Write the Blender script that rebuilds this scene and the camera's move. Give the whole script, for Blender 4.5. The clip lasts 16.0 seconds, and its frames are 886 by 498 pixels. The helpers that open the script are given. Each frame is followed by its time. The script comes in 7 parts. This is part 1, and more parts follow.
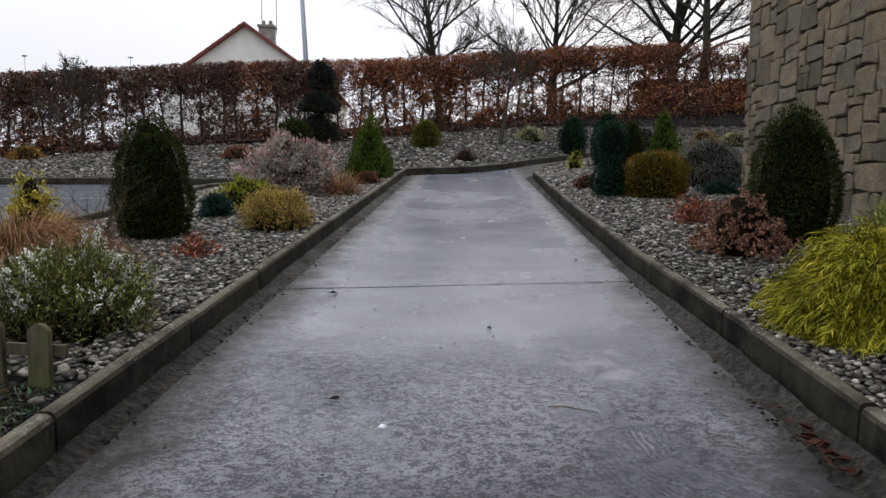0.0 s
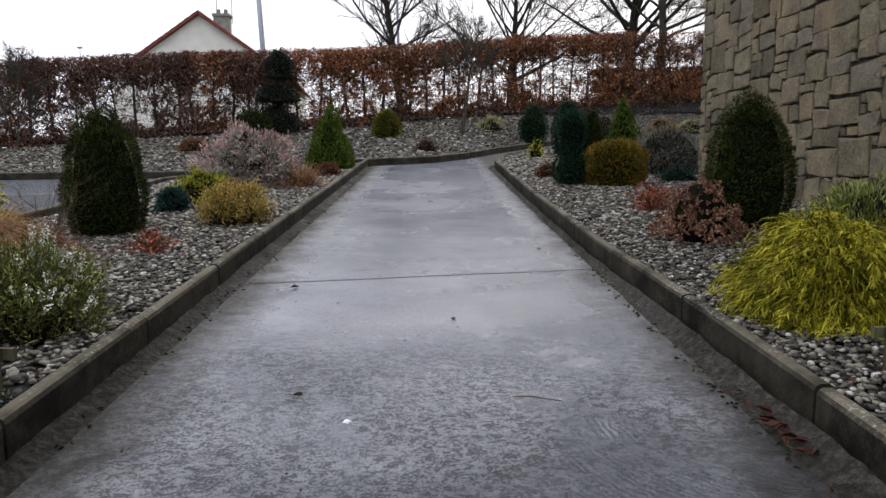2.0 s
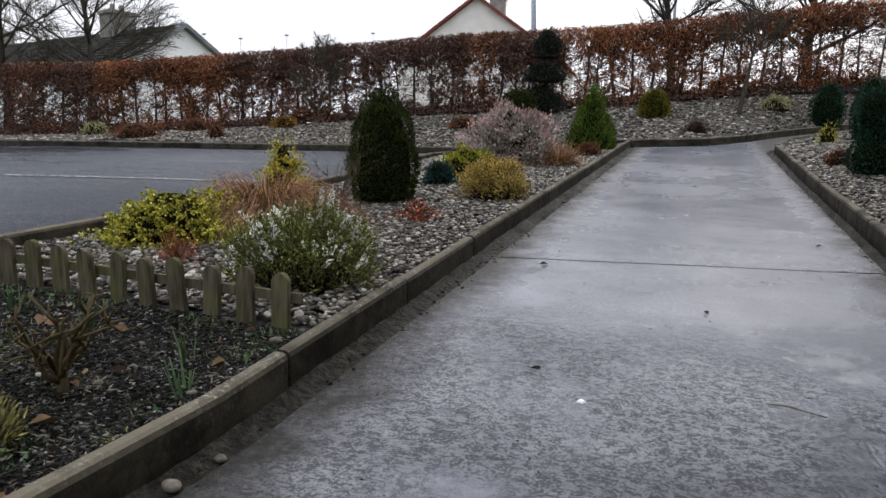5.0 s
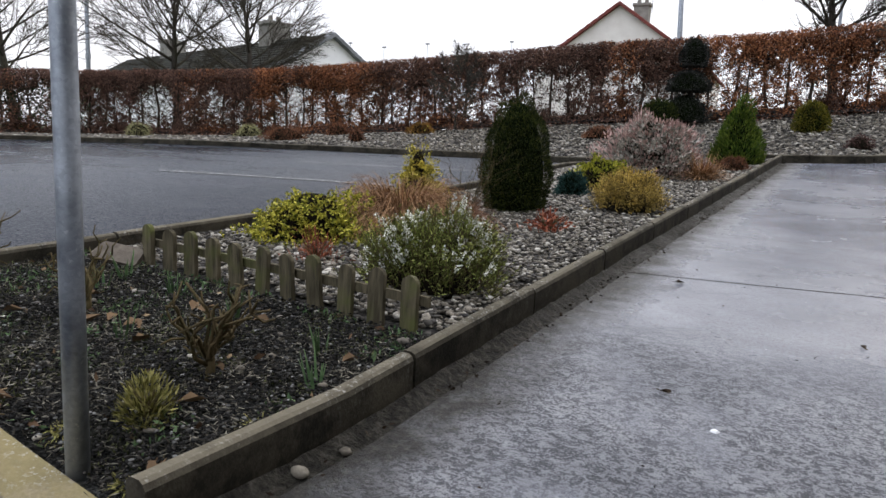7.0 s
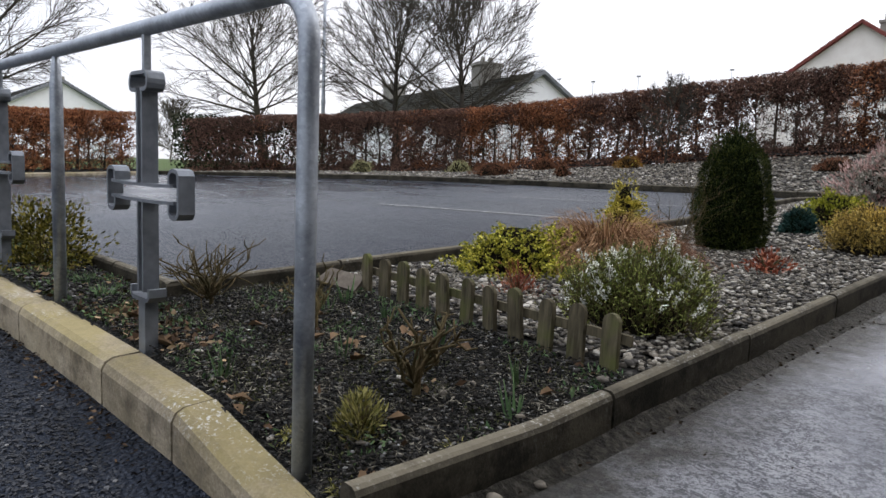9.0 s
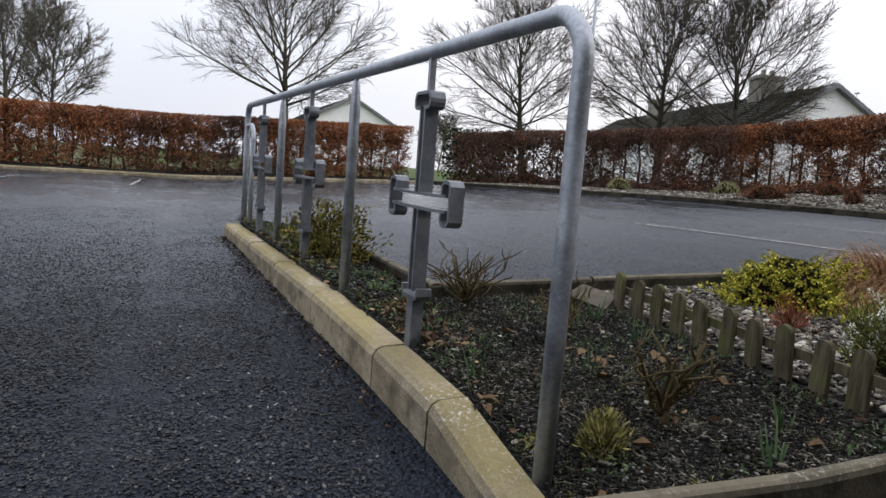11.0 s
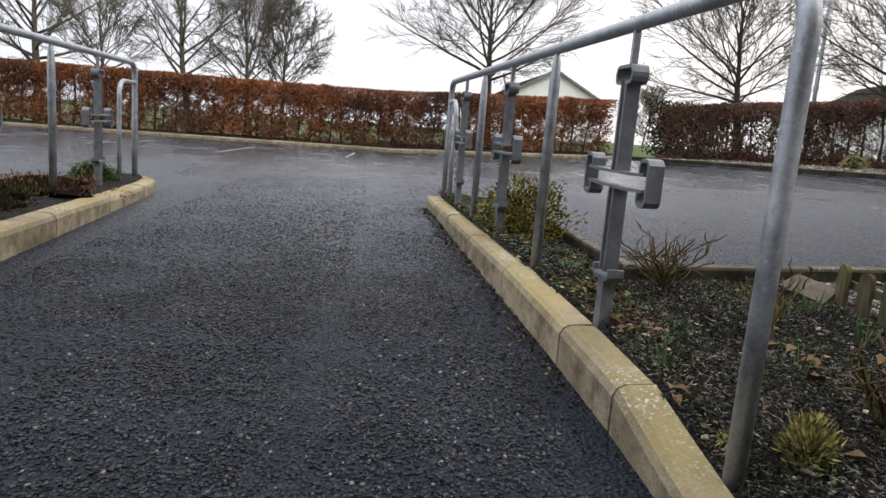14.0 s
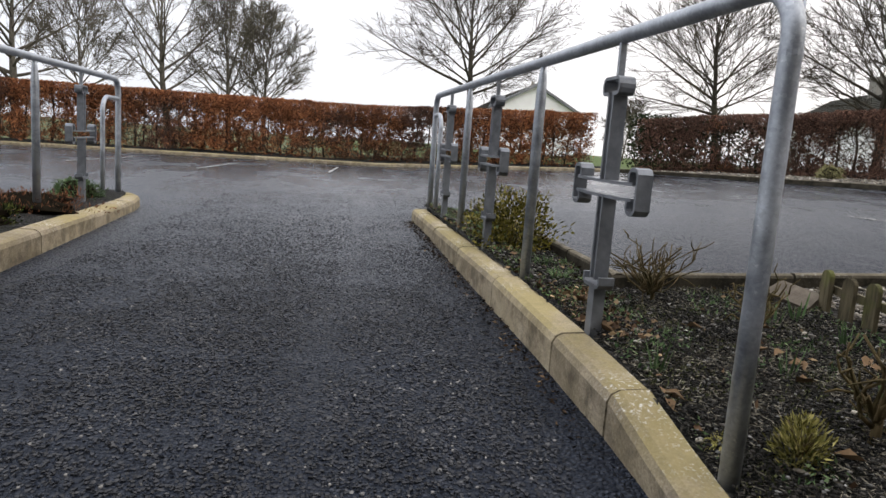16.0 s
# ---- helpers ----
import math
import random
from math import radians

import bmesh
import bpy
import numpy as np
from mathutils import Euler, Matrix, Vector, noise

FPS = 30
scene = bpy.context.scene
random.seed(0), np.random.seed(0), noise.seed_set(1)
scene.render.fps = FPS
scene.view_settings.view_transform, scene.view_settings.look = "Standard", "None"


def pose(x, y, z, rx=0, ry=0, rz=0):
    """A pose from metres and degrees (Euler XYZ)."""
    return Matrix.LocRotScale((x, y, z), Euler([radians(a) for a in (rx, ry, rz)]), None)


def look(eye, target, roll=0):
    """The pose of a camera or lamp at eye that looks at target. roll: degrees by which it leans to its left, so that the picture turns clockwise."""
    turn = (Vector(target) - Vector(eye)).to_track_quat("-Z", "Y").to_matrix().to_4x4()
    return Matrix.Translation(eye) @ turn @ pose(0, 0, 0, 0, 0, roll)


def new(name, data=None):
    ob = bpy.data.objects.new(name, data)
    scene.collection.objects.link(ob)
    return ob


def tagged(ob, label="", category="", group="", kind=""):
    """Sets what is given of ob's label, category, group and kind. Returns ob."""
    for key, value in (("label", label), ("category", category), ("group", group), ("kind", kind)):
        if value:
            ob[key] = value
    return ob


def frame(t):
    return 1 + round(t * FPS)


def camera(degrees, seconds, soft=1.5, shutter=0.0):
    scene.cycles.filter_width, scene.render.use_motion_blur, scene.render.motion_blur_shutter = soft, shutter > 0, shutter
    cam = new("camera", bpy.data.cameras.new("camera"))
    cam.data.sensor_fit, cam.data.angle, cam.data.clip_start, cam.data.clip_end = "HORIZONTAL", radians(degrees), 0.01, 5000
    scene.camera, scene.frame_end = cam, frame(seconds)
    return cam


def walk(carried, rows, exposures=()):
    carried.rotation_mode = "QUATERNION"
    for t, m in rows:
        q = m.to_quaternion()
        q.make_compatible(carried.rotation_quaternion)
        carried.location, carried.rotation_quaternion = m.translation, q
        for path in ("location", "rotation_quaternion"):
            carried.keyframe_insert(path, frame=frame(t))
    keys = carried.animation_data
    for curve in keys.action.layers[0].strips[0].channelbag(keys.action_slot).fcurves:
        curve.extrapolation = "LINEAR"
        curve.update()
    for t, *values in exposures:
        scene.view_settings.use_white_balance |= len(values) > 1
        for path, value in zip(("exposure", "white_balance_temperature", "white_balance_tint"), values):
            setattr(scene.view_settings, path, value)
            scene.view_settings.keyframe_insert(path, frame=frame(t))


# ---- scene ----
import itertools

cam = camera(65.9, 16.0)
PATH = [
    (0, (0.096, 0.232, 0.725), (0.019, 2.218, 0.508), 0.5),
    (0.5, (0.100, 0.241, 0.728), (0.089, 2.229, 0.509), 0.1),
    (1, (0.100, 0.244, 0.732), (0.178, 2.230, 0.511), 0.3),
    (1.5, (0.100, 0.252, 0.728), (0.194, 2.236, 0.494), -0.0),
    (2, (0.099, 0.251, 0.728), (0.129, 2.236, 0.482), -0.2),
    (2.5, (0.106, 0.247, 0.727), (0.049, 2.230, 0.478), -0.4),
    (3, (0.106, 0.251, 0.728), (-0.075, 2.227, 0.479), -0.4),
    (3.5, (0.110, 0.249, 0.728), (-0.209, 2.207, 0.479), 0.3),
    (4, (0.115, 0.248, 0.724), (-0.341, 2.174, 0.433), -0.1),
    (4.2, (0.120, 0.247, 0.722), (-0.401, 2.155, 0.430), 0.2),
    (6.3, (0.117, 0.240, 0.729), (-0.714, 2.026, 0.387), 2.6),
    (6.5, (0.112, 0.245, 0.729), (-0.758, 2.018, 0.414), 3.0),
    (7, (0.111, 0.244, 0.726), (-0.912, 1.936, 0.425), 2.8),
    (7.5, (0.118, 0.239, 0.724), (-1.023, 1.856, 0.439), 2.1),
    (8, (0.134, 0.233, 0.723), (-1.131, 1.753, 0.423), 1.5),
    (8.5, (0.126, 0.226, 0.734), (-1.234, 1.668, 0.467), 1.8),
    (9, (0.134, 0.219, 0.732), (-1.349, 1.541, 0.503), 2.4),
    (9.5, (0.136, 0.215, 0.731), (-1.446, 1.418, 0.508), 2.9),
    (10, (0.128, 0.213, 0.732), (-1.549, 1.277, 0.490), 3.7),
    (10.2, (0.142, 0.206, 0.735), (-1.580, 1.197, 0.502), 3.9),
    (12.5, (0.157, 0.179, 0.732), (-1.795, 0.501, 0.435), 5.1),
    (13, (0.151, 0.191, 0.733), (-1.812, 0.424, 0.431), 5.3),
    (13.5, (0.145, 0.189, 0.726), (-1.828, 0.320, 0.426), 5.0),
    (14, (0.163, 0.200, 0.743), (-1.801, 0.356, 0.397), 4.7),
    (14.5, (0.163, 0.181, 0.729), (-1.797, 0.416, 0.407), 3.6),
    (15, (0.202, 0.167, 0.741), (-1.759, 0.399, 0.427), 3.3),
    (15.5, (0.188, 0.173, 0.736), (-1.779, 0.376, 0.435), 3.7),
    (16, (0.183, 0.165, 0.732), (-1.784, 0.369, 0.430), 4.2),
]
walk(cam, [(t, look(eye, target, roll)) for t, eye, target, roll in PATH],
     [(0, -0.05, 6500, 13.5), (1, -0.02, 6500, 13.5), (2, 0.12, 6500, 13.5), (3.5, 0.02, 6500, 13.5), (4.2, 0.08, 6500, 13.5), (7, 0.3, 6500, 13.5), (9, 0.25, 6500, 13.5), (10, -0.06, 6500, 13.5), (12.5, 0.33, 6900, 13.5), (14.5, 0.36, 7000, 13.5), (16, 0.34, 7000, 13.5)])

# ---- world and light: a bright, closed winter sky ----
world = bpy.data.worlds.new("world")
scene.world = world
world.use_nodes = True
wn, wl = world.node_tree.nodes, world.node_tree.links
wn.clear()
w_out, w_bg = wn.new("ShaderNodeOutputWorld"), wn.new("ShaderNodeBackground")
w_sky, w_mix, w_noise, w_ramp = wn.new("ShaderNodeTexSky"), wn.new("ShaderNodeMix"), wn.new("ShaderNodeTexNoise"), wn.new("ShaderNodeValToRGB")
w_sky.sky_type, w_sky.sun_disc = "NISHITA", False
w_sky.sun_elevation, w_sky.sun_rotation = radians(24), radians(20)
w_scale = wn.new("ShaderNodeVectorMath")
w_scale.operation, w_scale.inputs["Scale"].default_value = "SCALE", 0.10
w_mix.data_type = "RGBA"
w_mix.inputs["Factor"].default_value = 0.93
w_noise.inputs["Scale"].default_value, w_noise.inputs["Detail"].default_value = 1.6, 4
w_ramp.color_ramp.elements[0].position, w_ramp.color_ramp.elements[0].color = 0.3, (0.77, 0.815, 0.88, 1)
w_ramp.color_ramp.elements[1].position, w_ramp.color_ramp.elements[1].color = 0.7, (0.965, 0.98, 1.0, 1)
wl.new(w_sky.outputs["Color"], w_scale.inputs[0])
wl.new(w_noise.outputs["Fac"], w_ramp.inputs["Fac"])
wl.new(w_scale.outputs["Vector"], w_mix.inputs["A"])
wl.new(w_ramp.outputs["Color"], w_mix.inputs["B"])
# the cloud is whiter towards the hidden sun and bluer away from it
w_dir, w_side, w_tint = wn.new("ShaderNodeTexCoord"), wn.new("ShaderNodeVectorMath"), wn.new("ShaderNodeValToRGB")
w_side.operation, w_side.inputs[1].default_value = "DOT_PRODUCT", (0.25, 0.95, 0.2)
wl.new(w_dir.outputs["Generated"], w_side.inputs[0])
w_tint.color_ramp.elements[0].position, w_tint.color_ramp.elements[0].color = 0.0, (0.87, 0.905, 0.965, 1)
w_tint.color_ramp.elements[1].position, w_tint.color_ramp.elements[1].color = 0.7, (1.0, 0.99, 0.985, 1)
w_span = wn.new("ShaderNodeMapRange")
w_span.inputs["From Min"].default_value, w_span.inputs["From Max"].default_value = -0.7, 1.0
wl.new(w_side.outputs["Value"], w_span.inputs["Value"])
wl.new(w_span.outputs["Result"], w_tint.inputs["Fac"])
w_mul = wn.new("ShaderNodeMix")
w_mul.data_type, w_mul.blend_type = "RGBA", "MULTIPLY"
w_mul.inputs["Factor"].default_value = 1.0
wl.new(w_mix.outputs["Result"], w_mul.inputs["A"])
wl.new(w_tint.outputs["Color"], w_mul.inputs["B"])
wl.new(w_mul.outputs["Result"], w_bg.inputs["Color"])
# a closed sky is brighter overhead than at the horizon
w_way, w_sep, w_map = wn.new("ShaderNodeTexCoord"), wn.new("ShaderNodeSeparateXYZ"), wn.new("ShaderNodeMapRange")
wl.new(w_way.outputs["Generated"], w_sep.inputs[0])
wl.new(w_sep.outputs["Z"], w_map.inputs["Value"])
w_map.inputs["From Min"].default_value, w_map.inputs["From Max"].default_value = 0.0, 1.0
w_map.inputs["To Min"].default_value, w_map.inputs["To Max"].default_value = 0.98, 2.15
wl.new(w_map.outputs["Result"], w_bg.inputs["Strength"])
wl.new(w_bg.outputs["Background"], w_out.inputs["Surface"])
sun = new("sun", bpy.data.lights.new("sun", "SUN"))
sun.data.energy, sun.data.angle, sun.data.color = 0.5, radians(40), (1.0, 0.97, 0.92)
sun.matrix_world = look((5, 20, 14), (0, 2, 0))


# ---- materials ----
def ramp(nodes, links, src, stops):
    r = nodes.new("ShaderNodeValToRGB")
    while len(r.color_ramp.elements) < len(stops):
        r.color_ramp.elements.new(0.5)
    for e, (p, c) in zip(r.color_ramp.elements, stops):
        e.position, e.color = p, (*c, 1)
    links.new(src, r.inputs["Fac"])
    return r.outputs["Color"]


def mixed(nodes, links, a, b, fac, mode="MIX"):
    m = nodes.new("ShaderNodeMix")
    m.data_type, m.blend_type = "RGBA", mode
    for key, v in (("A", a), ("B", b), ("Factor", fac)):
        if isinstance(v, bpy.types.NodeSocket):
            links.new(v, m.inputs[key])
        elif key == "Factor":
            m.inputs[key].default_value = v
        else:
            m.inputs[key].default_value = (*v, 1)
    return m.outputs["Result"]


class Mat:
    """A principled node material on object coordinates in metres, with short calls for noise, colour and relief."""

    def __init__(self, name, rough=0.7, metal=0.0, spec=0.5):
        self.m = bpy.data.materials.new(name)
        self.m.use_nodes = True
        self.n, self.l = self.m.node_tree.nodes, self.m.node_tree.links
        self.b = self.n["Principled BSDF"]
        self.b.inputs["Roughness"].default_value = rough
        self.b.inputs["Metallic"].default_value = metal
        self.b.inputs["Specular IOR Level"].default_value = spec
        geo = self.n.new("ShaderNodeNewGeometry")
        self.pos, self.island = geo.outputs["Position"], geo.outputs["Random Per Island"]
        self.up = geo.outputs["Normal"]
        self.heights = []

    def noise(self, scale, detail=4, rough=0.55, vec=None, warp=0.0):
        t = self.n.new("ShaderNodeTexNoise")
        t.inputs["Scale"].default_value, t.inputs["Detail"].default_value = scale, detail
        t.inputs["Roughness"].default_value, t.inputs["Distortion"].default_value = rough, warp
        self.l.new(vec or self.pos, t.inputs["Vector"])
        return t.outputs["Fac"]

    def cells(self, scale, out="Distance", feature="F1", vec=None):
        t = self.n.new("ShaderNodeTexVoronoi")
        t.inputs["Scale"].default_value, t.feature = scale, feature
        self.l.new(vec or self.pos, t.inputs["Vector"])
        return t.outputs[out]

    def stretch(self, x, y, z):
        t = self.n.new("ShaderNodeMapping")
        t.inputs["Scale"].default_value = (x, y, z)
        self.l.new(self.pos, t.inputs["Vector"])
        return t.outputs["Vector"]

    def rand(self):
        return self.n.new("ShaderNodeObjectInfo").outputs["Random"]

    def ramp(self, src, *stops):
        return ramp(self.n, self.l, src, stops)

    def mix(self, a, b, fac, mode="MIX"):
        return mixed(self.n, self.l, a, b, fac, mode)

    def math(self, op, a, b):
        t = self.n.new("ShaderNodeMath")
        t.operation = op
        for i, v in enumerate((a, b)):
            if isinstance(v, bpy.types.NodeSocket):
                self.l.new(v, t.inputs[i])
            else:
                t.inputs[i].default_value = v
        return t.outputs[0]

    def color(self, src):
        if isinstance(src, bpy.types.NodeSocket):
            self.l.new(src, self.b.inputs["Base Color"])
        else:
            self.b.inputs["Base Color"].default_value = (*src, 1)
        return self

    def rough(self, src, lo, hi, a=0.3, b=0.7):
        r = self.ramp(src, (a, (lo,) * 3), (b, (hi,) * 3))
        self.l.new(r, self.b.inputs["Roughness"])
        return self

    def bump(self, src, metres, strength=1.0):
        t = self.n.new("ShaderNodeBump")
        t.inputs["Distance"].default_value, t.inputs["Strength"].default_value = metres, strength
        self.l.new(src, t.inputs["Height"])
        if self.heights:
            self.l.new(self.heights[-1], t.inputs["Normal"])
        self.heights.append(t.outputs["Normal"])
        self.l.new(t.outputs["Normal"], self.b.inputs["Normal"])
        return self


def scaled(c, k):
    return tuple(min(1.0, v * k) for v in c)


def leaf_mat(name, dark, mid, light, rough=0.55, patch=3.0):
    """Foliage: each leaf has its own shade, and the plant has larger patches."""
    m = Mat(name, max(rough, 0.55), spec=0.06)
    own = m.ramp(m.island, (0.0, dark), (0.5, mid), (1.0, light))
    big = m.ramp(m.noise(patch, 3), (0.3, (0.75,) * 3), (0.7, (1.6,) * 3))
    m.color(m.mix(own, big, 1.0, "MULTIPLY"))
    return m.m


def bark_mat(name, a, b):
    m = Mat(name, 0.85, spec=0.08)
    v = m.stretch(9, 9, 2.5)
    n1 = m.noise(4, 6, vec=v)
    m.color(m.mix(m.ramp(n1, (0.3, a), (0.7, b)), m.ramp(m.noise(1.3, 3), (0.4, (0.8,) * 3), (0.7, (1.2, 1.25, 1.1))), 1.0, "MULTIPLY"))
    return m.bump(n1, 0.012).m


m = Mat("asphalt", 0.5, spec=0.4)
shift = m.n.new("ShaderNodeVectorMath")
shift.operation = "MULTIPLY_ADD"
jitter = m.n.new("ShaderNodeTexNoise")
jitter.inputs["Scale"].default_value = 45
m.l.new(m.pos, jitter.inputs["Vector"])
m.l.new(jitter.outputs["Color"], shift.inputs[0])
shift.inputs[1].default_value = (0.012, 0.012, 0.012)
m.l.new(m.pos, shift.inputs[2])
bent = shift.outputs["Vector"]
chips, chip_tone = m.cells(66, vec=bent), m.cells(66, "Color", vec=bent)
wet = m.noise(0.35, 5, 0.6, vec=m.stretch(1, 2.2, 1))
tone = m.ramp(chip_tone, (0.1, (0.005, 0.0058, 0.0078)), (0.5, (0.013, 0.0148, 0.019)), (0.8, (0.030, 0.033, 0.040)), (0.97, (0.065, 0.068, 0.076)), (1.0, (0.16, 0.157, 0.15)))
tone = m.mix(tone, m.ramp(chips, (0.30, (1.3,) * 3), (0.60, (0.10,) * 3)), 1.0, "MULTIPLY")
tone = m.mix(tone, m.ramp(m.noise(2.1, 6, 0.65), (0.35, (0.4,) * 3), (0.65, (1.5,) * 3)), 1.0, "MULTIPLY")
# dried patches with pale dust
dust = m.math("MULTIPLY", m.ramp(m.noise(2.3, 6, 0.65), (0.60, (0,) * 3), (0.72, (1,) * 3)), m.ramp(m.noise(30, 4), (0.4, (0.1,) * 3), (0.6, (0.7,) * 3)))
# the sky's bluish sheen on wet asphalt is mixed into the base colour
blued = m.mix(m.mix(tone, (0.075, 0.075, 0.078), dust), (0.015, 0.022, 0.040), 0.42)
m.color(blued)
sep = m.n.new("ShaderNodeSeparateXYZ")
m.l.new(m.pos, sep.inputs[0])
worn = m.n.new("ShaderNodeMapRange")
worn.inputs["From Min"].default_value, worn.inputs["From Max"].default_value = -2.5, -12.0
m.l.new(sep.outputs["X"], worn.inputs["Value"])
m.l.new(m.ramp(worn.outputs["Result"], (0.0, (0.19,) * 3), (0.5, (0.85,) * 3)), m.b.inputs["Specular IOR Level"])
m.l.new(m.mix(m.ramp(m.math("ADD", chip_tone, m.math("MULTIPLY", wet, 0.5)), (0.3, (0.28,) * 3), (1.0, (0.62,) * 3)), m.ramp(wet, (0.38, (0.10,) * 3), (0.62, (0.32,) * 3)), worn.outputs["Result"]), m.b.inputs["Roughness"])
m.b.inputs["Specular Tint"].default_value = (0.80, 0.90, 1.0, 1)
coarse = m.math("SUBTRACT", 1.15, worn.outputs["Result"])
# every chip lies at its own tilt
tilt = m.n.new("ShaderNodeVectorMath")
tilt.operation, tilt.inputs[1].default_value = "MULTIPLY_ADD", (0.9, 0.9, 0.2)
m.l.new(chip_tone, tilt.inputs[0])
tilt.inputs[2].default_value = (-0.45, -0.45, -0.1)
lean = m.n.new("ShaderNodeVectorMath")
lean.operation = "SCALE"
m.l.new(tilt.outputs["Vector"], lean.inputs[0])
m.l.new(coarse, lean.inputs["Scale"])
total = m.n.new("ShaderNodeVectorMath")
m.l.new(lean.outputs["Vector"], total.inputs[0])
m.l.new(m.up, total.inputs[1])
m.heights.append(total.outputs["Vector"])
m.bump(m.math("MULTIPLY", chips, coarse), -0.016, 1.0).bump(m.math("MULTIPLY", m.noise(28, 4), coarse), 0.008).bump(m.noise(260, 2), 0.0012)
ASPHALT = m.m

m = Mat("asphalt_chip", 0.5, spec=0.22)
m.color(m.mix(m.ramp(m.island, (0.0, (0.005, 0.0057, 0.0075)), (0.5, (0.014, 0.0157, 0.020)), (0.85, (0.031, 0.034, 0.040)), (0.97, (0.062, 0.063, 0.066)), (1.0, (0.20, 0.195, 0.185))),
              m.ramp(m.noise(2.1, 6, 0.65), (0.35, (0.45,) * 3), (0.65, (1.5,) * 3)), 1.0, "MULTIPLY"))
m.rough(m.island, 0.32, 0.62, 0.0, 1.0).bump(m.noise(400, 3), 0.0008)
ASPHALTCHIP = m.m

m = Mat("wet_concrete", 0.4, spec=0.5)
where_at = m.n.new("ShaderNodeSeparateXYZ")
m.l.new(m.pos, where_at.inputs[0])
px, py = where_at.outputs["X"], where_at.outputs["Y"]


def span(m, src, a, b):
    t = m.n.new("ShaderNodeMapRange")
    t.interpolation_type = "SMOOTHSTEP"
    t.inputs["From Min"].default_value, t.inputs["From Max"].default_value = a, b
    m.l.new(src, t.inputs["Value"])
    return t.outputs["Result"]


blot = m.noise(1.3, 6, 0.6)
streak = m.noise(2.2, 5, 0.6, vec=m.stretch(0.55, 1.6, 1.0), warp=0.6)
grain = m.noise(85, 6, 0.75)
base = m.ramp(blot, (0.30, (0.125, 0.134, 0.158)), (0.50, (0.168, 0.178, 0.206)), (0.72, (0.222, 0.231, 0.256)))
base = m.mix(base, m.ramp(streak, (0.36, (0.84,) * 3), (0.62, (1.12, 1.11, 1.09))), 1.0, "MULTIPLY")
base = m.mix(base, m.ramp(grain, (0.34, (0.72,) * 3), (0.64, (1.28,) * 3)), 0.8, "MULTIPLY")
# the worn stretch has lost its skin: pale gritty crusts with dark pits between them
near = m.math("SUBTRACT", 1.0, span(m, m.math("ADD", py, m.math("MULTIPLY", m.noise(0.9, 4), 1.6)), 2.7, 4.0))
where = m.math("MULTIPLY", m.ramp(m.noise(1.5, 6, 0.62), (0.38, (0.12,) * 3), (0.50, (1, 1, 1))), near)
flake = m.math("ADD", m.math("MULTIPLY", m.noise(30, 9, 0.78, vec=m.stretch(1.0, 1.35, 1.0), warp=0.7), 0.55), m.math("MULTIPLY", m.noise(130, 6, 0.75), 0.45))
film_at = m.n.new("ShaderNodeVectorMath")
film_at.operation, film_at.inputs[1].default_value = "DISTANCE", (1.0, 0.95, 0.0)
m.l.new(m.pos, film_at.inputs[0])
where = m.math("MULTIPLY", where, span(m, film_at.outputs["Value"], 0.55, 1.15))
crust = m.ramp(flake, (0.468, (0.52, 0.51, 0.50)), (0.494, (0.95, 0.93, 0.90)), (0.513, (2.1, 2.02, 1.87)))
body = m.mix(base, crust, where, "MULTIPLY")
pits = m.ramp(m.cells(26), (0.05, (0.35,) * 3), (0.16, (1,) * 3))
body = m.mix(body, pits, m.math("MULTIPLY", where, 0.8), "MULTIPLY")
# dirt washed against the edgings
edge = m.math("MINIMUM", m.math("ADD", px, 0.93), m.math("SUBTRACT", 1.11, px))
edge = m.math("ADD", edge, m.math("MULTIPLY", m.math("SUBTRACT", m.noise(5, 8, 0.72), 0.5), 0.55))
edge = m.math("ADD", edge, m.math("MULTIPLY", span(m, py, 0.8, 2.6), 0.03))
soiled = m.ramp(edge, (0.14, (0.95,) * 3), (0.38, (0.0,) * 3))
dirt = m.ramp(m.noise(34, 9, 0.78), (0.36, (0.010, 0.009, 0.007)), (0.54, (0.040, 0.036, 0.026)), (0.68, (0.15, 0.14, 0.115)))
body = m.mix(body, dirt, soiled)
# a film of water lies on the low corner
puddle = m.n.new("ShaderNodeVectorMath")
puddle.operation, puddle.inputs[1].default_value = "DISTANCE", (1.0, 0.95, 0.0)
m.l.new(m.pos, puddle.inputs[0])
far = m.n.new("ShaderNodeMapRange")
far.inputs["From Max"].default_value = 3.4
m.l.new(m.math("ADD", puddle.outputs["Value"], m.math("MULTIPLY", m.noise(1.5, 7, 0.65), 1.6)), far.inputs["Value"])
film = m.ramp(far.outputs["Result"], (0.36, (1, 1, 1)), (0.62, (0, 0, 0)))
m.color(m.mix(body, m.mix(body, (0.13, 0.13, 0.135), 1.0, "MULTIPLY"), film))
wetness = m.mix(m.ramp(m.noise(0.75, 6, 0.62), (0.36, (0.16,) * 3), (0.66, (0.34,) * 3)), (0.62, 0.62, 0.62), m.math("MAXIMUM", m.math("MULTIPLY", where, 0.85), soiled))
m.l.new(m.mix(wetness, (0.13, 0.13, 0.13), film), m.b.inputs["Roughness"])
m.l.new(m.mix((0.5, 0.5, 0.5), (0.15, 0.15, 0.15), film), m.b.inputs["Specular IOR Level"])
wave = m.n.new("ShaderNodeTexWave")
wave.wave_type, wave.rings_direction = "RINGS", "SPHERICAL"
wave.inputs["Scale"].default_value, wave.inputs["Distortion"].default_value, wave.inputs["Detail"].default_value = 17.0, 5.5, 3.0
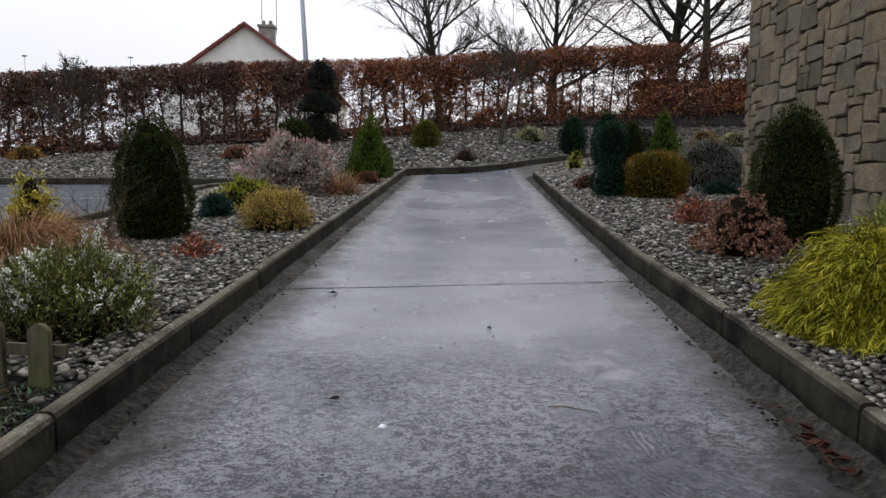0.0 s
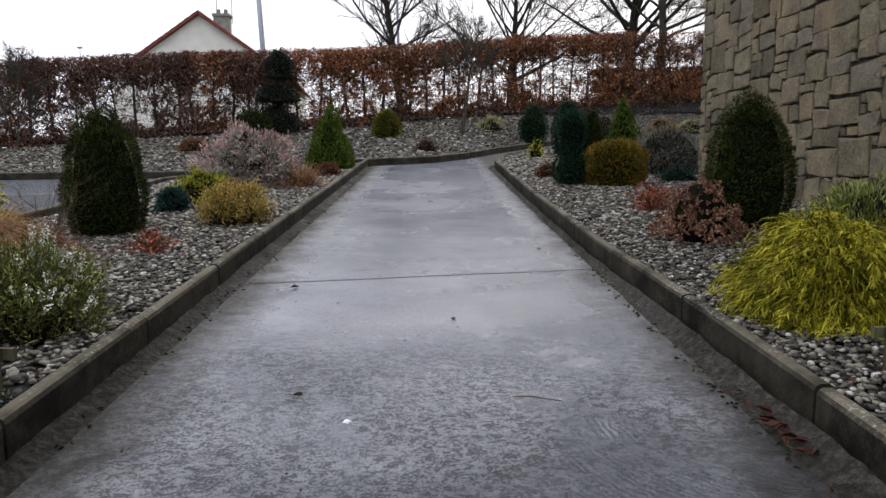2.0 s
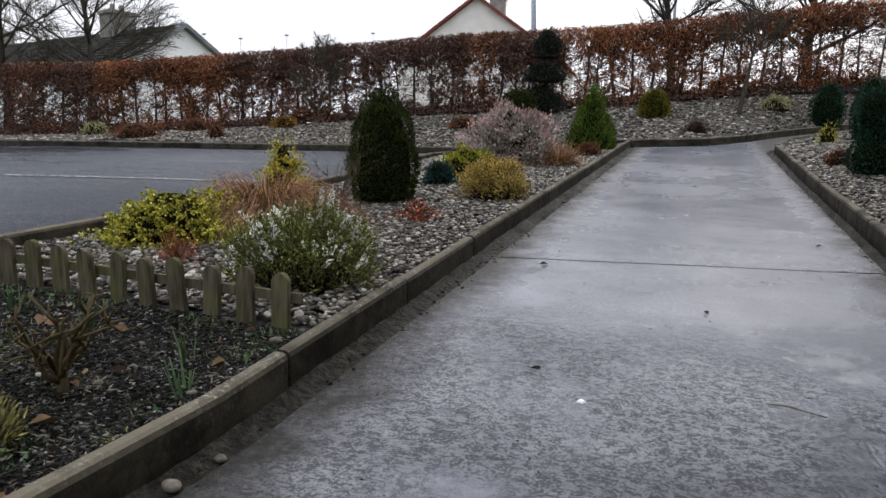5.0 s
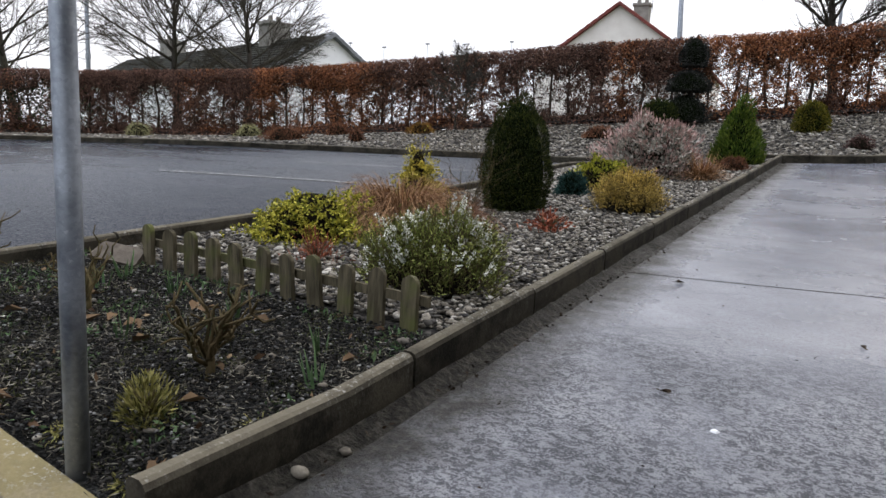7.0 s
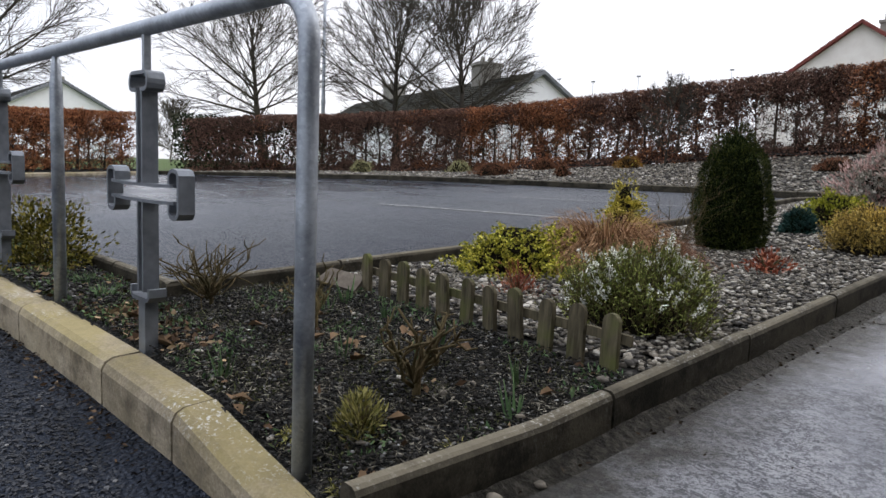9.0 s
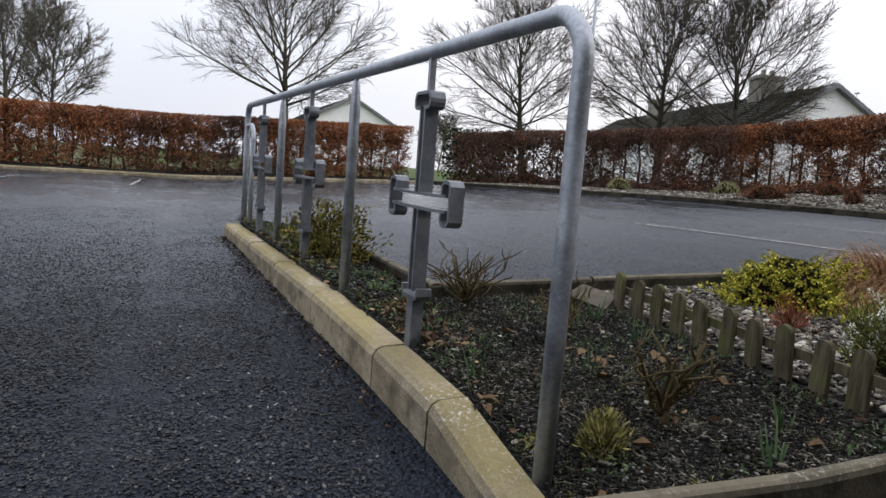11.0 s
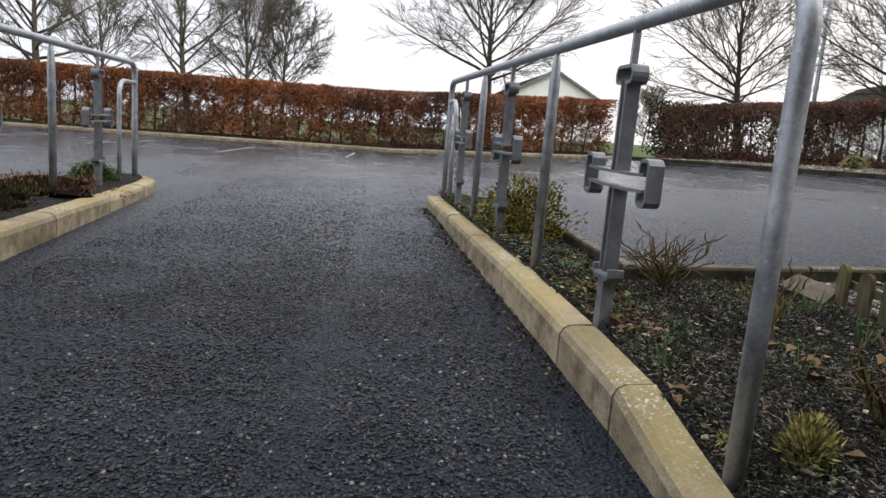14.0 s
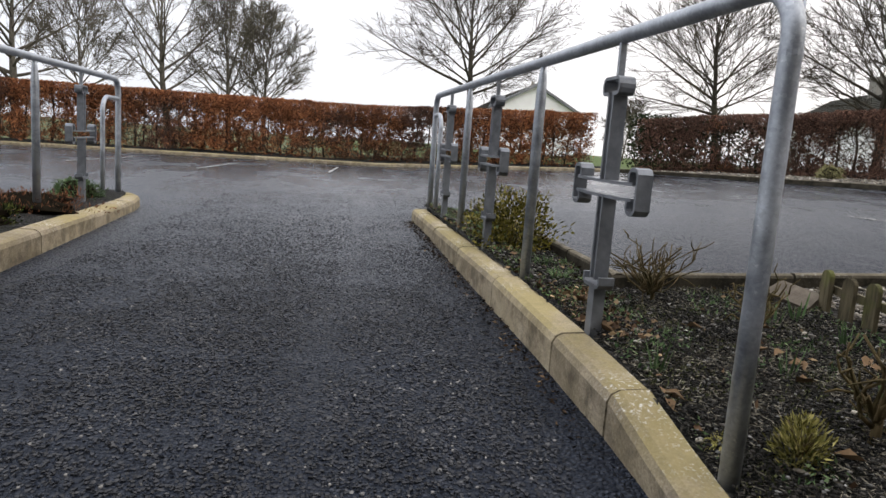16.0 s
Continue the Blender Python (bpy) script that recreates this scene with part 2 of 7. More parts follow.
wave.inputs["Detail Scale"].default_value = 1.3
ring = m.n.new("ShaderNodeMapping")
ring.inputs["Location"].default_value, ring.inputs["Scale"].default_value = (-0.98, -2.02, 0), (1.0, 1.0, 1.0)
m.l.new(m.pos, ring.inputs["Vector"])
m.l.new(ring.outputs["Vector"], wave.inputs["Vector"])
m.bump(m.math("MULTIPLY", wave.outputs["Fac"], film), 0.0038, 1.0)
m.bump(grain, 0.0016, 0.6).bump(m.math("MULTIPLY", flake, where), 0.022).bump(m.math("MULTIPLY", m.noise(60, 6, 0.7), soiled), 0.012)
CONCRETE = m.m

m = Mat("gutter_dirt", 0.6, spec=0.15)
gn = m.noise(30, 9, 0.80)
m.color(m.ramp(gn, (0.36, (0.006, 0.006, 0.005)), (0.50, (0.040, 0.036, 0.028)), (0.62, (0.10, 0.093, 0.075)), (0.72, (0.16, 0.15, 0.125))))
m.rough(m.noise(3, 4), 0.3, 0.8).bump(m.noise(60, 5), 0.016).bump(gn, 0.01)
GUTTER = m.m


def kerb_mat(name, a, b, moss, amount, spotty):
    m = Mat(name, 0.8, spec=0.12)
    n1, n2 = m.noise(5, 7, 0.62), m.noise(120, 4)
    body = m.mix(m.ramp(n1, (0.3, a), (0.7, b)), m.ramp(n2, (0.35, (0.75,) * 3), (0.65, (1.2,) * 3)), 1.0, "MULTIPLY")
    sep = m.n.new("ShaderNodeSeparateXYZ")
    m.l.new(m.up, sep.inputs[0])
    grown = m.math("MULTIPLY", m.ramp(sep.outputs["Z"], (0.3, (0.25,) * 3), (0.8, (1,) * 3)), m.ramp(m.noise(3.2, 6, 0.65), (0.34, (0,) * 3), (0.54, (amount,) * 3)))
    body = m.mix(body, m.mix(moss, scaled(moss, 1.7), m.noise(30, 4)), grown)
    spots = m.ramp(m.noise(75, 6, 0.7), (0.54, (0, 0, 0)), (0.62, (spotty,) * 3))
    spots = m.math("MULTIPLY", spots, m.ramp(sep.outputs["Z"], (0.3, (0.12,) * 3), (0.8, (1,) * 3)))
    lichen = m.math("MULTIPLY", spots, m.ramp(m.noise(2.6, 4), (0.44, (0,) * 3), (0.60, (1,) * 3)))
    body = m.mix(body, (0.60, 0.59, 0.55), lichen)
    # dark damp growth on the upright faces
    damp = m.math("MULTIPLY", m.ramp(sep.outputs["Z"], (0.25, (1,) * 3), (0.7, (0,) * 3)), m.ramp(m.noise(7, 6, 0.7), (0.45, (0,) * 3), (0.62, (0.75,) * 3)))
    body = m.mix(body, scaled(a, 0.45), damp)
    m.color(m.mix(body, m.ramp(m.rand(), (0, (0.82,) * 3), (1, (1.12,) * 3)), 1.0, "MULTIPLY"))
    return m.bump(n2, 0.002).bump(n1, 0.004).m


KERB = kerb_mat("kerb_concrete", (0.19, 0.158, 0.112), (0.42, 0.36, 0.27), (0.20, 0.165, 0.075), 0.85, 0.95)
EDGING = kerb_mat("edging_concrete", (0.008, 0.007, 0.005), (0.038, 0.033, 0.023), (0.105, 0.092, 0.066), 0.9, 0.5)

m = Mat("galvanised_steel", 0.45, 0.75)
g1 = m.noise(16, 5, 0.6)
spangle = m.cells(120, "Color")
m.color(m.mix(m.ramp(g1, (0.3, (0.25, 0.275, 0.31)), (0.7, (0.46, 0.495, 0.54))), m.ramp(spangle, (0, (0.85,) * 3), (1, (1.12,) * 3)), 1.0, "MULTIPLY"))
m.color(m.mix(m.b.inputs["Base Color"].links[0].from_socket, (0.62, 0.64, 0.66), m.math("MULTIPLY", m.ramp(m.noise(55, 6, 0.7), (0.60, (0,) * 3), (0.68, (1,) * 3)), m.ramp(m.noise(6, 3), (0.45, (0,) * 3), (0.6, (0.8,) * 3)))))
m.rough(g1, 0.34, 0.62).bump(m.noise(40, 4), 0.0012)
GALV = m.m
m = Mat("dull_steel_bar", 0.5, 0.55)
g1 = m.noise(20, 5, 0.6)
m.color(m.ramp(g1, (0.3, (0.12, 0.132, 0.15)), (0.7, (0.22, 0.238, 0.262))))
m.rough(g1, 0.38, 0.6).bump(m.noise(60, 4), 0.001)
BAR = m.m

m = Mat("soil", 0.9, spec=0.08)
s1, s2 = m.noise(7, 6), m.noise(90, 5, 0.7)
m.color(m.mix(m.ramp(s2, (0.38, (0.004, 0.004, 0.004)), (0.52, (0.026, 0.026, 0.025)), (0.68, (0.12, 0.12, 0.115))),
              m.mix((0.022, 0.026, 0.010), (0.012, 0.011, 0.009), m.noise(15, 5)), m.ramp(s1, (0.52, (0,) * 3), (0.66, (0.6,) * 3))))
m.bump(s2, 0.02).bump(s1, 0.03)
SOIL = m.m
m = Mat("soil_crumb", 0.8, spec=0.15)
m.color(m.mix(m.ramp(m.island, (0.0, (0.004, 0.004, 0.004)), (0.55, (0.019, 0.0175, 0.0155)), (0.86, (0.050, 0.046, 0.040)), (0.95, (0.12, 0.12, 0.115)), (1.0, (0.30, 0.295, 0.28))),
              m.ramp(m.noise(160, 4), (0.35, (0.6,) * 3), (0.65, (1.3,) * 3)), 1.0, "MULTIPLY"))
CRUMB = m.bump(m.noise(200, 4), 0.003).m

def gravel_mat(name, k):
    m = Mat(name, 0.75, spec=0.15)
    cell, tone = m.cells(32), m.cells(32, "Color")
    # stone tones, darkened towards each cell's rim as painted shade in the gaps
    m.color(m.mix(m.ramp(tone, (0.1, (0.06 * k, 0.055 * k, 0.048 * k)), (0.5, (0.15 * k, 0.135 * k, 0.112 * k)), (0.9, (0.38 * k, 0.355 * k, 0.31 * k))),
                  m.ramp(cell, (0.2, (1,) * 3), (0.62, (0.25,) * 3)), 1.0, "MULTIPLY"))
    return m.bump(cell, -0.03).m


GRAVEL = gravel_mat("bank_gravel", 1.0)
# the same gravel at 0.3: shade between the loose pebbles painted into its colour
SHADEDGRAVEL = gravel_mat("shaded_gravel_under_pebbles", 0.3)

m = Mat("pebble", 0.6, spec=0.25)
pick = m.ramp(m.math("FRACT", m.math("ADD", m.island, m.rand()), 0), (0.0, (0.022, 0.020, 0.019)), (0.35, (0.080, 0.072, 0.060)), (0.65, (0.165, 0.143, 0.110)), (0.86, (0.28, 0.255, 0.205)), (1.0, (0.54, 0.51, 0.45)))
m.color(m.mix(pick, m.ramp(m.noise(60, 4), (0.35, (0.75,) * 3), (0.65, (1.2,) * 3)), 1.0, "MULTIPLY"))
m.rough(m.island, 0.35, 0.75).bump(m.noise(150, 3), 0.0015)
PEBBLE = m.m

m = Mat("rubble_stone", 0.85, spec=0.12)
st1, st2 = m.noise(5, 7, 0.65), m.noise(45, 5)
own = m.ramp(m.rand(), (0.0, (0.12, 0.104, 0.074)), (0.3, (0.185, 0.162, 0.115)), (0.55, (0.245, 0.207, 0.138)), (0.8, (0.20, 0.18, 0.14)), (1.0, (0.255, 0.195, 0.12)))
m.color(m.mix(m.mix(own, m.ramp(st1, (0.3, (0.62, 0.62, 0.64)), (0.7, (1.28, 1.22, 1.12))), 1.0, "MULTIPLY"), m.ramp(st2, (0.35, (0.8,) * 3), (0.65, (1.15,) * 3)), 1.0, "MULTIPLY"))
m.bump(st1, 0.022).bump(m.noise(11, 7, 0.72, warp=0.8), 0.020).bump(st2, 0.006)
STONE = m.m
m = Mat("mortar_shadow", 0.95, spec=0.05)
m.color(m.ramp(m.noise(30, 4), (0.3, (0.02, 0.018, 0.015)), (0.7, (0.07, 0.062, 0.05)))).bump(m.noise(60, 4), 0.01)
MORTAR = m.m

m = Mat("weathered_timber", 0.85, spec=0.1)
w1 = m.noise(6, 6, 0.6, vec=m.stretch(9, 9, 1))
m.color(m.mix(m.mix(m.ramp(w1, (0.3, (0.03, 0.026, 0.016)), (0.7, (0.15, 0.128, 0.082))), (0.09, 0.10, 0.03), m.ramp(m.noise(8, 4), (0.5, (0,) * 3), (0.68, (0.75,) * 3))),
              m.ramp(m.rand(), (0, (0.8,) * 3), (1, (1.2,) * 3)), 1.0, "MULTIPLY"))
TIMBER = m.bump(w1, 0.004).m

m = Mat("road_paint", 0.6)
m.color(m.mix((0.05, 0.05, 0.055), (0.62, 0.62, 0.60), m.ramp(m.noise(18, 6, 0.7), (0.45, (0,) * 3), (0.60, (0.9,) * 3))))
PAINT = m.m


def wall_mat(name, a, b, scale=2.0, spec=0.15):
    m = Mat(name, 0.85, spec=spec)
    n1 = m.noise(scale, 6)
    m.color(m.ramp(n1, (0.3, a), (0.7, b)))
    return m.bump(m.noise(60, 3), 0.004).m


CREAM = wall_mat("cream_render", (0.70, 0.65, 0.60), (0.80, 0.76, 0.71))
WHITE = wall_mat("white_render", (0.86, 0.86, 0.86), (0.93, 0.93, 0.93))
BRICKRED = wall_mat("red_barge_board", (0.13, 0.04, 0.035), (0.20, 0.06, 0.05))
ROOFDARK = wall_mat("mossy_slate_tile", (0.022, 0.022, 0.019), (0.055, 0.055, 0.045), 1.2, 0.05)
CHIMNEY = wall_mat("chimney_render", (0.16, 0.15, 0.13), (0.30, 0.29, 0.26))
DARKMETAL = wall_mat("dark_thin_metal", (0.14, 0.15, 0.16), (0.24, 0.25, 0.26))
GRASSGREEN = wall_mat("mown_grass", (0.055, 0.085, 0.025), (0.095, 0.135, 0.045), 6)
FIELD = wall_mat("winter_field", (0.06, 0.075, 0.03), (0.10, 0.11, 0.05), 0.2)
BARK = bark_mat("grey_bark", (0.034, 0.030, 0.025), (0.095, 0.083, 0.068))
# grey bark with the haze of distance painted in as a lighter colour
BARKHAZE = bark_mat("hazed_grey_bark", (0.070, 0.064, 0.056), (0.170, 0.155, 0.132))
BARKDARK = bark_mat("dark_bark", (0.022, 0.019, 0.017), (0.065, 0.056, 0.046))
HEDGETWIG = bark_mat("hedge_twig", (0.035, 0.026, 0.022), (0.095, 0.075, 0.062))
CANE = bark_mat("rose_cane", (0.05, 0.045, 0.02), (0.14, 0.10, 0.055))
BEECH = leaf_mat("dry_beech_leaf", (0.034, 0.012, 0.007), (0.19, 0.072, 0.032), (0.46, 0.205, 0.095), 0.6, 0.9)
BEECHDIM = leaf_mat("dull_beech_leaf", (0.03, 0.017, 0.013), (0.10, 0.055, 0.040), (0.23, 0.135, 0.10), 0.65, 0.9)
IVY = leaf_mat("ivy_leaf", (0.008, 0.014, 0.008), (0.018, 0.028, 0.013), (0.035, 0.05, 0.02), 0.4, 2)


# ---- mesh building ----
class Geo:
    """Gathers vertices and faces of one mesh."""

    def __init__(self):
        self.v, self.f, self.n = [], [], 0

    def add(self, verts, faces):
        verts = np.asarray(verts, float).reshape(-1, 3)
        self.f.extend([tuple(int(i) + self.n for i in f) for f in faces])
        self.v.append(verts)
        self.n += len(verts)
        return self

    def quads(self, q):
        """q: an array of n x 4 x 3 corners."""
        q = np.asarray(q, float)
        k = len(q)
        self.v.append(q.reshape(-1, 3))
        self.f.extend((np.arange(4 * k).reshape(k, 4) + self.n).tolist())
        self.n += 4 * k
        return self

    def box(self, c, s, rz=0.0):
        c, (a, b, h) = np.array(c, float), np.array(s, float) / 2
        p = np.array([(x, y, z) for z in (-h, h) for x, y in ((-a, -b), (a, -b), (a, b), (-a, b))])
        r = np.array([[math.cos(rz), -math.sin(rz), 0], [math.sin(rz), math.cos(rz), 0], [0, 0, 1]])
        return self.add(p @ r.T + c, [(3, 2, 1, 0), (4, 5, 6, 7), (0, 1, 5, 4), (1, 2, 6, 5), (2, 3, 7, 6), (3, 0, 4, 7)])

    def tube(self, pts, radii, sides=8, cap=True):
        pts = np.asarray(pts, float)
        k = len(pts)
        radii = np.broadcast_to(np.asarray(radii, float), (k,))
        tang = np.gradient(pts, axis=0)
        tang /= np.linalg.norm(tang, axis=1)[:, None] + 1e-9
        ref = np.array([0, 0, 1.0]) if abs(tang[0, 2]) < 0.8 else np.array([1.0, 0, 0])
        a = np.empty_like(pts)
        for i in range(k):
            w = (ref if i == 0 else a[i - 1])
            w = w - tang[i] * (w @ tang[i])
            a[i] = w / (np.linalg.norm(w) + 1e-9)
        b = np.cross(tang, a)
        ang = np.linspace(0, 2 * np.pi, sides, endpoint=False)
        rings = pts[:, None] + radii[:, None, None] * (np.cos(ang)[None, :, None] * a[:, None] + np.sin(ang)[None, :, None] * b[:, None])
        faces = [(i * sides + j, i * sides + (j + 1) % sides, (i + 1) * sides + (j + 1) % sides, (i + 1) * sides + j) for i in range(k - 1) for j in range(sides)]
        if cap:
            faces += [tuple(range(sides))[::-1], tuple(range((k - 1) * sides, k * sides))]
        return self.add(rings, faces)

    def sticks(self, a, b, ra, rb):
        """Thin three-sided twigs from points a to points b."""
        a, b = np.asarray(a, float), np.asarray(b, float)
        d = b - a
        d /= np.linalg.norm(d, axis=1)[:, None] + 1e-9
        u = np.cross(d, np.array([0.31, 0.52, 0.79]))
        u /= np.linalg.norm(u, axis=1)[:, None] + 1e-9
        w = np.cross(d, u)
        ang = np.array([0, 2.094, 4.189])
        off = np.cos(ang)[None, :, None] * u[:, None] + np.sin(ang)[None, :, None] * w[:, None]
        ra, rb = np.broadcast_to(ra, (len(a),)), np.broadcast_to(rb, (len(a),))
        v = np.concatenate([a[:, None] + off * ra[:, None, None], b[:, None] + off * rb[:, None, None]], 1)
        f = np.array([(0, 1, 4, 3), (1, 2, 5, 4), (2, 0, 3, 5)])
        self.f.extend((f[None] + (np.arange(len(a)) * 6)[:, None, None] + self.n).reshape(-1, 4).tolist())
        self.v.append(v.reshape(-1, 3))
        self.n += 6 * len(a)
        return self

    def sweep(self, profile, pts, closed=True):
        """profile: (u, z) corners, u to the left of the way along pts, which keeps level rings."""
        pts = np.asarray(pts, float)
        flat = np.gradient(pts[:, :2], axis=0)
        flat /= np.linalg.norm(flat, axis=1)[:, None]
        left = np.stack([-flat[:, 1], flat[:, 0]], 1)
        u, z = np.array(profile, float).T
        rings = np.concatenate([pts[:, None, :2] + u[None, :, None] * left[:, None], (pts[:, 2:3] + z[None])[:, :, None]], 2)
        k, s = len(pts), len(profile)
        faces = [(i * s + j, (i + 1) * s + j, (i + 1) * s + (j + 1) % s, i * s + (j + 1) % s) for i in range(k - 1) for j in range(s)]
        faces += [tuple(range(s)), tuple(range((k - 1) * s, k * s))[::-1]]
        return self.add(rings, faces)

    def ribbon(self, uz, thick, depth, at, along):
        """A flat bar bent along (u, z) points in an upright plane through at, of that thickness, depth across the plane."""
        uz = np.array(uz, float)
        d = np.gradient(uz, axis=0)
        d /= np.linalg.norm(d, axis=1)[:, None]
        nrm = np.stack([-d[:, 1], d[:, 0]], 1) * thick / 2
        along, at = np.array(along, float), np.array(at, float)
        cross = np.array([-along[1], along[0], 0.0])
        rings = []
        for (u, z), (nu, nz) in zip(uz, nrm):
            for su, sd in ((1, 1), (1, -1), (-1, -1), (-1, 1)):
                rings.append(at + along * (u + su * nu) + cross * sd * depth / 2 + np.array([0, 0, z + su * nz]))
        k = len(uz)
        faces = [(4 * i + j, 4 * i + (j + 1) % 4, 4 * i + 4 + (j + 1) % 4, 4 * i + 4 + j) for i in range(k - 1) for j in range(4)]
        faces += [(3, 2, 1, 0), tuple(range(4 * k - 4, 4 * k))]
        return self.add(rings, faces)

    def mesh(self, name, mat, smooth=False):
        me = bpy.data.meshes.new(name)
        me.from_pydata(np.concatenate(self.v).tolist(), [], self.f)
        me.materials.append(mat)
        if smooth:
            me.polygons.foreach_set("use_smooth", [True] * len(me.polygons))
        me.update()
        return me


def part(name, geo, mat, parent=None, label="", smooth=False):
    ob = new(name, geo.mesh(name, mat, smooth) if isinstance(geo, Geo) else geo)
    if parent is not None:
        ob.parent = parent
    return tagged(ob, label)


def thing(name, at, label, category, group=""):
    ob = new(name)
    ob.empty_display_size = 0.1
    ob.location = at
    return tagged(ob, label, category, group)


def structure(name, geo, mat, label, category, smooth=False, kind="structure"):
    return tagged(part(name, geo, mat, None, "", smooth), label, category, kind=kind)


def grid(xs, ys, fn):
    """A sheet over rows of (x, y) points: xs, ys are arrays of the same 2D shape."""
    g = Geo()
    h, w = xs.shape
    z = np.array([[fn(xs[i, j], ys[i, j]) for j in range(w)] for i in range(h)])
    faces = [(i * w + j, i * w + j + 1, (i + 1) * w + j + 1, (i + 1) * w + j) for i in range(h - 1) for j in range(w - 1)]
    return g.add(np.stack([xs, ys, z], 2).reshape(-1, 3), faces)


def rough_at(x, y, size, amount):
    return amount * noise.noise(Vector((x / size, y / size, 3.7)))


# ---- the lie of the land ----
def z_path(y):
    return 0.07 * max(0, min(y, 11.5) - 1.5) + 0.10 * max(0, y - 11.5)


def z_park(x, y):
    return 0.045 * max(y, 0) + 0.01 * min(y, 0) + 0.006 * min(x + 5, 0)


def y_kerb(x):
    """The kerb in front of the gravel bank."""
    return float(np.interp(x, [-21.5, -17, -14, -10, -6, -0.95, -0.4, 0.1, 0.8, 1.4, 2.1, 2.8, 3.9, 14], [7.6, 9.6, 10.8, 11.2, 11.45, 11.55, 11.77, 12.0, 12.8, 13.9, 14.9, 15.9, 16.9, 19.4]))


def y_hedge(x):
    return float(np.interp(x, [-22, -19, -14, -9, -2, 7, 14], [8.7, 12.0, 14.0, 15.2, 16.9, 18.7, 20.2]))


def z_hedge(x):
    return float(np.interp(x, [-22, -20, -16.6, -13.7, -8.8, -5.9, -2, 2.6, 6.8, 14], [0.22, 0.50, 0.63, 0.75, 1.13, 1.4, 1.65, 2.1, 2.38, 2.6]))


def x_back(y):
    return float(np.interp(y, [1.2, 5.5, 9.6, 10.8, 11.4], [-2.85, -2.92, -3.5, -3.0, -1.1]))


def y_tip(x):
    """The end of the bed beside the stone building."""
    return float(np.interp(x, [1.08, 1.35, 1.87, 2.58, 3.7, 5.65, 9], [11.2, 12.27, 13.27, 14.3, 15.75, 17.6, 18.0]))


def x_left(y):
    return float(np.interp(y, [0.85, 2.0, 4.0, 11.5], [-0.888, -0.908, -0.925, -0.948]))


def x_right(y):
    return float(np.interp(y, [-2, 1.9, 2.6, 4.1, 6.9, 11.2], [1.14, 1.10, 1.09, 1.03, 1.03, 1.08]))


def rail_y(x):
    return 1.1155 + 0.0761 * x


def rail_foot(x):
    """The soil's level under the railing, which falls to the path at the near end."""
    return float(np.interp(x, [-6.1, -4.5, -3, -2.1, -1.6, -1.24, -0.9], [0.165, 0.155, 0.148, 0.118, 0.075, -0.005, -0.01]))


def land(x, y):
    if y > y_kerb(x):
        k = (z_park(x, y_kerb(x)) if x < -1 else z_path(y_kerb(x))) + 0.08
        f = min(1.0, (y - y_kerb(x)) / max(0.5, y_hedge(x) - y_kerb(x)))
        return k + (z_hedge(x) - k) * f
    if x < x_left(y):
        if x < x_back(y) and not (0.4 < y < 1.3 and x > -6.5):
            return z_park(x, y)
        w = min(1, max(0, (x - x_back(y)) / (x_left(y) - x_back(y))))
        z = w * (z_path(y) + 0.085) + (1 - w) * (z_park(x, y) + 0.075)
        near = math.exp(-max(0.0, y - 0.04 - rail_y(x)) / 0.22)
        return z + (rail_foot(x) - z) * near if x > -6.6 else z
    if x > x_right(y) and y < y_tip(x):
        return z_path(y) + 0.08 + 0.02 * (x - 1.08)
    return z_path(y)


# ---- ground, path, car park ----
def far_land(x, y):
    d = max(0.0, -21.8 - x, y - y_hedge(min(14, max(-22, x))), x - 14, -16 - y)
    near = min(land(x, y), z_park(x, y)) - 0.22 if d == 0 and y <= y_kerb(x) else (land(x, y) - 0.15)
    edge = min(1, d / 7)
    return (1 - edge) * near + edge * (-0.6 - 0.002 * min(d, 400))


ax = np.concatenate([[-900, -400, -150, -70, -45, -34], np.arange(-28, 20.1, 0.5), [24, 32, 50, 90, 200, 500, 900]])
ay = np.concatenate([[-900, -400, -150, -60, -30], np.arange(-18, 28.1, 0.5), [32, 40, 55, 80, 140, 300, 900]])
gx, gy = np.meshgrid(ax, ay)
structure("ground", grid(gx, gy, far_land), FIELD, "dull winter grass reaching to the horizon", "ground", True)

def road_level(x, y):
    dip = float(np.interp(x, [-5.5, -3.0, -2.2, -1.6, -1.1, -0.5], [0, -0.055, -0.075, -0.11, -0.165, -0.17])) * min(1.0, max(0.0, (1.35 - y) / 0.5))
    return z_park(x, y) + dip


def road_sheet(x0, x1, nx, ny, top):
    xs = np.linspace(x0, x1, nx)
    rows = np.array([[(x, -16 + f * (top(x) + 16)) for x in xs] for f in np.linspace(0, 1, ny)])
    return grid(rows[..., 0], rows[..., 1], lambda x, y: road_level(x, y) + rough_at(x, y, 1.4, 0.006))


road = structure("road", road_sheet(-21.6, -2.86, 76, 70, y_kerb), ASPHALT, "dark wet asphalt of the car park and its ramp", "asphalt", True)
part("ramp_surface", road_sheet(-2.86, -0.84, 14, 60, lambda x: 0.98), ASPHALT, road, "", True)


def strip(y0, y1, left, right, n, cols, lift, skew=0.0):
    ys = np.linspace(y0, y1, n)
    u = np.linspace(0, 1, cols)
    xs = np.array([[left(y) + (right(y) - left(y)) * k for k in u] for y in ys])
    yy = np.array([[y + skew * (k - 0.5) * (1 if 0 < i < n - 1 or skew else 0) for k in u] for i, y in enumerate(ys)])
    return grid(xs, yy, lambda x, y: z_path(y) + lift + rough_at(x, y, 0.7, 0.004))


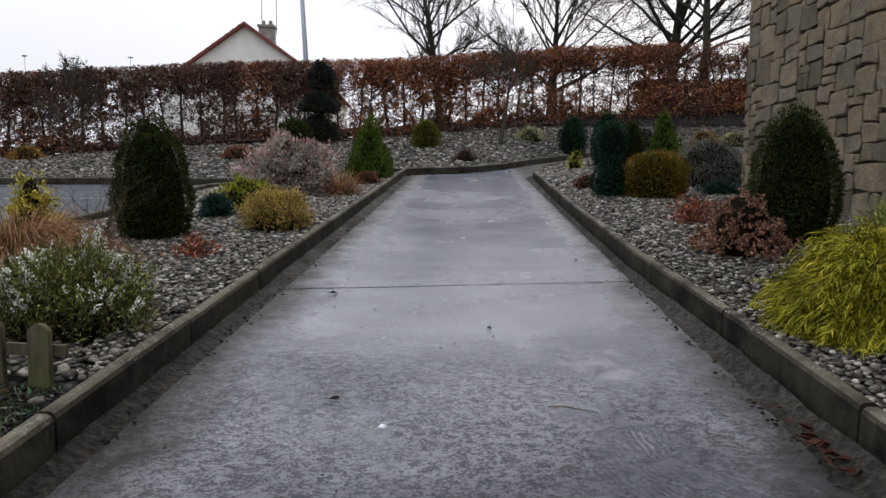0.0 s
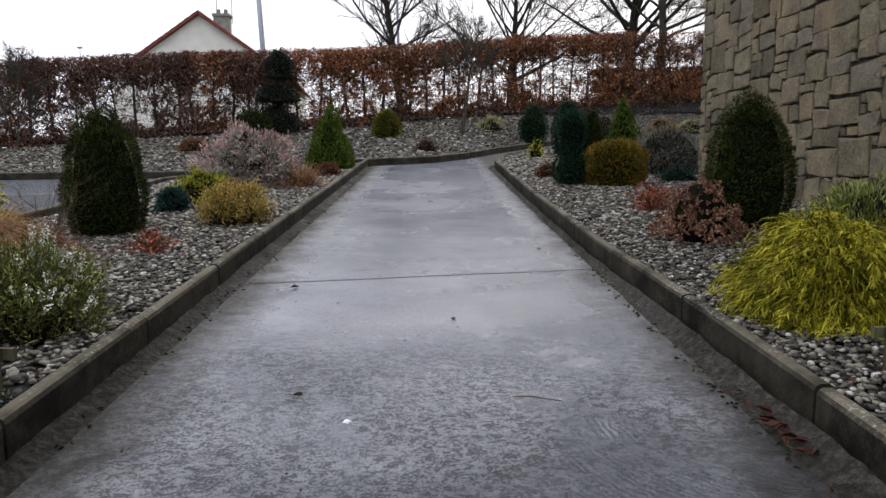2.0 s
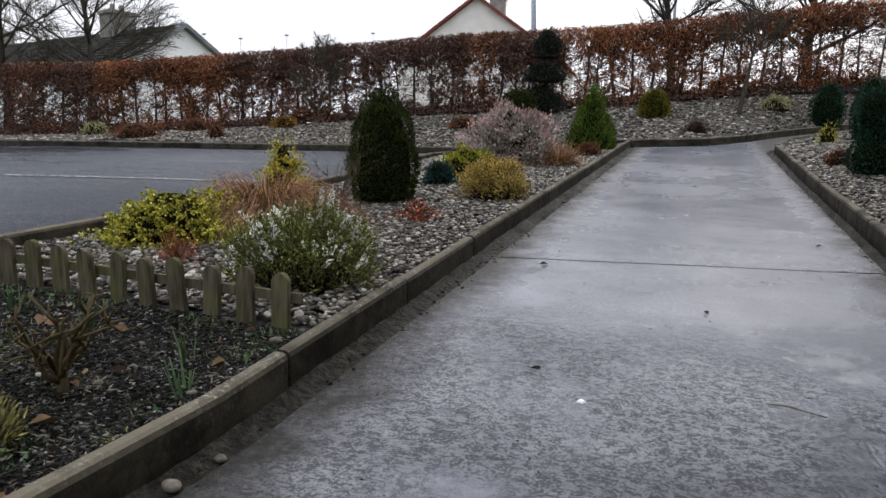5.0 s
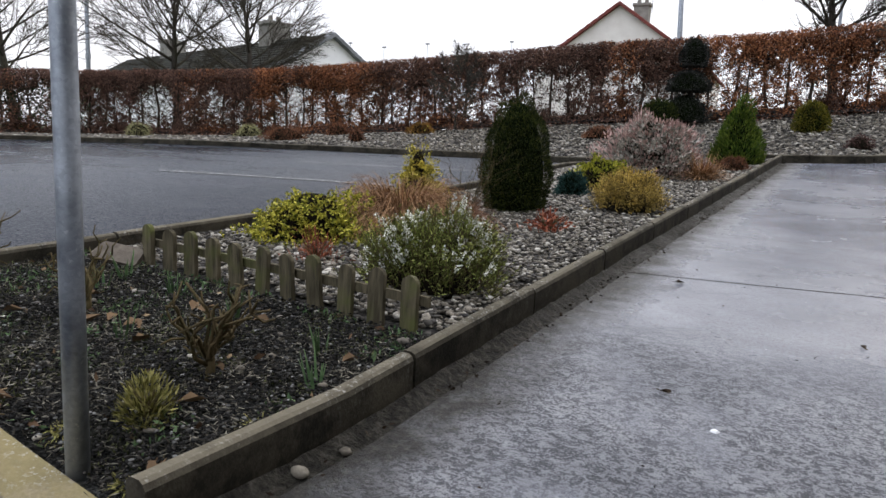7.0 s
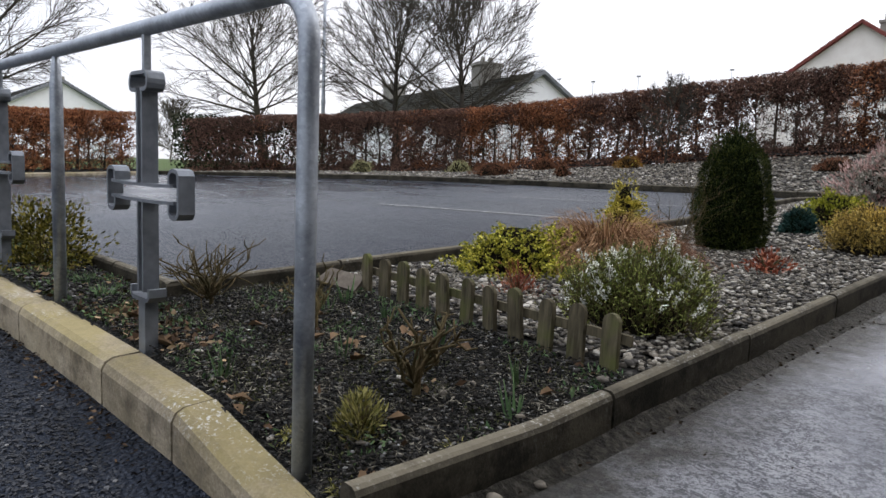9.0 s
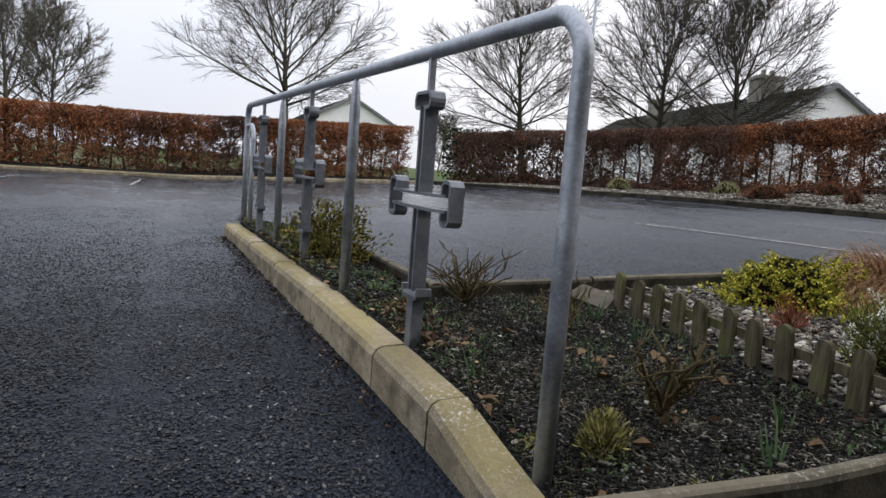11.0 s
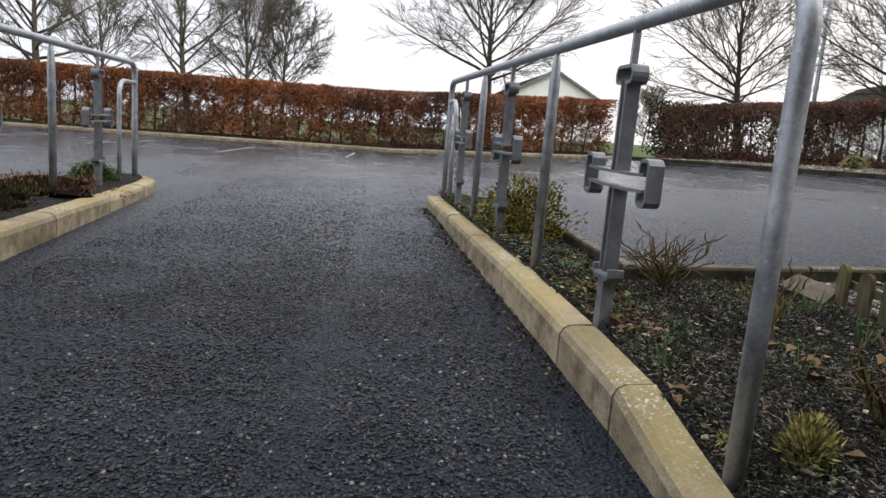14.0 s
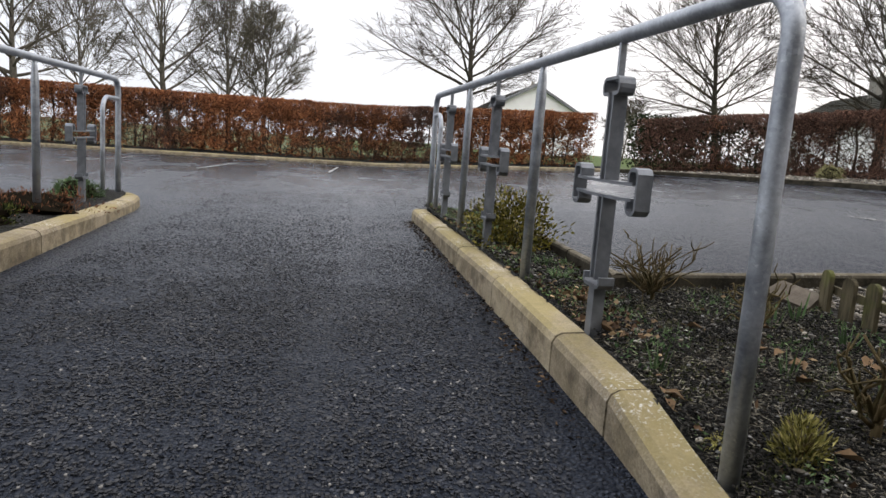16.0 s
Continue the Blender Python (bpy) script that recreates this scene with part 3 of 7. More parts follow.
structure("path_bedding", strip(-3, 11.6, lambda y: x_left(y) - 0.02, lambda y: x_right(y) + 0.02, 90, 6, -0.012), GUTTER, "dirt and moss in the gutters beside the concrete", "gutter dirt", True)
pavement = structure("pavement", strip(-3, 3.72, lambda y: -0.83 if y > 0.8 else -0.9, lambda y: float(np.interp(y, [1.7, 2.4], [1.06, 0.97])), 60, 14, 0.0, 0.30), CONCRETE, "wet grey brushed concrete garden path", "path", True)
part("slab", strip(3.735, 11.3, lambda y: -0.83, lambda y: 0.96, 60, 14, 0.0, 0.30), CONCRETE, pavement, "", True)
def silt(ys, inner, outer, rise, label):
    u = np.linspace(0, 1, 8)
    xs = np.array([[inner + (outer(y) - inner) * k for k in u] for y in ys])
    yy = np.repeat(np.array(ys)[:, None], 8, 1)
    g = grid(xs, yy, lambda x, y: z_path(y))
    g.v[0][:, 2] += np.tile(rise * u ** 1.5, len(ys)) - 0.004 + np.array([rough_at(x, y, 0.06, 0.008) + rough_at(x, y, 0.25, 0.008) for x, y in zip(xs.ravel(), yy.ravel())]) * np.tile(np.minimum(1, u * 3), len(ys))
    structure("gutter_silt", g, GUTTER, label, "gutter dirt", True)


silt(np.linspace(0.95, 11.2, 240), -0.835, lambda y: x_left(y) + 0.004, 0.026, "silt and grit washed against the edging")
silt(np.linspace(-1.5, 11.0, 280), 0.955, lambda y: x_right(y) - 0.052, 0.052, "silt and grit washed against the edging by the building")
# the path bends away behind the beds
g = Geo()
outer = [(x, y_kerb(x) - 0.05) for x in np.linspace(-0.9, 9, 40)]
inner = [(x, min(y_tip(x) + 0.05, y_kerb(x) - 0.3)) if x > 1.06 else (x, 11.1) for x in np.linspace(-0.85, 9.3, 40)]
bend = np.array([[(a[0] * (1 - k) + b[0] * k, a[1] * (1 - k) + b[1] * k) for k in np.linspace(0, 1, 6)] for a, b in zip(inner, outer)])
part("slab", grid(bend[..., 0], bend[..., 1], lambda x, y: z_path(y) + 0.002), CONCRETE, pavement, "", True)

# beds
def sheet(x0, x1, y0, y1, step, lump):
    nx, ny = int((x1(y0) - x0(y0)) / step) + 3, int((y1 - y0) / step) + 2
    ys = np.linspace(y0, y1, ny)
    gx = np.array([np.linspace(x0(y), x1(y), nx) for y in ys])
    gy = np.repeat(ys[:, None], nx, 1)
    return grid(gx, gy, lambda x, y: land(x, y) + rough_at(x, y, 0.18, lump) + rough_at(x, y, 0.05, lump * 0.6))


cols = np.linspace(-2.83, -0.93, 64)
gx = np.repeat(cols[:, None], 44, 1)
gy = np.array([np.linspace(1.08 + 0.0761 * x, 2.06, 44) for x in cols])
structure("soil_bed", grid(gx, gy, lambda x, y: land(x, y) - 0.01 + rough_at(x, y, 0.18, 0.018) + rough_at(x, y, 0.05, 0.012)), SOIL, "damp dark soil of the rose bed with moss and litter", "soil", True)
cols = np.linspace(-6.25, -2.80, 90)
gx = np.repeat(cols[:, None], 16, 1)
gy = np.array([np.linspace(1.075 + 0.0761 * x, 1.265, 16) for x in cols])
structure("soil_strip", grid(gx, gy, lambda x, y: land(x, y) - 0.01 + rough_at(x, y, 0.18, 0.018) + rough_at(x, y, 0.05, 0.012)), SOIL, "mossy soil of the planting strip under the railing", "soil", True)
structure("gravel_bed", sheet(lambda y: x_back(y) + 0.02, lambda y: x_left(y) - 0.02, 2.03, 11.35, 0.10, 0.015), SHADEDGRAVEL, "grey pebble mulch between path and car park", "gravel", True)
structure("gravel_bed_beside_building", sheet(lambda y: x_right(y) + 0.03, lambda y: 3.2, -1.5, 8.0, 0.12, 0.015), SHADEDGRAVEL, "grey pebble mulch beside the stone building", "gravel", True)
cols = np.linspace(1.12, 7, 40)
u = np.linspace(0, 1, 24)
gx = np.repeat(cols[:, None], 24, 1)
gy = np.array([[7.9 + k * (y_tip(x) - 0.03 - 7.9) if x > 1.09 else 7.9 for k in u] for x in cols])
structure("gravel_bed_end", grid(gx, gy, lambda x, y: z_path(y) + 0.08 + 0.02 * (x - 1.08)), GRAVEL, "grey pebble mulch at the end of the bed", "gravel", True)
cols = np.linspace(-21.6, 13.5, 150)
u = np.linspace(0, 1, 18)
gx = np.repeat(cols[:, None], 18, 1)
gy = np.array([[y_kerb(x) + 0.02 + k * (y_hedge(x) + 0.8 - y_kerb(x)) for k in u] for x in cols])
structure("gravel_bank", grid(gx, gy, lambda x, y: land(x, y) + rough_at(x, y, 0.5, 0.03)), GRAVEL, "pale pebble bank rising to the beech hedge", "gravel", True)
g = grid(*np.meshgrid(np.linspace(-60, -22.6, 20), np.linspace(-2, 30, 20)), lambda x, y: 0.25 + 0.012 * (-22 - x))
structure("lawn", g, GRASSGREEN, "green lawn seen through the hedge gap", "grass", True)


# ---- kerbs: one object a stone ----
ROUND_KERB = [(0, -0.25), (0, 0.065), (0.012, 0.088), (0.035, 0.100), (0.12, 0.104), (0.125, 0.098), (0.125, -0.25)]
EDGE = [(0, -0.12), (0, 0.100), (0.006, 0.112), (0.016, 0.118), (0.040, 0.118), (0.050, 0.112), (0.054, 0.10), (0.054, -0.12)]


def along(pts, step):
    pts = np.array(pts, float)
    s = np.concatenate([[0], np.cumsum(np.linalg.norm(np.diff(pts, axis=0), axis=1))])
    return s, lambda d: np.array([np.interp(d, s, pts[:, i]) for i in range(pts.shape[1])])


def kerb_line(name, label, pts, height, profile, mat, lengths, piece):
    """Kerb stones laid end to end along pts (x, y), the face to the right of the way; height(x, y) is the road's level."""
    owner = tagged(new(name), label, "kerb", kind="structure")
    s, at = along(pts, 0.1)
    d, i = 0.0, 0
    while d < s[-1] - 0.05:
        e = min(s[-1], d + lengths[min(i, len(lengths) - 1)])
        q = [at(k) for k in np.linspace(d + 0.006, e - 0.006, 4 if e - d > 0.3 else 2)]
        tilt = random.uniform(-0.004, 0.004)
        ways = [(x, y, height(x, y) + tilt) for x, y in q]
        part(piece, Geo().sweep(profile, ways), mat, owner)
        d, i = e, i + 1
    return owner


def kerb_y(x):
    return 0.968 + 0.0761 * x


def kerb_top(x):
    return float(np.interp(x, [-6.2, -3, -2.08, -1.58, -1.15, -0.8], [0.128, 0.135, 0.112, 0.086, -0.025, -0.03])) - 0.104


kerb_line("kerb_ramp", "mossy half-battered concrete kerb beside the ramp", [(x, kerb_y(x)) for x in np.linspace(-6.1, -0.86, 40)], lambda x, y: kerb_top(x), ROUND_KERB, KERB, [0.385] + [0.915] * 3 + [0.89, 0.49, 0.75], "kerb_stone")
kerb_line("kerb_ramp_end", "rounded concrete kerb closing the planting strip", [(-6.11, 0.505), (-6.25, 0.56), (-6.31, 0.68), (-6.31, 1.1)], lambda x, y: 0.025, [(-u, z) for u, z in ROUND_KERB][::-1], KERB, [0.3], "kerb_stone")
kerb_line("kerb_ramp_south", "mossy half-battered concrete kerb on the far side of the ramp", [(-6.62, -2.24), (-6.5, -2.10), (-6.3, -1.98), (-5.9, -1.89), (-5, -1.80), (-3.7, -1.71), (-1, -1.52)], lambda x, y: z_park(x, y), [(-u, z) for u, z in ROUND_KERB][::-1], KERB, [0.42, 0.6, 0.915], "kerb_stone")
kerb_line("edging_path_west", "dark weathered concrete edging along the path", [(x_left(y), y) for y in np.linspace(0.93, 11.5, 40)], lambda x, y: z_path(y), EDGE, EDGING, [0.87, 0.84, 0.85, 0.915], "edging_stone")
kerb_line("edging_path_east", "dark weathered concrete edging along the path", [(x_right(y), y) for y in np.linspace(-1.6, 11.1, 40)][::-1], lambda x, y: z_path(y), EDGE, EDGING, [0.9, 0.915], "edging_stone")
kerb_line("edging_bed_end", "weathered concrete edging round the end of the bed", [(x, y_tip(x)) for x in np.linspace(1.09, 6.2, 30)][::-1], lambda x, y: z_path(y), EDGE, EDGING, [0.915], "edging_stone")
kerb_line("edging_car_park", "mossy concrete edging between bed and car park", [(x_back(y), y) for y in np.linspace(1.27, 11.35, 40)], lambda x, y: z_park(x, y) + 0.02, EDGE, EDGING, [0.915], "edging_stone")
kerb_line("edging_strip", "mossy concrete edging behind the planting strip", [(-6.3, 1.10), (-4.0, 1.24), (-2.85, 1.285)], lambda x, y: z_park(x, y) + 0.025, EDGE, EDGING, [0.915], "edging_stone")
kerb_line("kerb_bank", "long concrete kerb in front of the gravel bank", [(x, y_kerb(x)) for x in np.linspace(-21.5, 6, 110)][::-1], lambda x, y: z_park(x, y) if x < -1.5 else max(z_park(x, y), z_path(y)), [(-u * 1.4, z) for u, z in EDGE][::-1], EDGING, [0.915], "kerb_stone")
kerb_line("kerb_hedge_west", "concrete kerb in front of the west hedge", [(-21.3, 7.4), (-21.3, -15.5)], lambda x, y: z_park(x, y), [(-u, z) for u, z in ROUND_KERB][::-1], KERB, [0.915], "kerb_stone")

structure("soil_under_hedge", grid(*np.meshgrid(np.linspace(-22.9, -21.42, 8), np.linspace(-15.6, 7.6, 60)), lambda x, y: z_park(x, y) + 0.075 + 0.12 * max(0.0, 1 - abs(x + 22.2) / 0.6) + rough_at(x, y, 0.4, 0.04)), SOIL, "dark soil and leaf litter under the west hedge", "soil", True)

# painted bay lines
def paint(x0, y0, x1, y1, w):
    d = np.array([x1 - x0, y1 - y0])
    nrm = np.array([-d[1], d[0]]) / np.linalg.norm(d) * w / 2
    k = max(2, int(np.linalg.norm(d) / 0.4))
    pts = [np.array([x0, y0]) + d * t for t in np.linspace(0, 1, k)]
    xs = np.array([[p[0] - nrm[0], p[0] + nrm[0]] for p in pts])
    ys = np.array([[p[1] - nrm[1], p[1] + nrm[1]] for p in pts])
    structure("bay_line", grid(xs, ys, lambda x, y: z_park(x, y) + 0.010), PAINT, "worn white bay line painted on the asphalt", "road marking")


for x0, y0, x1, y1 in [(-17.6, -3.35, -13.7, -3.35), (-18.4, -0.9, -15.2, -0.9), (-17.6, -5.8, -13.7, -5.8), (-17.6, -8.2, -13.7, -8.2), (-7.3, 5.65, -3.3, 6.2), (-7.4, 8.2, -3.7, 8.6), (-18.8, 5.6, -14.8, 5.2), (-19, 6.4, -15, 6.1), (-18.6, 6.35, -17.2, 5.5), (-17.6, 6.3, -16.2, 5.4), (-16.6, 6.2, -15.2, 5.3)]:
    paint(x0, y0, x1, y1, 0.075)


# ---- the stone building ----
def rubble_wall():
    xw, y0, y1, z0, z1 = 3.1, 3.0, 7.97, 0.25, 3.4
    owner = structure("wall_building", Geo().box((6.082, 0.98, 2.4), (5.94, 13.96, 5.2)), MORTAR, "building wall of squared grey-brown rubble stone", "wall")
    cell = 0.074
    ny, nz = int((y1 - y0) / cell), int((z1 - z0) / cell)
    used = np.zeros((ny, nz), bool)
    rng = random.Random(4)
    sizes = [(5, 3), (6, 3), (4, 3), (5, 4), (3, 3), (4, 4), (3, 2), (4, 2), (2, 2), (5, 2), (2, 1), (3, 1), (1, 1)]
    weights = [4, 2, 5, 2, 4, 1, 4, 4, 2, 3, 1, 1, 0.5]
    for k in range(nz):
        for j in range(ny):
            if used[j, k]:
                continue
            for w, h in [rng.choices(sizes, weights)[0] for _ in range(6)] + sizes[8:]:
                if j + w <= ny and k + h <= nz and not used[j:j + w, k:k + h].any():
                    break
            else:
                w, h = 1, 1
            used[j:j + w, k:k + h] = True
            a, b = y0 + j * cell + 0.006, y0 + (j + w) * cell - 0.006
            c, d = z0 + k * cell + 0.006, z0 + (k + h) * cell - 0.006
            q = lambda s: rng.uniform(-s, s)
            if min(w, h) > 1:
                ring = [(a + q(.026), c + q(.022)), ((a + b) / 2 + q(.02), c + q(.010)), (b + q(.026), c + q(.022)), (b + q(.010), (c + d) / 2 + q(.02)), (b + q(.026), d + q(.022)), ((a + b) / 2 + q(.02), d + q(.010)), (a + q(.026), d + q(.022)), (a + q(.010), (c + d) / 2 + q(.02))]
            else:
                ring = [(a, c), ((a + b) / 2, c), (b, c), (b, (c + d) / 2), (b, d), ((a + b) / 2, d), (a, d), (a, (c + d) / 2)]
            my, mz = (a + b) / 2, (c + d) / 2
            proud = rng.uniform(0.004, 0.016)
            v = [(xw + 0.03, y, z) for y, z in ring]
            tip, slew = q(0.03), q(0.03)
            v += [(xw - proud * rng.uniform(0.80, 0.95), my + (y - my) * 0.975, mz + (z - mz) * 0.975) for y, z in ring]
            v += [(xw - proud - (z - mz) * tip - (y - my) * slew - rng.uniform(0, 0.007), my + (y - my) * rng.uniform(0.80, 0.94), mz + (z - mz) * rng.uniform(0.80, 0.94)) for y, z in ring]
            v.append((xw - proud - rng.uniform(0.0, 0.010), my + q(.04), mz + q(.03)))
            f = [(r * 8 + i, r * 8 + (i + 1) % 8, r * 8 + 8 + (i + 1) % 8, r * 8 + 8 + i) for r in (0, 1) for i in range(8)]
            f += [(16 + i, 16 + (i + 1) % 8, 24) for i in range(8)]
            part("stone", Geo().add(v, f), STONE, owner)


rubble_wall()


# ---- houses beyond the hedge ----
def house(at, turn, length, width, eaves, rise, walls, roof, label, barge, chimneys):
    """A gabled house; its ridge runs along local x, the near gable at x = 0."""
    h = thing("house", at, label, "house")
    h.rotation_euler = (0, 0, radians(turn))
    w = width / 2
    g = Geo().add([(0, -w, -3), (0, w, -3), (0, w, eaves), (0, 0, eaves + rise), (0, -w, eaves), (length, -w, -3), (length, w, -3), (length, w, eaves), (length, 0, eaves + rise), (length, -w, eaves)],
                  [(4, 3, 2, 1, 0), (5, 6, 7, 8, 9), (0, 5, 9, 4), (2, 7, 6, 1)])
    part("wall", g, walls, h)
    n = math.hypot(w, rise)
    for s in (-1, 1):
        o, k = 0.25, 0.12
        rows = 14
        prof = []
        for i in range(rows):
            for f, lift in ((i / rows, k), ((i + 1) / rows, k * 0.6)):
                prof.append((s * (w + 0.3) * (1 - f), eaves - 0.3 * rise / w + (rise + 0.3 * rise / w) * f + lift))
        m2 = len(prof)
        v = [(-o, y, z) for y, z in prof] + [(length + o, y, z) for y, z in prof] + [(-o, y, z - 0.12) for y, z in prof] + [(length + o, y, z - 0.12) for y, z in prof]
        f = [(i, i + m2, i + 1 + m2, i + 1) for i in range(m2 - 1)] + [(i + 2 * m2, i + 1 + 2 * m2, i + 1 + 3 * m2, i + 3 * m2) for i in range(m2 - 1)]
        f += [(i, i + 1, i + 1 + 2 * m2, i + 2 * m2) for i in range(m2 - 1)] + [(i + m2, i + 3 * m2, i + 1 + 3 * m2, i + 1 + m2) for i in range(m2 - 1)] + [(0, 2 * m2, 3 * m2, m2)]
        g = Geo().add(v, f)
        part("roof", g, roof, h)
        y0, z0 = s * (w + 0.3), eaves - 0.3 * rise / w
        g = Geo().add([(-o - 0.03, y0, z0 - 0.08), (-o - 0.03, y0, z0 + 0.08), (-o - 0.03, 0, eaves + rise + 0.08), (-o - 0.03, 0, eaves + rise - 0.08), (0, y0, z0 - 0.08), (0, y0, z0 + 0.13), (0, 0, eaves + rise + 0.13), (0, 0, eaves + rise - 0.08)],
                      [(0, 1, 2, 3), (0, 3, 7, 4), (1, 5, 6, 2), (0, 4, 5, 1)])
        part("barge_board", g, barge, h)
    for x, y, top, size in chimneys:
        g = Geo().box((x, y, eaves + rise + top / 2 - 1.0), (size, size * 1.2, top + 2.0)).box((x, y, eaves + rise + top), (size + 0.14, size * 1.2 + 0.14, 0.14))
        c = part("chimney", g, CHIMNEY, h)
        for dy in (-0.2, 0.2):
            part("chimney_pot", Geo().tube([(x, y + dy, eaves + rise + top), (x, y + dy, eaves + rise + top + 0.35)], [0.13, 0.10], 8), CHIMNEY, c)
    return h


def aerial(h, x, y, z0, z1):
    a = part("aerial", Geo().tube([(x, y, z0), (x, y, z1)], 0.022, 5), DARKMETAL, h)
    part("aerial_arm", Geo().tube([(x - 0.5, y, z1 - 0.1), (x + 0.5, y, z1 - 0.1)], 0.016, 4), DARKMETAL, a)
    for k in range(5):
        part("aerial_rod", Geo().tube([(x - 0.4 + 0.2 * k, y - 0.25, z1 - 0.1), (x - 0.4 + 0.2 * k, y + 0.25, z1 - 0.1)], 0.01, 4), DARKMETAL, a)


hc = house((-11.27, 35, 0), 95, 9, 8.4, 5.1, 3.0, CREAM, BRICKRED, "cream rendered gabled house with red barge boards behind the hedge", BRICKRED, [(5.5, 0, 1.0, 0.7)])
aerial(hc, 5.5, 0.3, 8.7, 11.5)
aerial(hc, 5.7, -0.5, 8.7, 11.7)
hw = house((-19.4, 22.75, 0), 167, 21, 6.0, 3.2, 1.8, WHITE, ROOFDARK, "low white bungalow terrace with a mossy dark roof", DARKMETAL, [(4.4, 0, 0.8, 0.9), (15, 0, 0.7, 0.9)])
hf = house((-44, 10.0, 0), 180, 14, 5.5, 3.4, 1.5, WHITE, ROOFDARK, "distant white gabled house beyond the hedge", DARKMETAL, [(3, -0.6, 0.15, 0.6)])


# ---- leaves and stems ----
def unit(v):
    return v / (np.linalg.norm(v, axis=-1, keepdims=True) + 1e-9)


def leaves(rng, p, axis, length, width, fold=0.0):
    """Diamond leaves at points p, growing along axis, with random turn about it."""
    n = len(p)
    axis = unit(axis)
    side = unit(np.cross(axis, unit(rng.normal(size=(n, 3)))))
    nrm = np.cross(axis, side)
    ln = (length * rng.uniform(0.7, 1.3, n))[:, None]
    wd = (width * rng.uniform(0.7, 1.3, n))[:, None] / 2
    mid = p + axis * ln * 0.45
    return np.stack([p, mid + side * wd + nrm * wd * fold, p + axis * ln, mid - side * wd + nrm * wd * fold], 1)


def blades(rng, base, lean, length, width, droop, segs=4):
    """Grass blades: narrow strips that arch from base along lean and fall by droop."""
    n = len(base)
    ln = (length * rng.uniform(0.6, 1.2, n))[:, None]
    side = unit(np.cross(lean, np.array([0, 0, 1.0])) + rng.normal(size=(n, 3)) * 0.2)
    out = []
    pts = []
    for k in range(segs + 1):
        f = k / segs
        q = base + lean * ln * f
        q[:, 2] -= droop * (f ** 2) * ln[:, 0]
        pts.append((q, width * (1 - 0.85 * f)))
    for (a, wa), (b, wb) in zip(pts[:-1], pts[1:]):
        out.append(np.stack([a - side * wa / 2, a + side * wa / 2, b + side * wb / 2, b - side * wb / 2], 1))
    return np.concatenate(out)


SHAPES = {
    "egg": lambda t: (1 - np.maximum(0, t) ** 3.3) ** 0.6 * np.minimum(1, 0.74 + 0.85 * t) * (1 - 0.14 * t),
    "cone": lambda t: (1 - t) ** 0.72 * np.minimum(1, 0.72 + 3 * t),
    "dome": lambda t: np.sqrt(np.maximum(0, 1 - t ** 2.6)) * np.minimum(1, 0.80 + 1.2 * t),
    "mound": lambda t: np.sqrt(np.maximum(0, 1 - t ** 1.8)),
    "column": lambda t: (1 - t ** 5) ** 0.5 * (0.80 + 0.20 * np.cos(2 * np.pi * (t - 0.22) / 0.62)) * np.minimum(1, 0.6 + 4 * t),
    "drum": lambda t: np.sqrt(np.maximum(0, 1 - t ** 9)) * (0.86 + 0.14 * np.sin(np.pi * np.minimum(1, t * 1.1))),
    "barrel": lambda t: np.sqrt(np.maximum(0, 1 - t ** 6)) * (0.66 + 0.34 * np.sin(np.pi * np.minimum(1, t * 1.15 + 0.05))),
}


def lump(seed, ang, t, amount):
    return 1 + amount * (np.sin(3 * ang + seed * 1.7 + 5 * t) * 0.5 + np.sin(7 * ang - seed + 11 * t) * 0.3 + np.sin(13 * ang + 2.3 * seed - 17 * t) * 0.2)


def clump(p, seed, size):
    """Soft lumps in space, about -1 to 1."""
    r = np.random.default_rng(1000 + seed)
    k = r.normal(size=(7, 3)) * (2.2 / size)
    return np.sin(p @ k.T + r.uniform(0, 6.28, 7)).mean(1) * 1.9


def surface(rng, n, shape, w, h, seed, jag, depth):
    """Points in the outer skin of a plant w wide and h high, and their outward directions."""
    t = rng.uniform(0, 1, 4 * n)
    keep = rng.uniform(0, 1, 4 * n) < SHAPES[shape](t) + 0.12
    t = t[keep][:n]
    k = len(t)
    ang = rng.uniform(0, 2 * np.pi, k)
    inside = 1 - depth * rng.uniform(0, 1, k) ** 1.6
    r = w / 2 * SHAPES[shape](t) * lump(seed, ang, t, jag) * inside
    p = np.stack([r * np.cos(ang), r * np.sin(ang), t * h * (1 - 0.3 * (1 - inside)) * lump(seed + 3, ang, t * 0, jag * 0.5)], 1)
    swell = 1 + jag * 1.1 * clump(p, seed, 0.16 * max(w, h)) + jag * 0.5 * clump(p, seed + 50, 0.06 * max(w, h))
    p = p * np.stack([swell, swell, 0.4 + 0.6 * swell], 1)
    e = 0.02
    slope = -(SHAPES[shape](np.minimum(1, t + e)) - SHAPES[shape](np.maximum(0, t - e))) / (2 * e) * w / 2 / h
    out = unit(np.stack([np.cos(ang), np.sin(ang), slope], 1))
    return p, out


def core(shape, w, h, seed, jag, k=0.84):
    g = Geo()
    ts, n = np.linspace(0, 0.985, 12), 18
    ang = np.linspace(0, 2 * np.pi, n, endpoint=False)
    v = [(w / 2 * k * SHAPES[shape](np.array(t)) * lump(seed, a, t, jag) * math.cos(a), w / 2 * k * SHAPES[shape](np.array(t)) * lump(seed, a, t, jag) * math.sin(a), t * h * 0.95) for t in ts for a in ang]
    f = [(i * n + j, i * n + (j + 1) % n, (i + 1) * n + (j + 1) % n, (i + 1) * n + j) for i in range(11) for j in range(n)]
    f.append(tuple(range(11 * n, 12 * n)))
    return g.add(v, f)


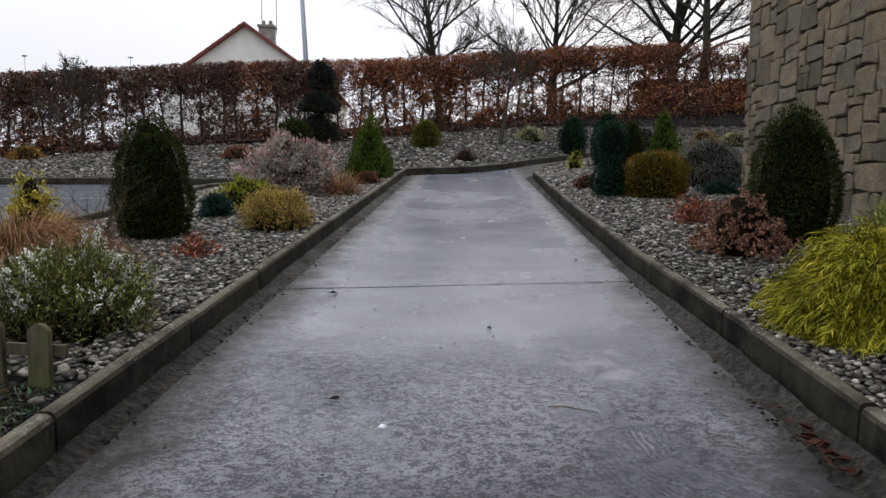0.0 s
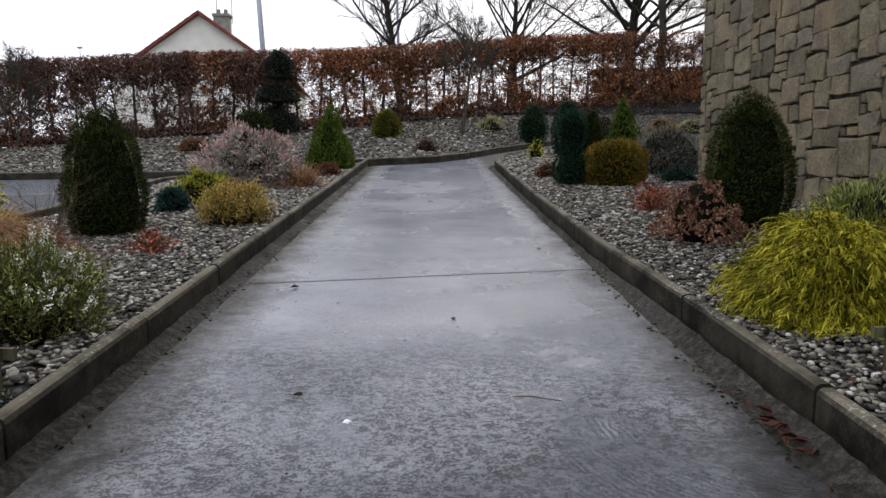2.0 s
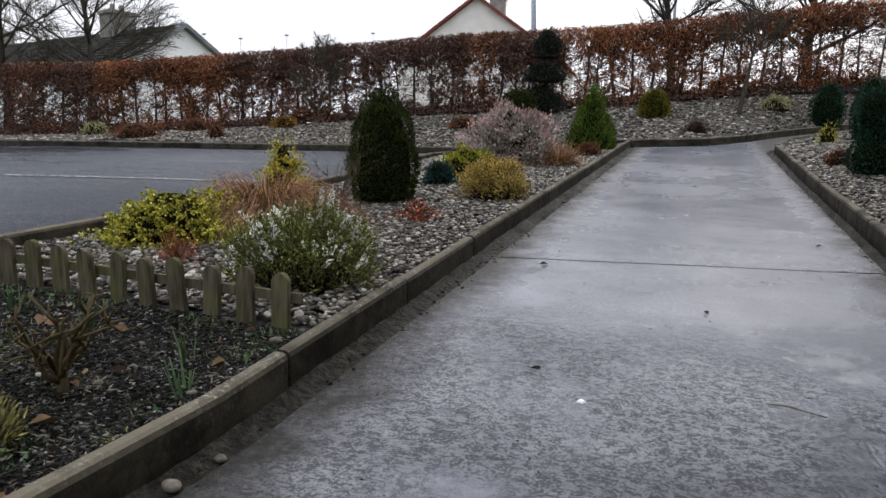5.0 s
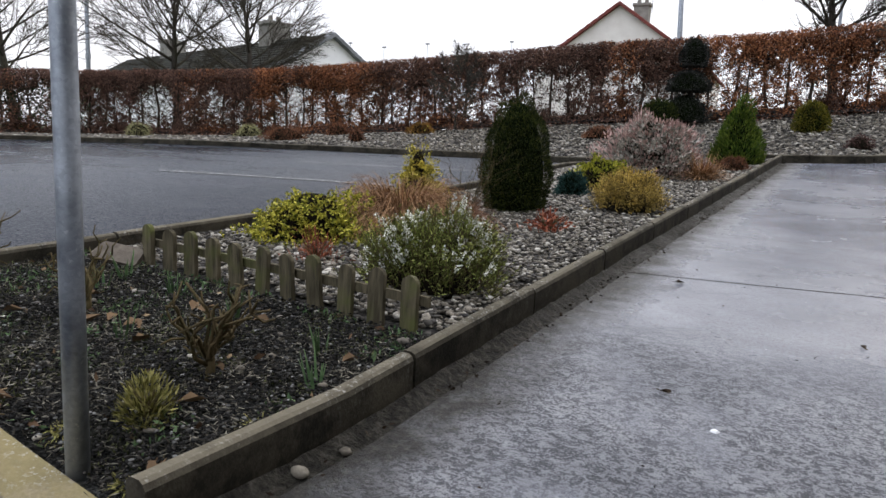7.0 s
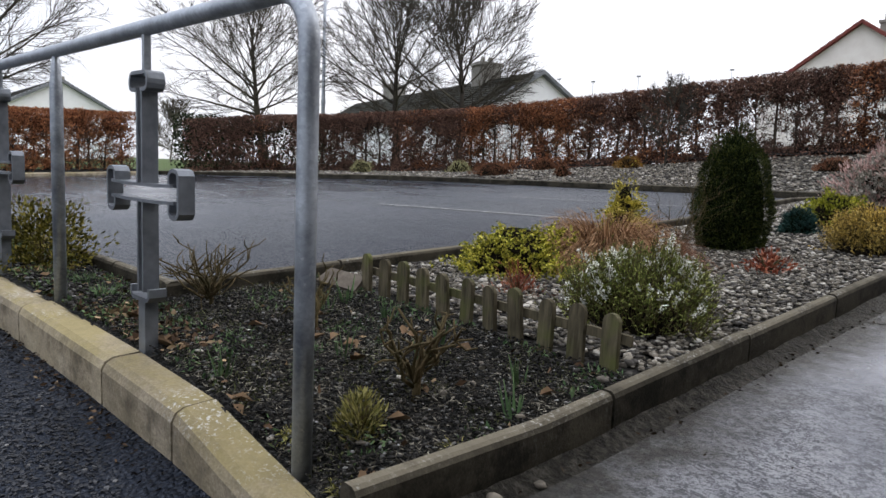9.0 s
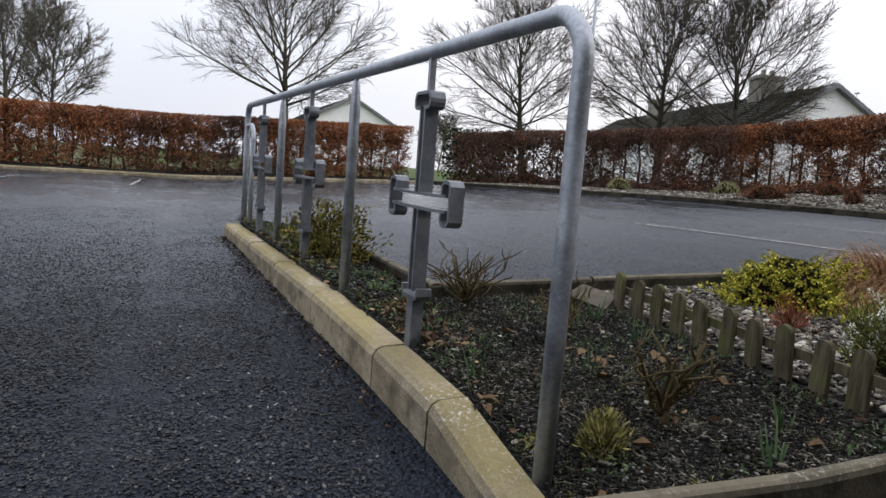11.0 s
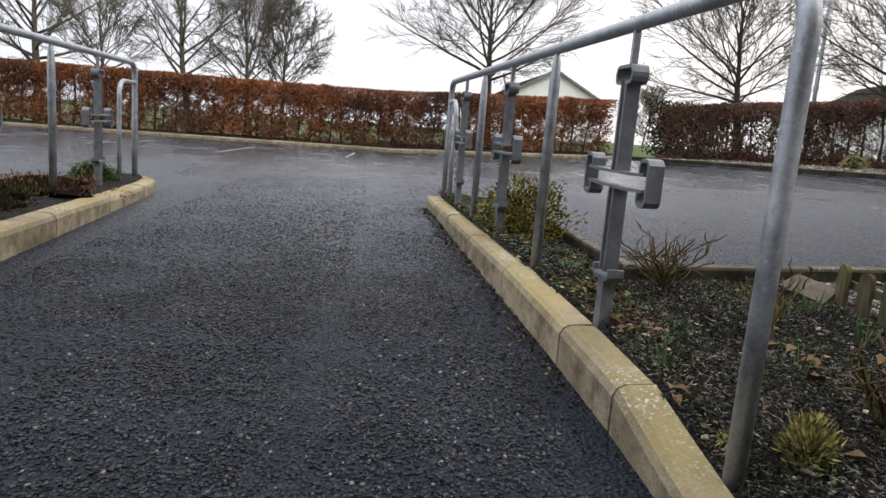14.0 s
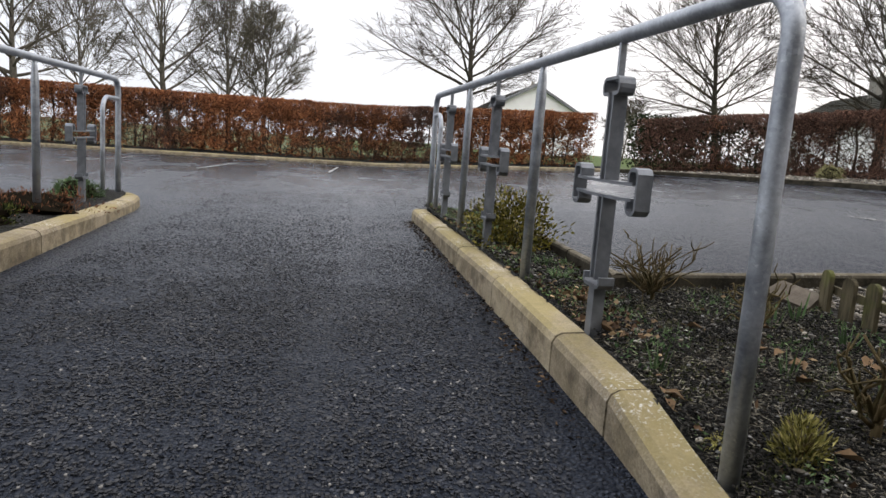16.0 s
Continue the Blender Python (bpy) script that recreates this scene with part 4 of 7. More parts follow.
def shrub(name, at, w, h, shape, count, size, mat, inner, label, category="shrub", group="", jag=0.10, up=0.5, wild=0.6, depth=0.25, tips=None, seed=None, solid=0.80, whorl=0):
    """A leafy plant: a solid core with inner shade painted near black, or bare stems, and an outer skin of single
    leaves; tips: (material, count, size, label) of flowers or young growth.
    """
    seed = seed if seed is not None else (hash((round(at[0] * 100), round(at[1] * 100))) % 9973)
    rng = np.random.default_rng(seed)
    t = thing(name, (at[0], at[1], at[2] - 0.015), label, category, group)
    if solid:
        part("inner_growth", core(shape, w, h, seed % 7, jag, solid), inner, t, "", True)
    else:
        stems = Geo()
        for a in rng.uniform(0, 6.28, 9):
            e = np.array([math.cos(a) * w * 0.3, math.sin(a) * w * 0.3, h * rng.uniform(0.6, 0.95)])
            stems.tube([(0, 0, -0.01), e * np.array([0.35, 0.35, 0.55]), e], [0.005, 0.004, 0.002], 5)
        part("stem", stems, CANE, t, "", True)
    p, out = surface(rng, count, shape, w, h, seed % 7, jag, depth)
    axis = out + np.array([0, 0, up]) + rng.normal(size=p.shape) * wild
    if whorl:
        # leaves in rosettes at the ends of the shoots
        k = max(1, count // whorl)
        p, axis = np.repeat(p[:k], whorl, 0), np.repeat(unit(axis[:k]), whorl, 0)
        p = p + rng.normal(size=p.shape) * size[0] * 0.22 - axis * (rng.uniform(0, 1.6, len(p)) * size[0])[:, None]
        axis = axis * 0.55 + unit(rng.normal(size=p.shape)) * 0.9
    tagged(part("foliage", Geo().quads(leaves(rng, p, axis, *size)), mat, t), kind="stuff")
    if tips:
        tm, n, ts, tl = tips
        p, out = surface(rng, n, shape, w * 1.03, h * 1.03, seed % 7, jag, 0.06)
        tagged(part("blossom" if "flower" in tl else "young_growth", Geo().quads(leaves(rng, p, out + np.array([0, 0, up]) + rng.normal(size=p.shape) * wild * 0.7, *ts)), tm, t, tl), kind="stuff")
    return t


def heather(name, at, w, h, sprigs, mat, inner, label, flower=None, seed=5, length=0.11):
    """A heath: thin sprigs set with needles, the upper part of some covered with small bells."""
    rng = np.random.default_rng(seed)
    t = thing(name, (at[0], at[1], at[2] - 0.015), label, "heather")
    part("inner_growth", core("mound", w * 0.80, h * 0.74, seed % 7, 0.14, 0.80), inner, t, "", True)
    p, out = surface(rng, sprigs, "mound", w * 0.82, h * 0.80, seed % 7, 0.20, 0.34)
    thin = rng.uniform(0, 1, len(p)) < np.interp(p[:, 2] / h, [0, 0.15, 0.5], [0.2, 0.35, 1.0])
    p, out = p[thin], out[thin]
    n = len(p)
    way = unit(out * 0.75 + np.array([0, 0, 0.75]) + rng.normal(size=p.shape) * 0.28)
    ln = (length * rng.uniform(0.6, 1.25, n))[:, None]
    tip = p + way * ln
    tagged(part("sprig_mass", Geo().sticks(p, tip, 0.0016, 0.0009), CANE, t), kind="stuff")
    k = 9
    f = rng.uniform(0.1, 1.0, (n, k))
    q = (p[:, None] + way[:, None] * ln[:, None] * f[..., None]).reshape(-1, 3)
    ax = np.repeat(way, k, 0) * 0.8 + rng.normal(size=(n * k, 3)) * 0.6
    tagged(part("foliage", Geo().quads(leaves(rng, q, ax, 0.018, 0.0042)), mat, t), kind="stuff")
    if flower:
        some = rng.uniform(0, 1, n) < np.interp(p[:, 2] / h, [0.15, 0.4, 0.8], [0.03, 0.09, 0.13]) * np.clip(0.9 + 0.8 * clump(p, seed + 9, 0.2), 0.1, 1.6)
        k = 34
        f = rng.uniform(0.50, 1.08, (some.sum(), k))
        q = (p[some][:, None] + way[some][:, None] * ln[some][:, None] * f[..., None]).reshape(-1, 3)
        ax = rng.normal(size=q.shape)
        tagged(part("blossom", Geo().quads(leaves(rng, q + ax * 0.002, ax, 0.0080, 0.0065)), flower, t, "small white bells on the sprigs"), kind="stuff")
    return t


def grass_clump(name, at, w, h, count, mat, label, droop=0.7, width=0.005, spread=0.9, stool=0.16, arch=0.0):
    rng = np.random.default_rng(int(abs(at[0] * 997 + at[1] * 131)))
    t = thing(name, (at[0], at[1], at[2] - 0.01), label, "grass")
    ang = rng.uniform(0, 2 * np.pi, count)
    tilt = rng.uniform(0.1, 1.0, count) ** 0.65 * spread
    lean = np.stack([np.cos(ang) * np.sin(tilt), np.sin(ang) * np.sin(tilt), np.cos(tilt)], 1)
    base = np.stack([np.cos(ang), np.sin(ang), np.zeros(count)], 1) * (rng.uniform(0, 1, count) ** 0.7 * stool * w)[:, None]
    part("blade_mass", Geo().quads(blades(rng, base, lean, h * 1.25, width, droop * (arch + np.sin(tilt)), 5)), mat, t)
    return t


def cane_plant(name, at, w, h, n, mat, label, seed, thick=0.008, spread=1.0):
    """A pruned rose: a stubby stool with forked canes."""
    rng = np.random.default_rng(seed)
    t = thing(name, (at[0], at[1], at[2] - 0.02), label, "rose bush")
    part("stool", Geo().tube([(0, 0, -0.02), (0.004, 0.003, 0.05), (0, 0.008, 0.09)], [thick * 2.2, thick * 1.9, thick * 1.4], 7), mat, t, "", True)
    for i in range(n):
        a, lean = rng.uniform(0, 2 * np.pi), rng.uniform(0.3, spread)
        p, d = np.array([0, 0, 0.05 + rng.uniform(0, 0.03)]), np.array([math.cos(a) * lean, math.sin(a) * lean, 1.0])
        d /= np.linalg.norm(d)
        g, ln = Geo(), h * rng.uniform(0.6, 1.05)
        bow = rng.normal(size=3) * 0.10 * h
        pts = [p + d * ln * f + bow * f * (1 - f) * 3 + rng.normal(size=3) * 0.014 * (f > 0) for f in np.linspace(0, 1, 5)]
        g.tube(pts, np.linspace(thick, thick * 0.55, 5) * rng.uniform(0.8, 1.2), 6)
        for k in range(rng.integers(2, 5)):
            q = pts[rng.integers(1, 5)]
            e = unit(d + rng.normal(size=3) * 0.8 + np.array([0, 0, 0.3]))
            l2 = h * rng.uniform(0.15, 0.42)
            g.tube([q, q + e * l2 * 0.5 + rng.normal(size=3) * 0.008, q + e * l2], [thick * 0.6, thick * 0.5, thick * 0.35], 5)
        for k in range(6):
            q = pts[rng.integers(0, 4)] + d * rng.uniform(0, 0.04)
            e = unit(rng.normal(size=3))
            g.tube([q, q + e * 0.016], [0.002, 0.0004], 4)
        part("cane", g, mat, t, "", True)
    return t


# ---- bare trees ----
def bare_tree(at, h, crown, r, seed, label, mat, clear=0.24, lean=(0, 0), rise=0.5, fine=0.006, dense=1.0, spread=1.0):
    """A leafless tree: limbs fan out of the trunk to an oval crown, and each order of branches leaves the last at a narrow angle."""
    rng = np.random.default_rng(seed)
    t = thing("bare_tree", (at[0], at[1], at[2] - 0.1), label, "tree", "bare trees beyond the hedge")

    def grow(p, d, ln, k, bend, lift):
        """Curved branches from points p along d: an array of n x (k + 1) x 3."""
        out, q, d = [p], p.copy(), d.copy()
        for i in range(k):
            d = unit(d + rng.normal(size=p.shape) * bend + np.array([0, 0, lift]) / k)
            q = q + d * (ln / k)[:, None]
            out.append(q)
        return np.stack(out, 1)

    def fork(pts, n, lo, hi, angle):
        """n starting points on each branch, their directions and their places along it."""
        m2, k = len(pts), pts.shape[1] - 1
        f = lo + (hi - lo) * (np.arange(n)[None] + rng.uniform(0, 1, (m2, n))) / n
        x = f * k
        i = np.minimum(x.astype(int), k - 1)
        rows = np.arange(m2)[:, None]
        a, b = pts[rows, i], pts[rows, i + 1]
        way = unit(b - a)
        across = unit(np.cross(way, unit(rng.normal(size=way.shape))))
        d = unit(way + across * np.tan(angle * rng.uniform(0.55, 1.25, (m2, n)))[..., None])
        return (a + (b - a) * (x - i)[..., None]).reshape(-1, 3), d.reshape(-1, 3), f.reshape(-1)

    def segments(geo, pts, r0, r1):
        k = pts.shape[1] - 1
        for i in range(k):
            geo.sticks(pts[:, i], pts[:, i + 1], r0 + (r1 - r0) * i / k, r0 + (r1 - r0) * (i + 1) / k)

    trunk_g, branch_g, twig_g = Geo(), Geo(), Geo()
    tp = grow(np.zeros((1, 3)), unit(np.array([[lean[0], lean[1], 1.0]])), np.array([h * 0.66]), 9, 0.045, 0.3)[0]
    tr = r * np.linspace(1, 0.10, 10) ** 0.9
    tr[0] *= 1.35
    trunk_g.tube(tp, tr, 9)
    tall = (h * 0.97 - clear * h * 0.75) / 2
    heart = np.array([tp[8, 0], tp[8, 1], h * 0.97 - tall])
    s = np.linspace(0, 1, 10)
    n = int(27 * dense)
    low = clear / 0.70
    f = low + (0.99 - low) * ((np.arange(n) + rng.uniform(0, 0.9, n)) / n) ** 1.1
    a = np.arange(n) * 2.4 + rng.uniform(-0.5, 0.5, n)
    base = np.stack([np.interp(f, s, tp[:, i]) for i in range(3)], 1)
    g = (f - low) / (1 - low)
    lean_out = spread * (1.55 - 1.30 * g) * rng.uniform(0.75, 1.2, n)
    d = unit(np.stack([np.cos(a) * lean_out, np.sin(a) * lean_out, rise + 0.12 + 0.8 * g], 1))
    size = np.array([crown, crown, tall])
    p0, dd = (base - heart) / size, d / size
    aa, bb, cc = (dd * dd).sum(1), (p0 * dd).sum(1), np.minimum(-0.05, (p0 * p0).sum(1) - 1)
    ln = (-bb + np.sqrt(bb * bb - aa * cc)) / aa * rng.uniform(0.80, 1.0, n)
    limbs = grow(base, d, ln, 7, 0.06, 0.16)
    for q, k in zip(limbs, f):
        r0 = np.interp(k, s, tr) * rng.uniform(0.36, 0.58)
        trunk_g.tube(q, np.linspace(1, 0, 8) ** 0.8 * (r0 - fine) + fine, 6)
    n2 = int(10 * dense)
    p, d, f2 = fork(limbs, n2, 0.16, 0.97, 0.62)
    l2 = np.repeat(ln, n2) * (0.62 - 0.42 * f2) * rng.uniform(0.7, 1.15, len(p))
    second = grow(p, d, l2, 4, 0.08, 0.16)
    segments(branch_g, second, fine * 2.8, fine * 1.4)
    p, d, f3 = fork(second, 7, 0.12, 1.0, 0.58)
    l3 = np.repeat(l2, 7) * (0.60 - 0.30 * f3) * rng.uniform(0.6, 1.2, len(p))
    third = grow(p, d, l3, 2, 0.10, 0.10)
    segments(twig_g, third, fine * 1.5, fine * 0.9)
    p, d, f4 = fork(third, 5, 0.15, 1.0, 0.52)
    l4 = np.clip(np.repeat(l3, 5) * rng.uniform(0.35, 0.75, len(p)), 0.10, 0.55)
    segments(twig_g, grow(p, d, l4, 1, 0.0, 0.0), fine * 0.95, fine * 0.55)
    part("trunk", trunk_g, mat, t, "", True)
    tagged(part("branch_mass", branch_g, mat, t, "", True), kind="stuff")
    tagged(part("twig_mass", twig_g, mat, t), kind="stuff")
    return t


def polar(az, d, z=0.0):
    return (0.1 + d * math.cos(radians(az)), 0.23 + d * math.sin(radians(az)), z)


TREES = [  # bearing, distance, foot, height, crown radius, trunk radius
    (172.6, 28, 0.0, 10.0, 4.9, 0.19, BARK), (153.2, 30, 0.0, 9.2, 4.3, 0.19, BARK), (-163.6, 30, -0.1, 9.0, 3.0, 0.16, BARKHAZE),
    (-167.9, 31, -0.1, 7.7, 2.6, 0.14, BARKHAZE), (-170.6, 34, -0.1, 7.3, 2.6, 0.12, BARKHAZE), (-153.5, 28, -0.1, 8.6, 3.2, 0.17, BARKHAZE),
    (-157.6, 38, -0.2, 9.2, 3.0, 0.13, BARKHAZE), (-147, 30, -0.2, 8.6, 3.2, 0.16, BARKHAZE), (160.2, 46, 0.0, 4.6, 2.0, 0.07, BARKHAZE),
    (142.6, 26.5, 0.4, 8.6, 3.5, 0.17, BARK), (137.3, 25, 0.5, 8.2, 3.4, 0.16, BARK),
    (92.4, 19.0, 1.7, 7.6, 2.6, 0.13, BARKDARK), (83.2, 25, 1.7, 9.0, 4.6, 0.2, BARKDARK), (74.2, 22.5, 2.0, 8.6, 4.4, 0.24, BARKDARK), (71.8, 20.3, 2.2, 9.4, 3.4, 0.15, BARKDARK),
]
for i, (az, d, z, h, c, r, mat) in enumerate(TREES):
    bare_tree(polar(az, d, z), h, c, r, 40 + i, "bare winter tree with fine grey-brown twigs behind the hedge", mat,
              lean=(-0.10, 0) if i == 11 else (0, 0), rise=0.75 if i in (2, 3, 4, 6) else (0.62 if mat is BARKDARK else 0.34), fine=0.0052 if d < 32 else 0.007, dense=0.85 if mat in (BARKDARK, BARKHAZE) else 1.0, clear=0.30 if i < 2 else 0.24)


# ---- the clipped beech hedges ----
def lattice(p, seed):
    """Smooth value noise, 0 to 1, at an array of n x 3 points."""
    i = np.floor(p).astype(np.int64)
    f = p - i
    f = f * f * (3 - 2 * f)
    out = np.zeros(len(p))
    for c in itertools.product((0, 1), repeat=3):
        q = i + np.array(c)
        k = (q[:, 0] * 73856093) ^ (q[:, 1] * 19349663) ^ (q[:, 2] * 83492791) ^ (seed * 2654435761)
        k = ((k & 0xFFFFFFFF) * 1103515245 + 12345) & 0x7FFFFFFF
        k = ((k >> 7) ^ k) * 48271 % 2147483647
        out += k / 2147483647 * np.prod(np.where(np.array(c) == 1, f, 1 - f), 1)
    return out


def hedge(name, line, foot, thick, height, label, seed, mats, gaps, low):
    """Stems in a row, each with shearing-clipped branches and side twigs; the leaves sit on the twigs, thick in some stretches and sparse in others."""
    rng = np.random.default_rng(seed)
    line = np.array(line)
    s, at = along(line, 0.1)
    total = s[-1]
    t = thing(name, (0, 0, 0), label, "hedge")

    def world_at(q):
        """From (way along, offset across, height) to the world."""
        d = np.clip(q[:, 0], 0.02, total - 0.02)
        xy = np.stack([np.interp(d, s, line[:, i]) for i in (0, 1)], 1)
        e = 0.03
        go = unit(np.stack([np.interp(d + e, s, line[:, i]) - np.interp(d - e, s, line[:, i]) for i in (0, 1)], 1))
        z = np.interp(d, s, np.array([foot(x, y) for x, y in line])) + q[:, 2]
        return np.column_stack([xy[:, 0] - go[:, 1] * q[:, 1], xy[:, 1] + go[:, 0] * q[:, 1], z])

    def clipped(q):
        top = height * (1 + 0.012 * np.sin(q[:, 0] * 1.3) + 0.010 * np.sin(q[:, 0] * 4.1) + 0.015 * (lattice(q * 9.0, seed + 40) - 0.5))
        side = thick / 2 * (0.94 + 0.16 * lattice(q * 3.0, seed + 41))
        return np.stack([np.clip(q[:, 0], 0.03, total - 0.03), np.clip(q[:, 1], -side, side), np.minimum(q[:, 2], top)], 1)

    k = np.cumsum(rng.uniform(0.30, 0.48, int(total / 0.33)))
    k = k[k < total - 0.1]
    n = len(k)
    base = np.column_stack([k, rng.normal(size=n) * 0.05, np.full(n, -0.08)])
    head = base + np.column_stack([rng.normal(size=n) * 0.07, rng.normal(size=n) * 0.05, height * rng.uniform(0.84, 0.99, n)])
    mid = (base + head) / 2 + rng.normal(size=(n, 3)) * np.array([0.04, 0.03, 0])
    wb, wm, wh = world_at(base), world_at(mid), world_at(head)
    for a, b, c in zip(wb, wm, wh):
        part("stem", Geo().tube([a, (a + b) / 2, b, (b + c) / 2, c], np.linspace(0.034, 0.012, 5) * rng.uniform(0.8, 1.35), 6), HEDGETWIG, t, "", True)
    m = 100
    f = np.concatenate([rng.uniform(0.08, 1.0, (n, 64)), rng.uniform(0.72, 0.98, (n, 26)), rng.uniform(0.0, 0.10, (n, 10))], 1)
    q = (base[:, None] + (head - base)[:, None] * f[..., None]).reshape(-1, 3)
    # the outer branches spring from forks beside the stem
    away = (rng.uniform(0, 1, len(q)) < 0.6)[:, None]
    q = q + away * rng.uniform(-1, 1, q.shape) * np.array([0.22, 0.26, 0.05])
    e = unit(rng.normal(size=q.shape) * np.array([0.8, 1.0, 0.45]) + np.array([0, 0, 0.5]))
    ln = rng.uniform(0.16, 0.44, len(q))[:, None]
    a = clipped(q + e * ln * 0.55 + rng.normal(size=q.shape) * 0.02)
    b = clipped(q + e * ln + rng.normal(size=q.shape) * 0.03)
    c0 = np.repeat(np.concatenate([a, b]), 3, 0)
    c1 = clipped(c0 + unit(rng.normal(size=c0.shape) + np.repeat(np.concatenate([e, e]), 3, 0)) * rng.uniform(0.08, 0.24, len(c0))[:, None])
    twigs = Geo()
    for p0, p1, r0, r1 in ((q, a, 0.0075, 0.0055), (a, b, 0.0055, 0.0035), (c0, c1, 0.0038, 0.0026)):
        twigs.sticks(world_at(p0), world_at(p1), r0, r1)
    tagged(part("twig_mass", twigs, HEDGETWIG, t), kind="stuff")
    # leaves on the branches and side twigs
    p0, p1 = np.concatenate([a, c0]), np.concatenate([b, c1])
    per = 10
    w = rng.uniform(0.05, 1.05, (len(p0), per, 1))
    p = (p0[:, None] + (p1 - p0)[:, None] * w).reshape(-1, 3) + rng.normal(size=(len(p0) * per, 3)) * 0.014
    # young shoots of the sheared faces and top
    m3, m4 = int(2600 * total), int(1900 * total)
    skin = np.column_stack([rng.uniform(0, total, m3), rng.choice([-1, 1], m3) * (0.5 - 0.16 * rng.uniform(0, 1, m3) ** 2) * thick, rng.uniform(0.0, 1.0, m3) * height])
    crest = np.column_stack([rng.uniform(0, total, m4), rng.uniform(-0.5, 0.5, m4) * thick, (1 - 0.14 * rng.uniform(0, 1, m4) ** 1.5) * height])
    p = np.concatenate([p, skin, crest])
    zf = p[:, 2] / height
    wx = np.interp(p[:, 0], s, line[:, 0])
    patch = 1.25 * (lattice(p * np.array([0.75, 0.3, 0.9]), seed) - 0.5) + 1.0 * (lattice(p * np.array([2.6, 0.8, 2.0]), seed + 5) - 0.5) + 0.7 * (lattice(p * np.array([7, 2.0, 7]), seed + 9) - 0.5)
    keep = np.interp(zf, [0, 0.10, 0.22, 0.66, 0.82, 1], [low, low, gaps, gaps + 0.04, 0.92, 0.98]) + 0.95 * patch * np.interp(zf, [0, 0.15, 0.7, 0.9], [0.3, 1, 1, 0.3])
    # far along, the sunken end shows twigs above and thick leaves below
    keep = np.where(wx > 5.2, np.where(zf < 0.45, 0.8, 0.16), keep)
    ok = rng.uniform(0, 1, len(p)) < np.clip(keep, 0.05, 0.96)
    p, zf, wx = p[ok], zf[ok], wx[ok]
    pw = world_at(p)
    quads = leaves(rng, pw, rng.normal(size=p.shape) + np.array([0, 0, -0.35]), 0.041, 0.029, 0.35)
    brown = 1.2 * (lattice(np.column_stack([p[:, 0] * 0.36, zf * 0, zf * 0]), seed + 20) - 0.5) + 0.9 * (lattice(np.column_stack([p[:, 0] * 1.2, zf * 0, zf * 1.6]), seed + 2) - 0.5) + rng.normal(size=len(p)) * 0.2
    brown = brown - 0.6 * np.clip((-15.0 - wx) / 4, 0, 1) * (pw[:, 1] > 7.5) + 0.35 * np.clip((wx - 0.5) / 3, 0, 1)
    tagged(part("leaf_mass", Geo().quads(quads[brown > mats]), BEECH, t, "dry copper-brown beech leaves"), kind="stuff")
    tagged(part("dull_leaf_mass", Geo().quads(quads[brown <= mats]), BEECHDIM, t, "sparse dull brown leaves"), kind="stuff")
    return t


hedge("beech_hedge", [(x, y_hedge(x)) for x in np.linspace(-22, 10, 80)], lambda x, y: z_hedge(x), 0.75, 1.77, "tall clipped beech hedge with dry brown leaves and gaps", 3, 0.22, 0.53, 0.95)
rows = np.array([[(x, y_hedge(x) + o) for o in np.linspace(-0.42, 0.6, 7)] for x in np.linspace(-21.8, 10, 110)])
structure("soil_under_hedge", grid(rows[..., 0], rows[..., 1], lambda x, y: land(x, y) + 0.005 + 0.15 * max(0.0, 1 - abs(y - y_hedge(x)) / 0.7) + rough_at(x, y, 0.3, 0.05)), SOIL, "dark soil and leaf litter under the beech hedge", "soil", True)
hedge("beech_hedge", [(-22.2, y) for y in np.linspace(7.2, -15.5, 40)], lambda x, y: float(np.interp(y, [-3, 0, 3, 7.2], [0.04, 0.07, 0.22, 0.38])), 0.8, 1.72, "dense copper-brown clipped beech hedge along the car park", 7, -0.55, 0.74, 0.6)

hedge("low_beech_hedge", [(x, y_hedge(x) + 0.95) for x in np.linspace(4.4, 10.5, 20)], lambda x, y: z_hedge(x), 0.6, 1.0, "low thick russet beech hedge behind the tall one", 13, 0.0, 0.85, 0.95)
rl = np.random.default_rng(88)
lx = rl.uniform(-21.5, 9.5, 16000)
ly = np.array([y_hedge(x) for x in lx]) + rl.normal(size=16000) * 0.30 - 0.05
lz = np.array([land(x, y) + 0.03 + 0.15 * max(0.0, 1 - abs(y - y_hedge(x)) / 0.7) for x, y in zip(lx, ly)])
tagged(part("hedge_litter", Geo().quads(leaves(rl, np.column_stack([lx, ly, lz]), rl.normal(size=(16000, 3)) * np.array([1, 1, 0.5]), 0.055, 0.038)), BEECHDIM), "fallen brown beech leaves under the hedge", "leaf litter", kind="stuff")

# ivy on the end of the north hedge
rng = np.random.default_rng(61)
ivy = thing("ivy", (0, 0, 0), "dark evergreen ivy grown over the hedge end", "climber")
q = rng.uniform(0, 1, (5200, 3))
p = np.stack([-22.0 + 3.2 * q[:, 0] ** 2.2 + rng.normal(size=5200) * 0.1, np.zeros(5200), 0.45 + 1.72 * q[:, 2]], 1)
p[:, 1] = [y_hedge(x) + (a - 0.5) * 0.8 for x, a in zip(p[:, 0], q[:, 1])]
tagged(part("foliage", Geo().quads(leaves(rng, p, rng.normal(size=p.shape), 0.08, 0.07)), IVY, ivy), kind="stuff")


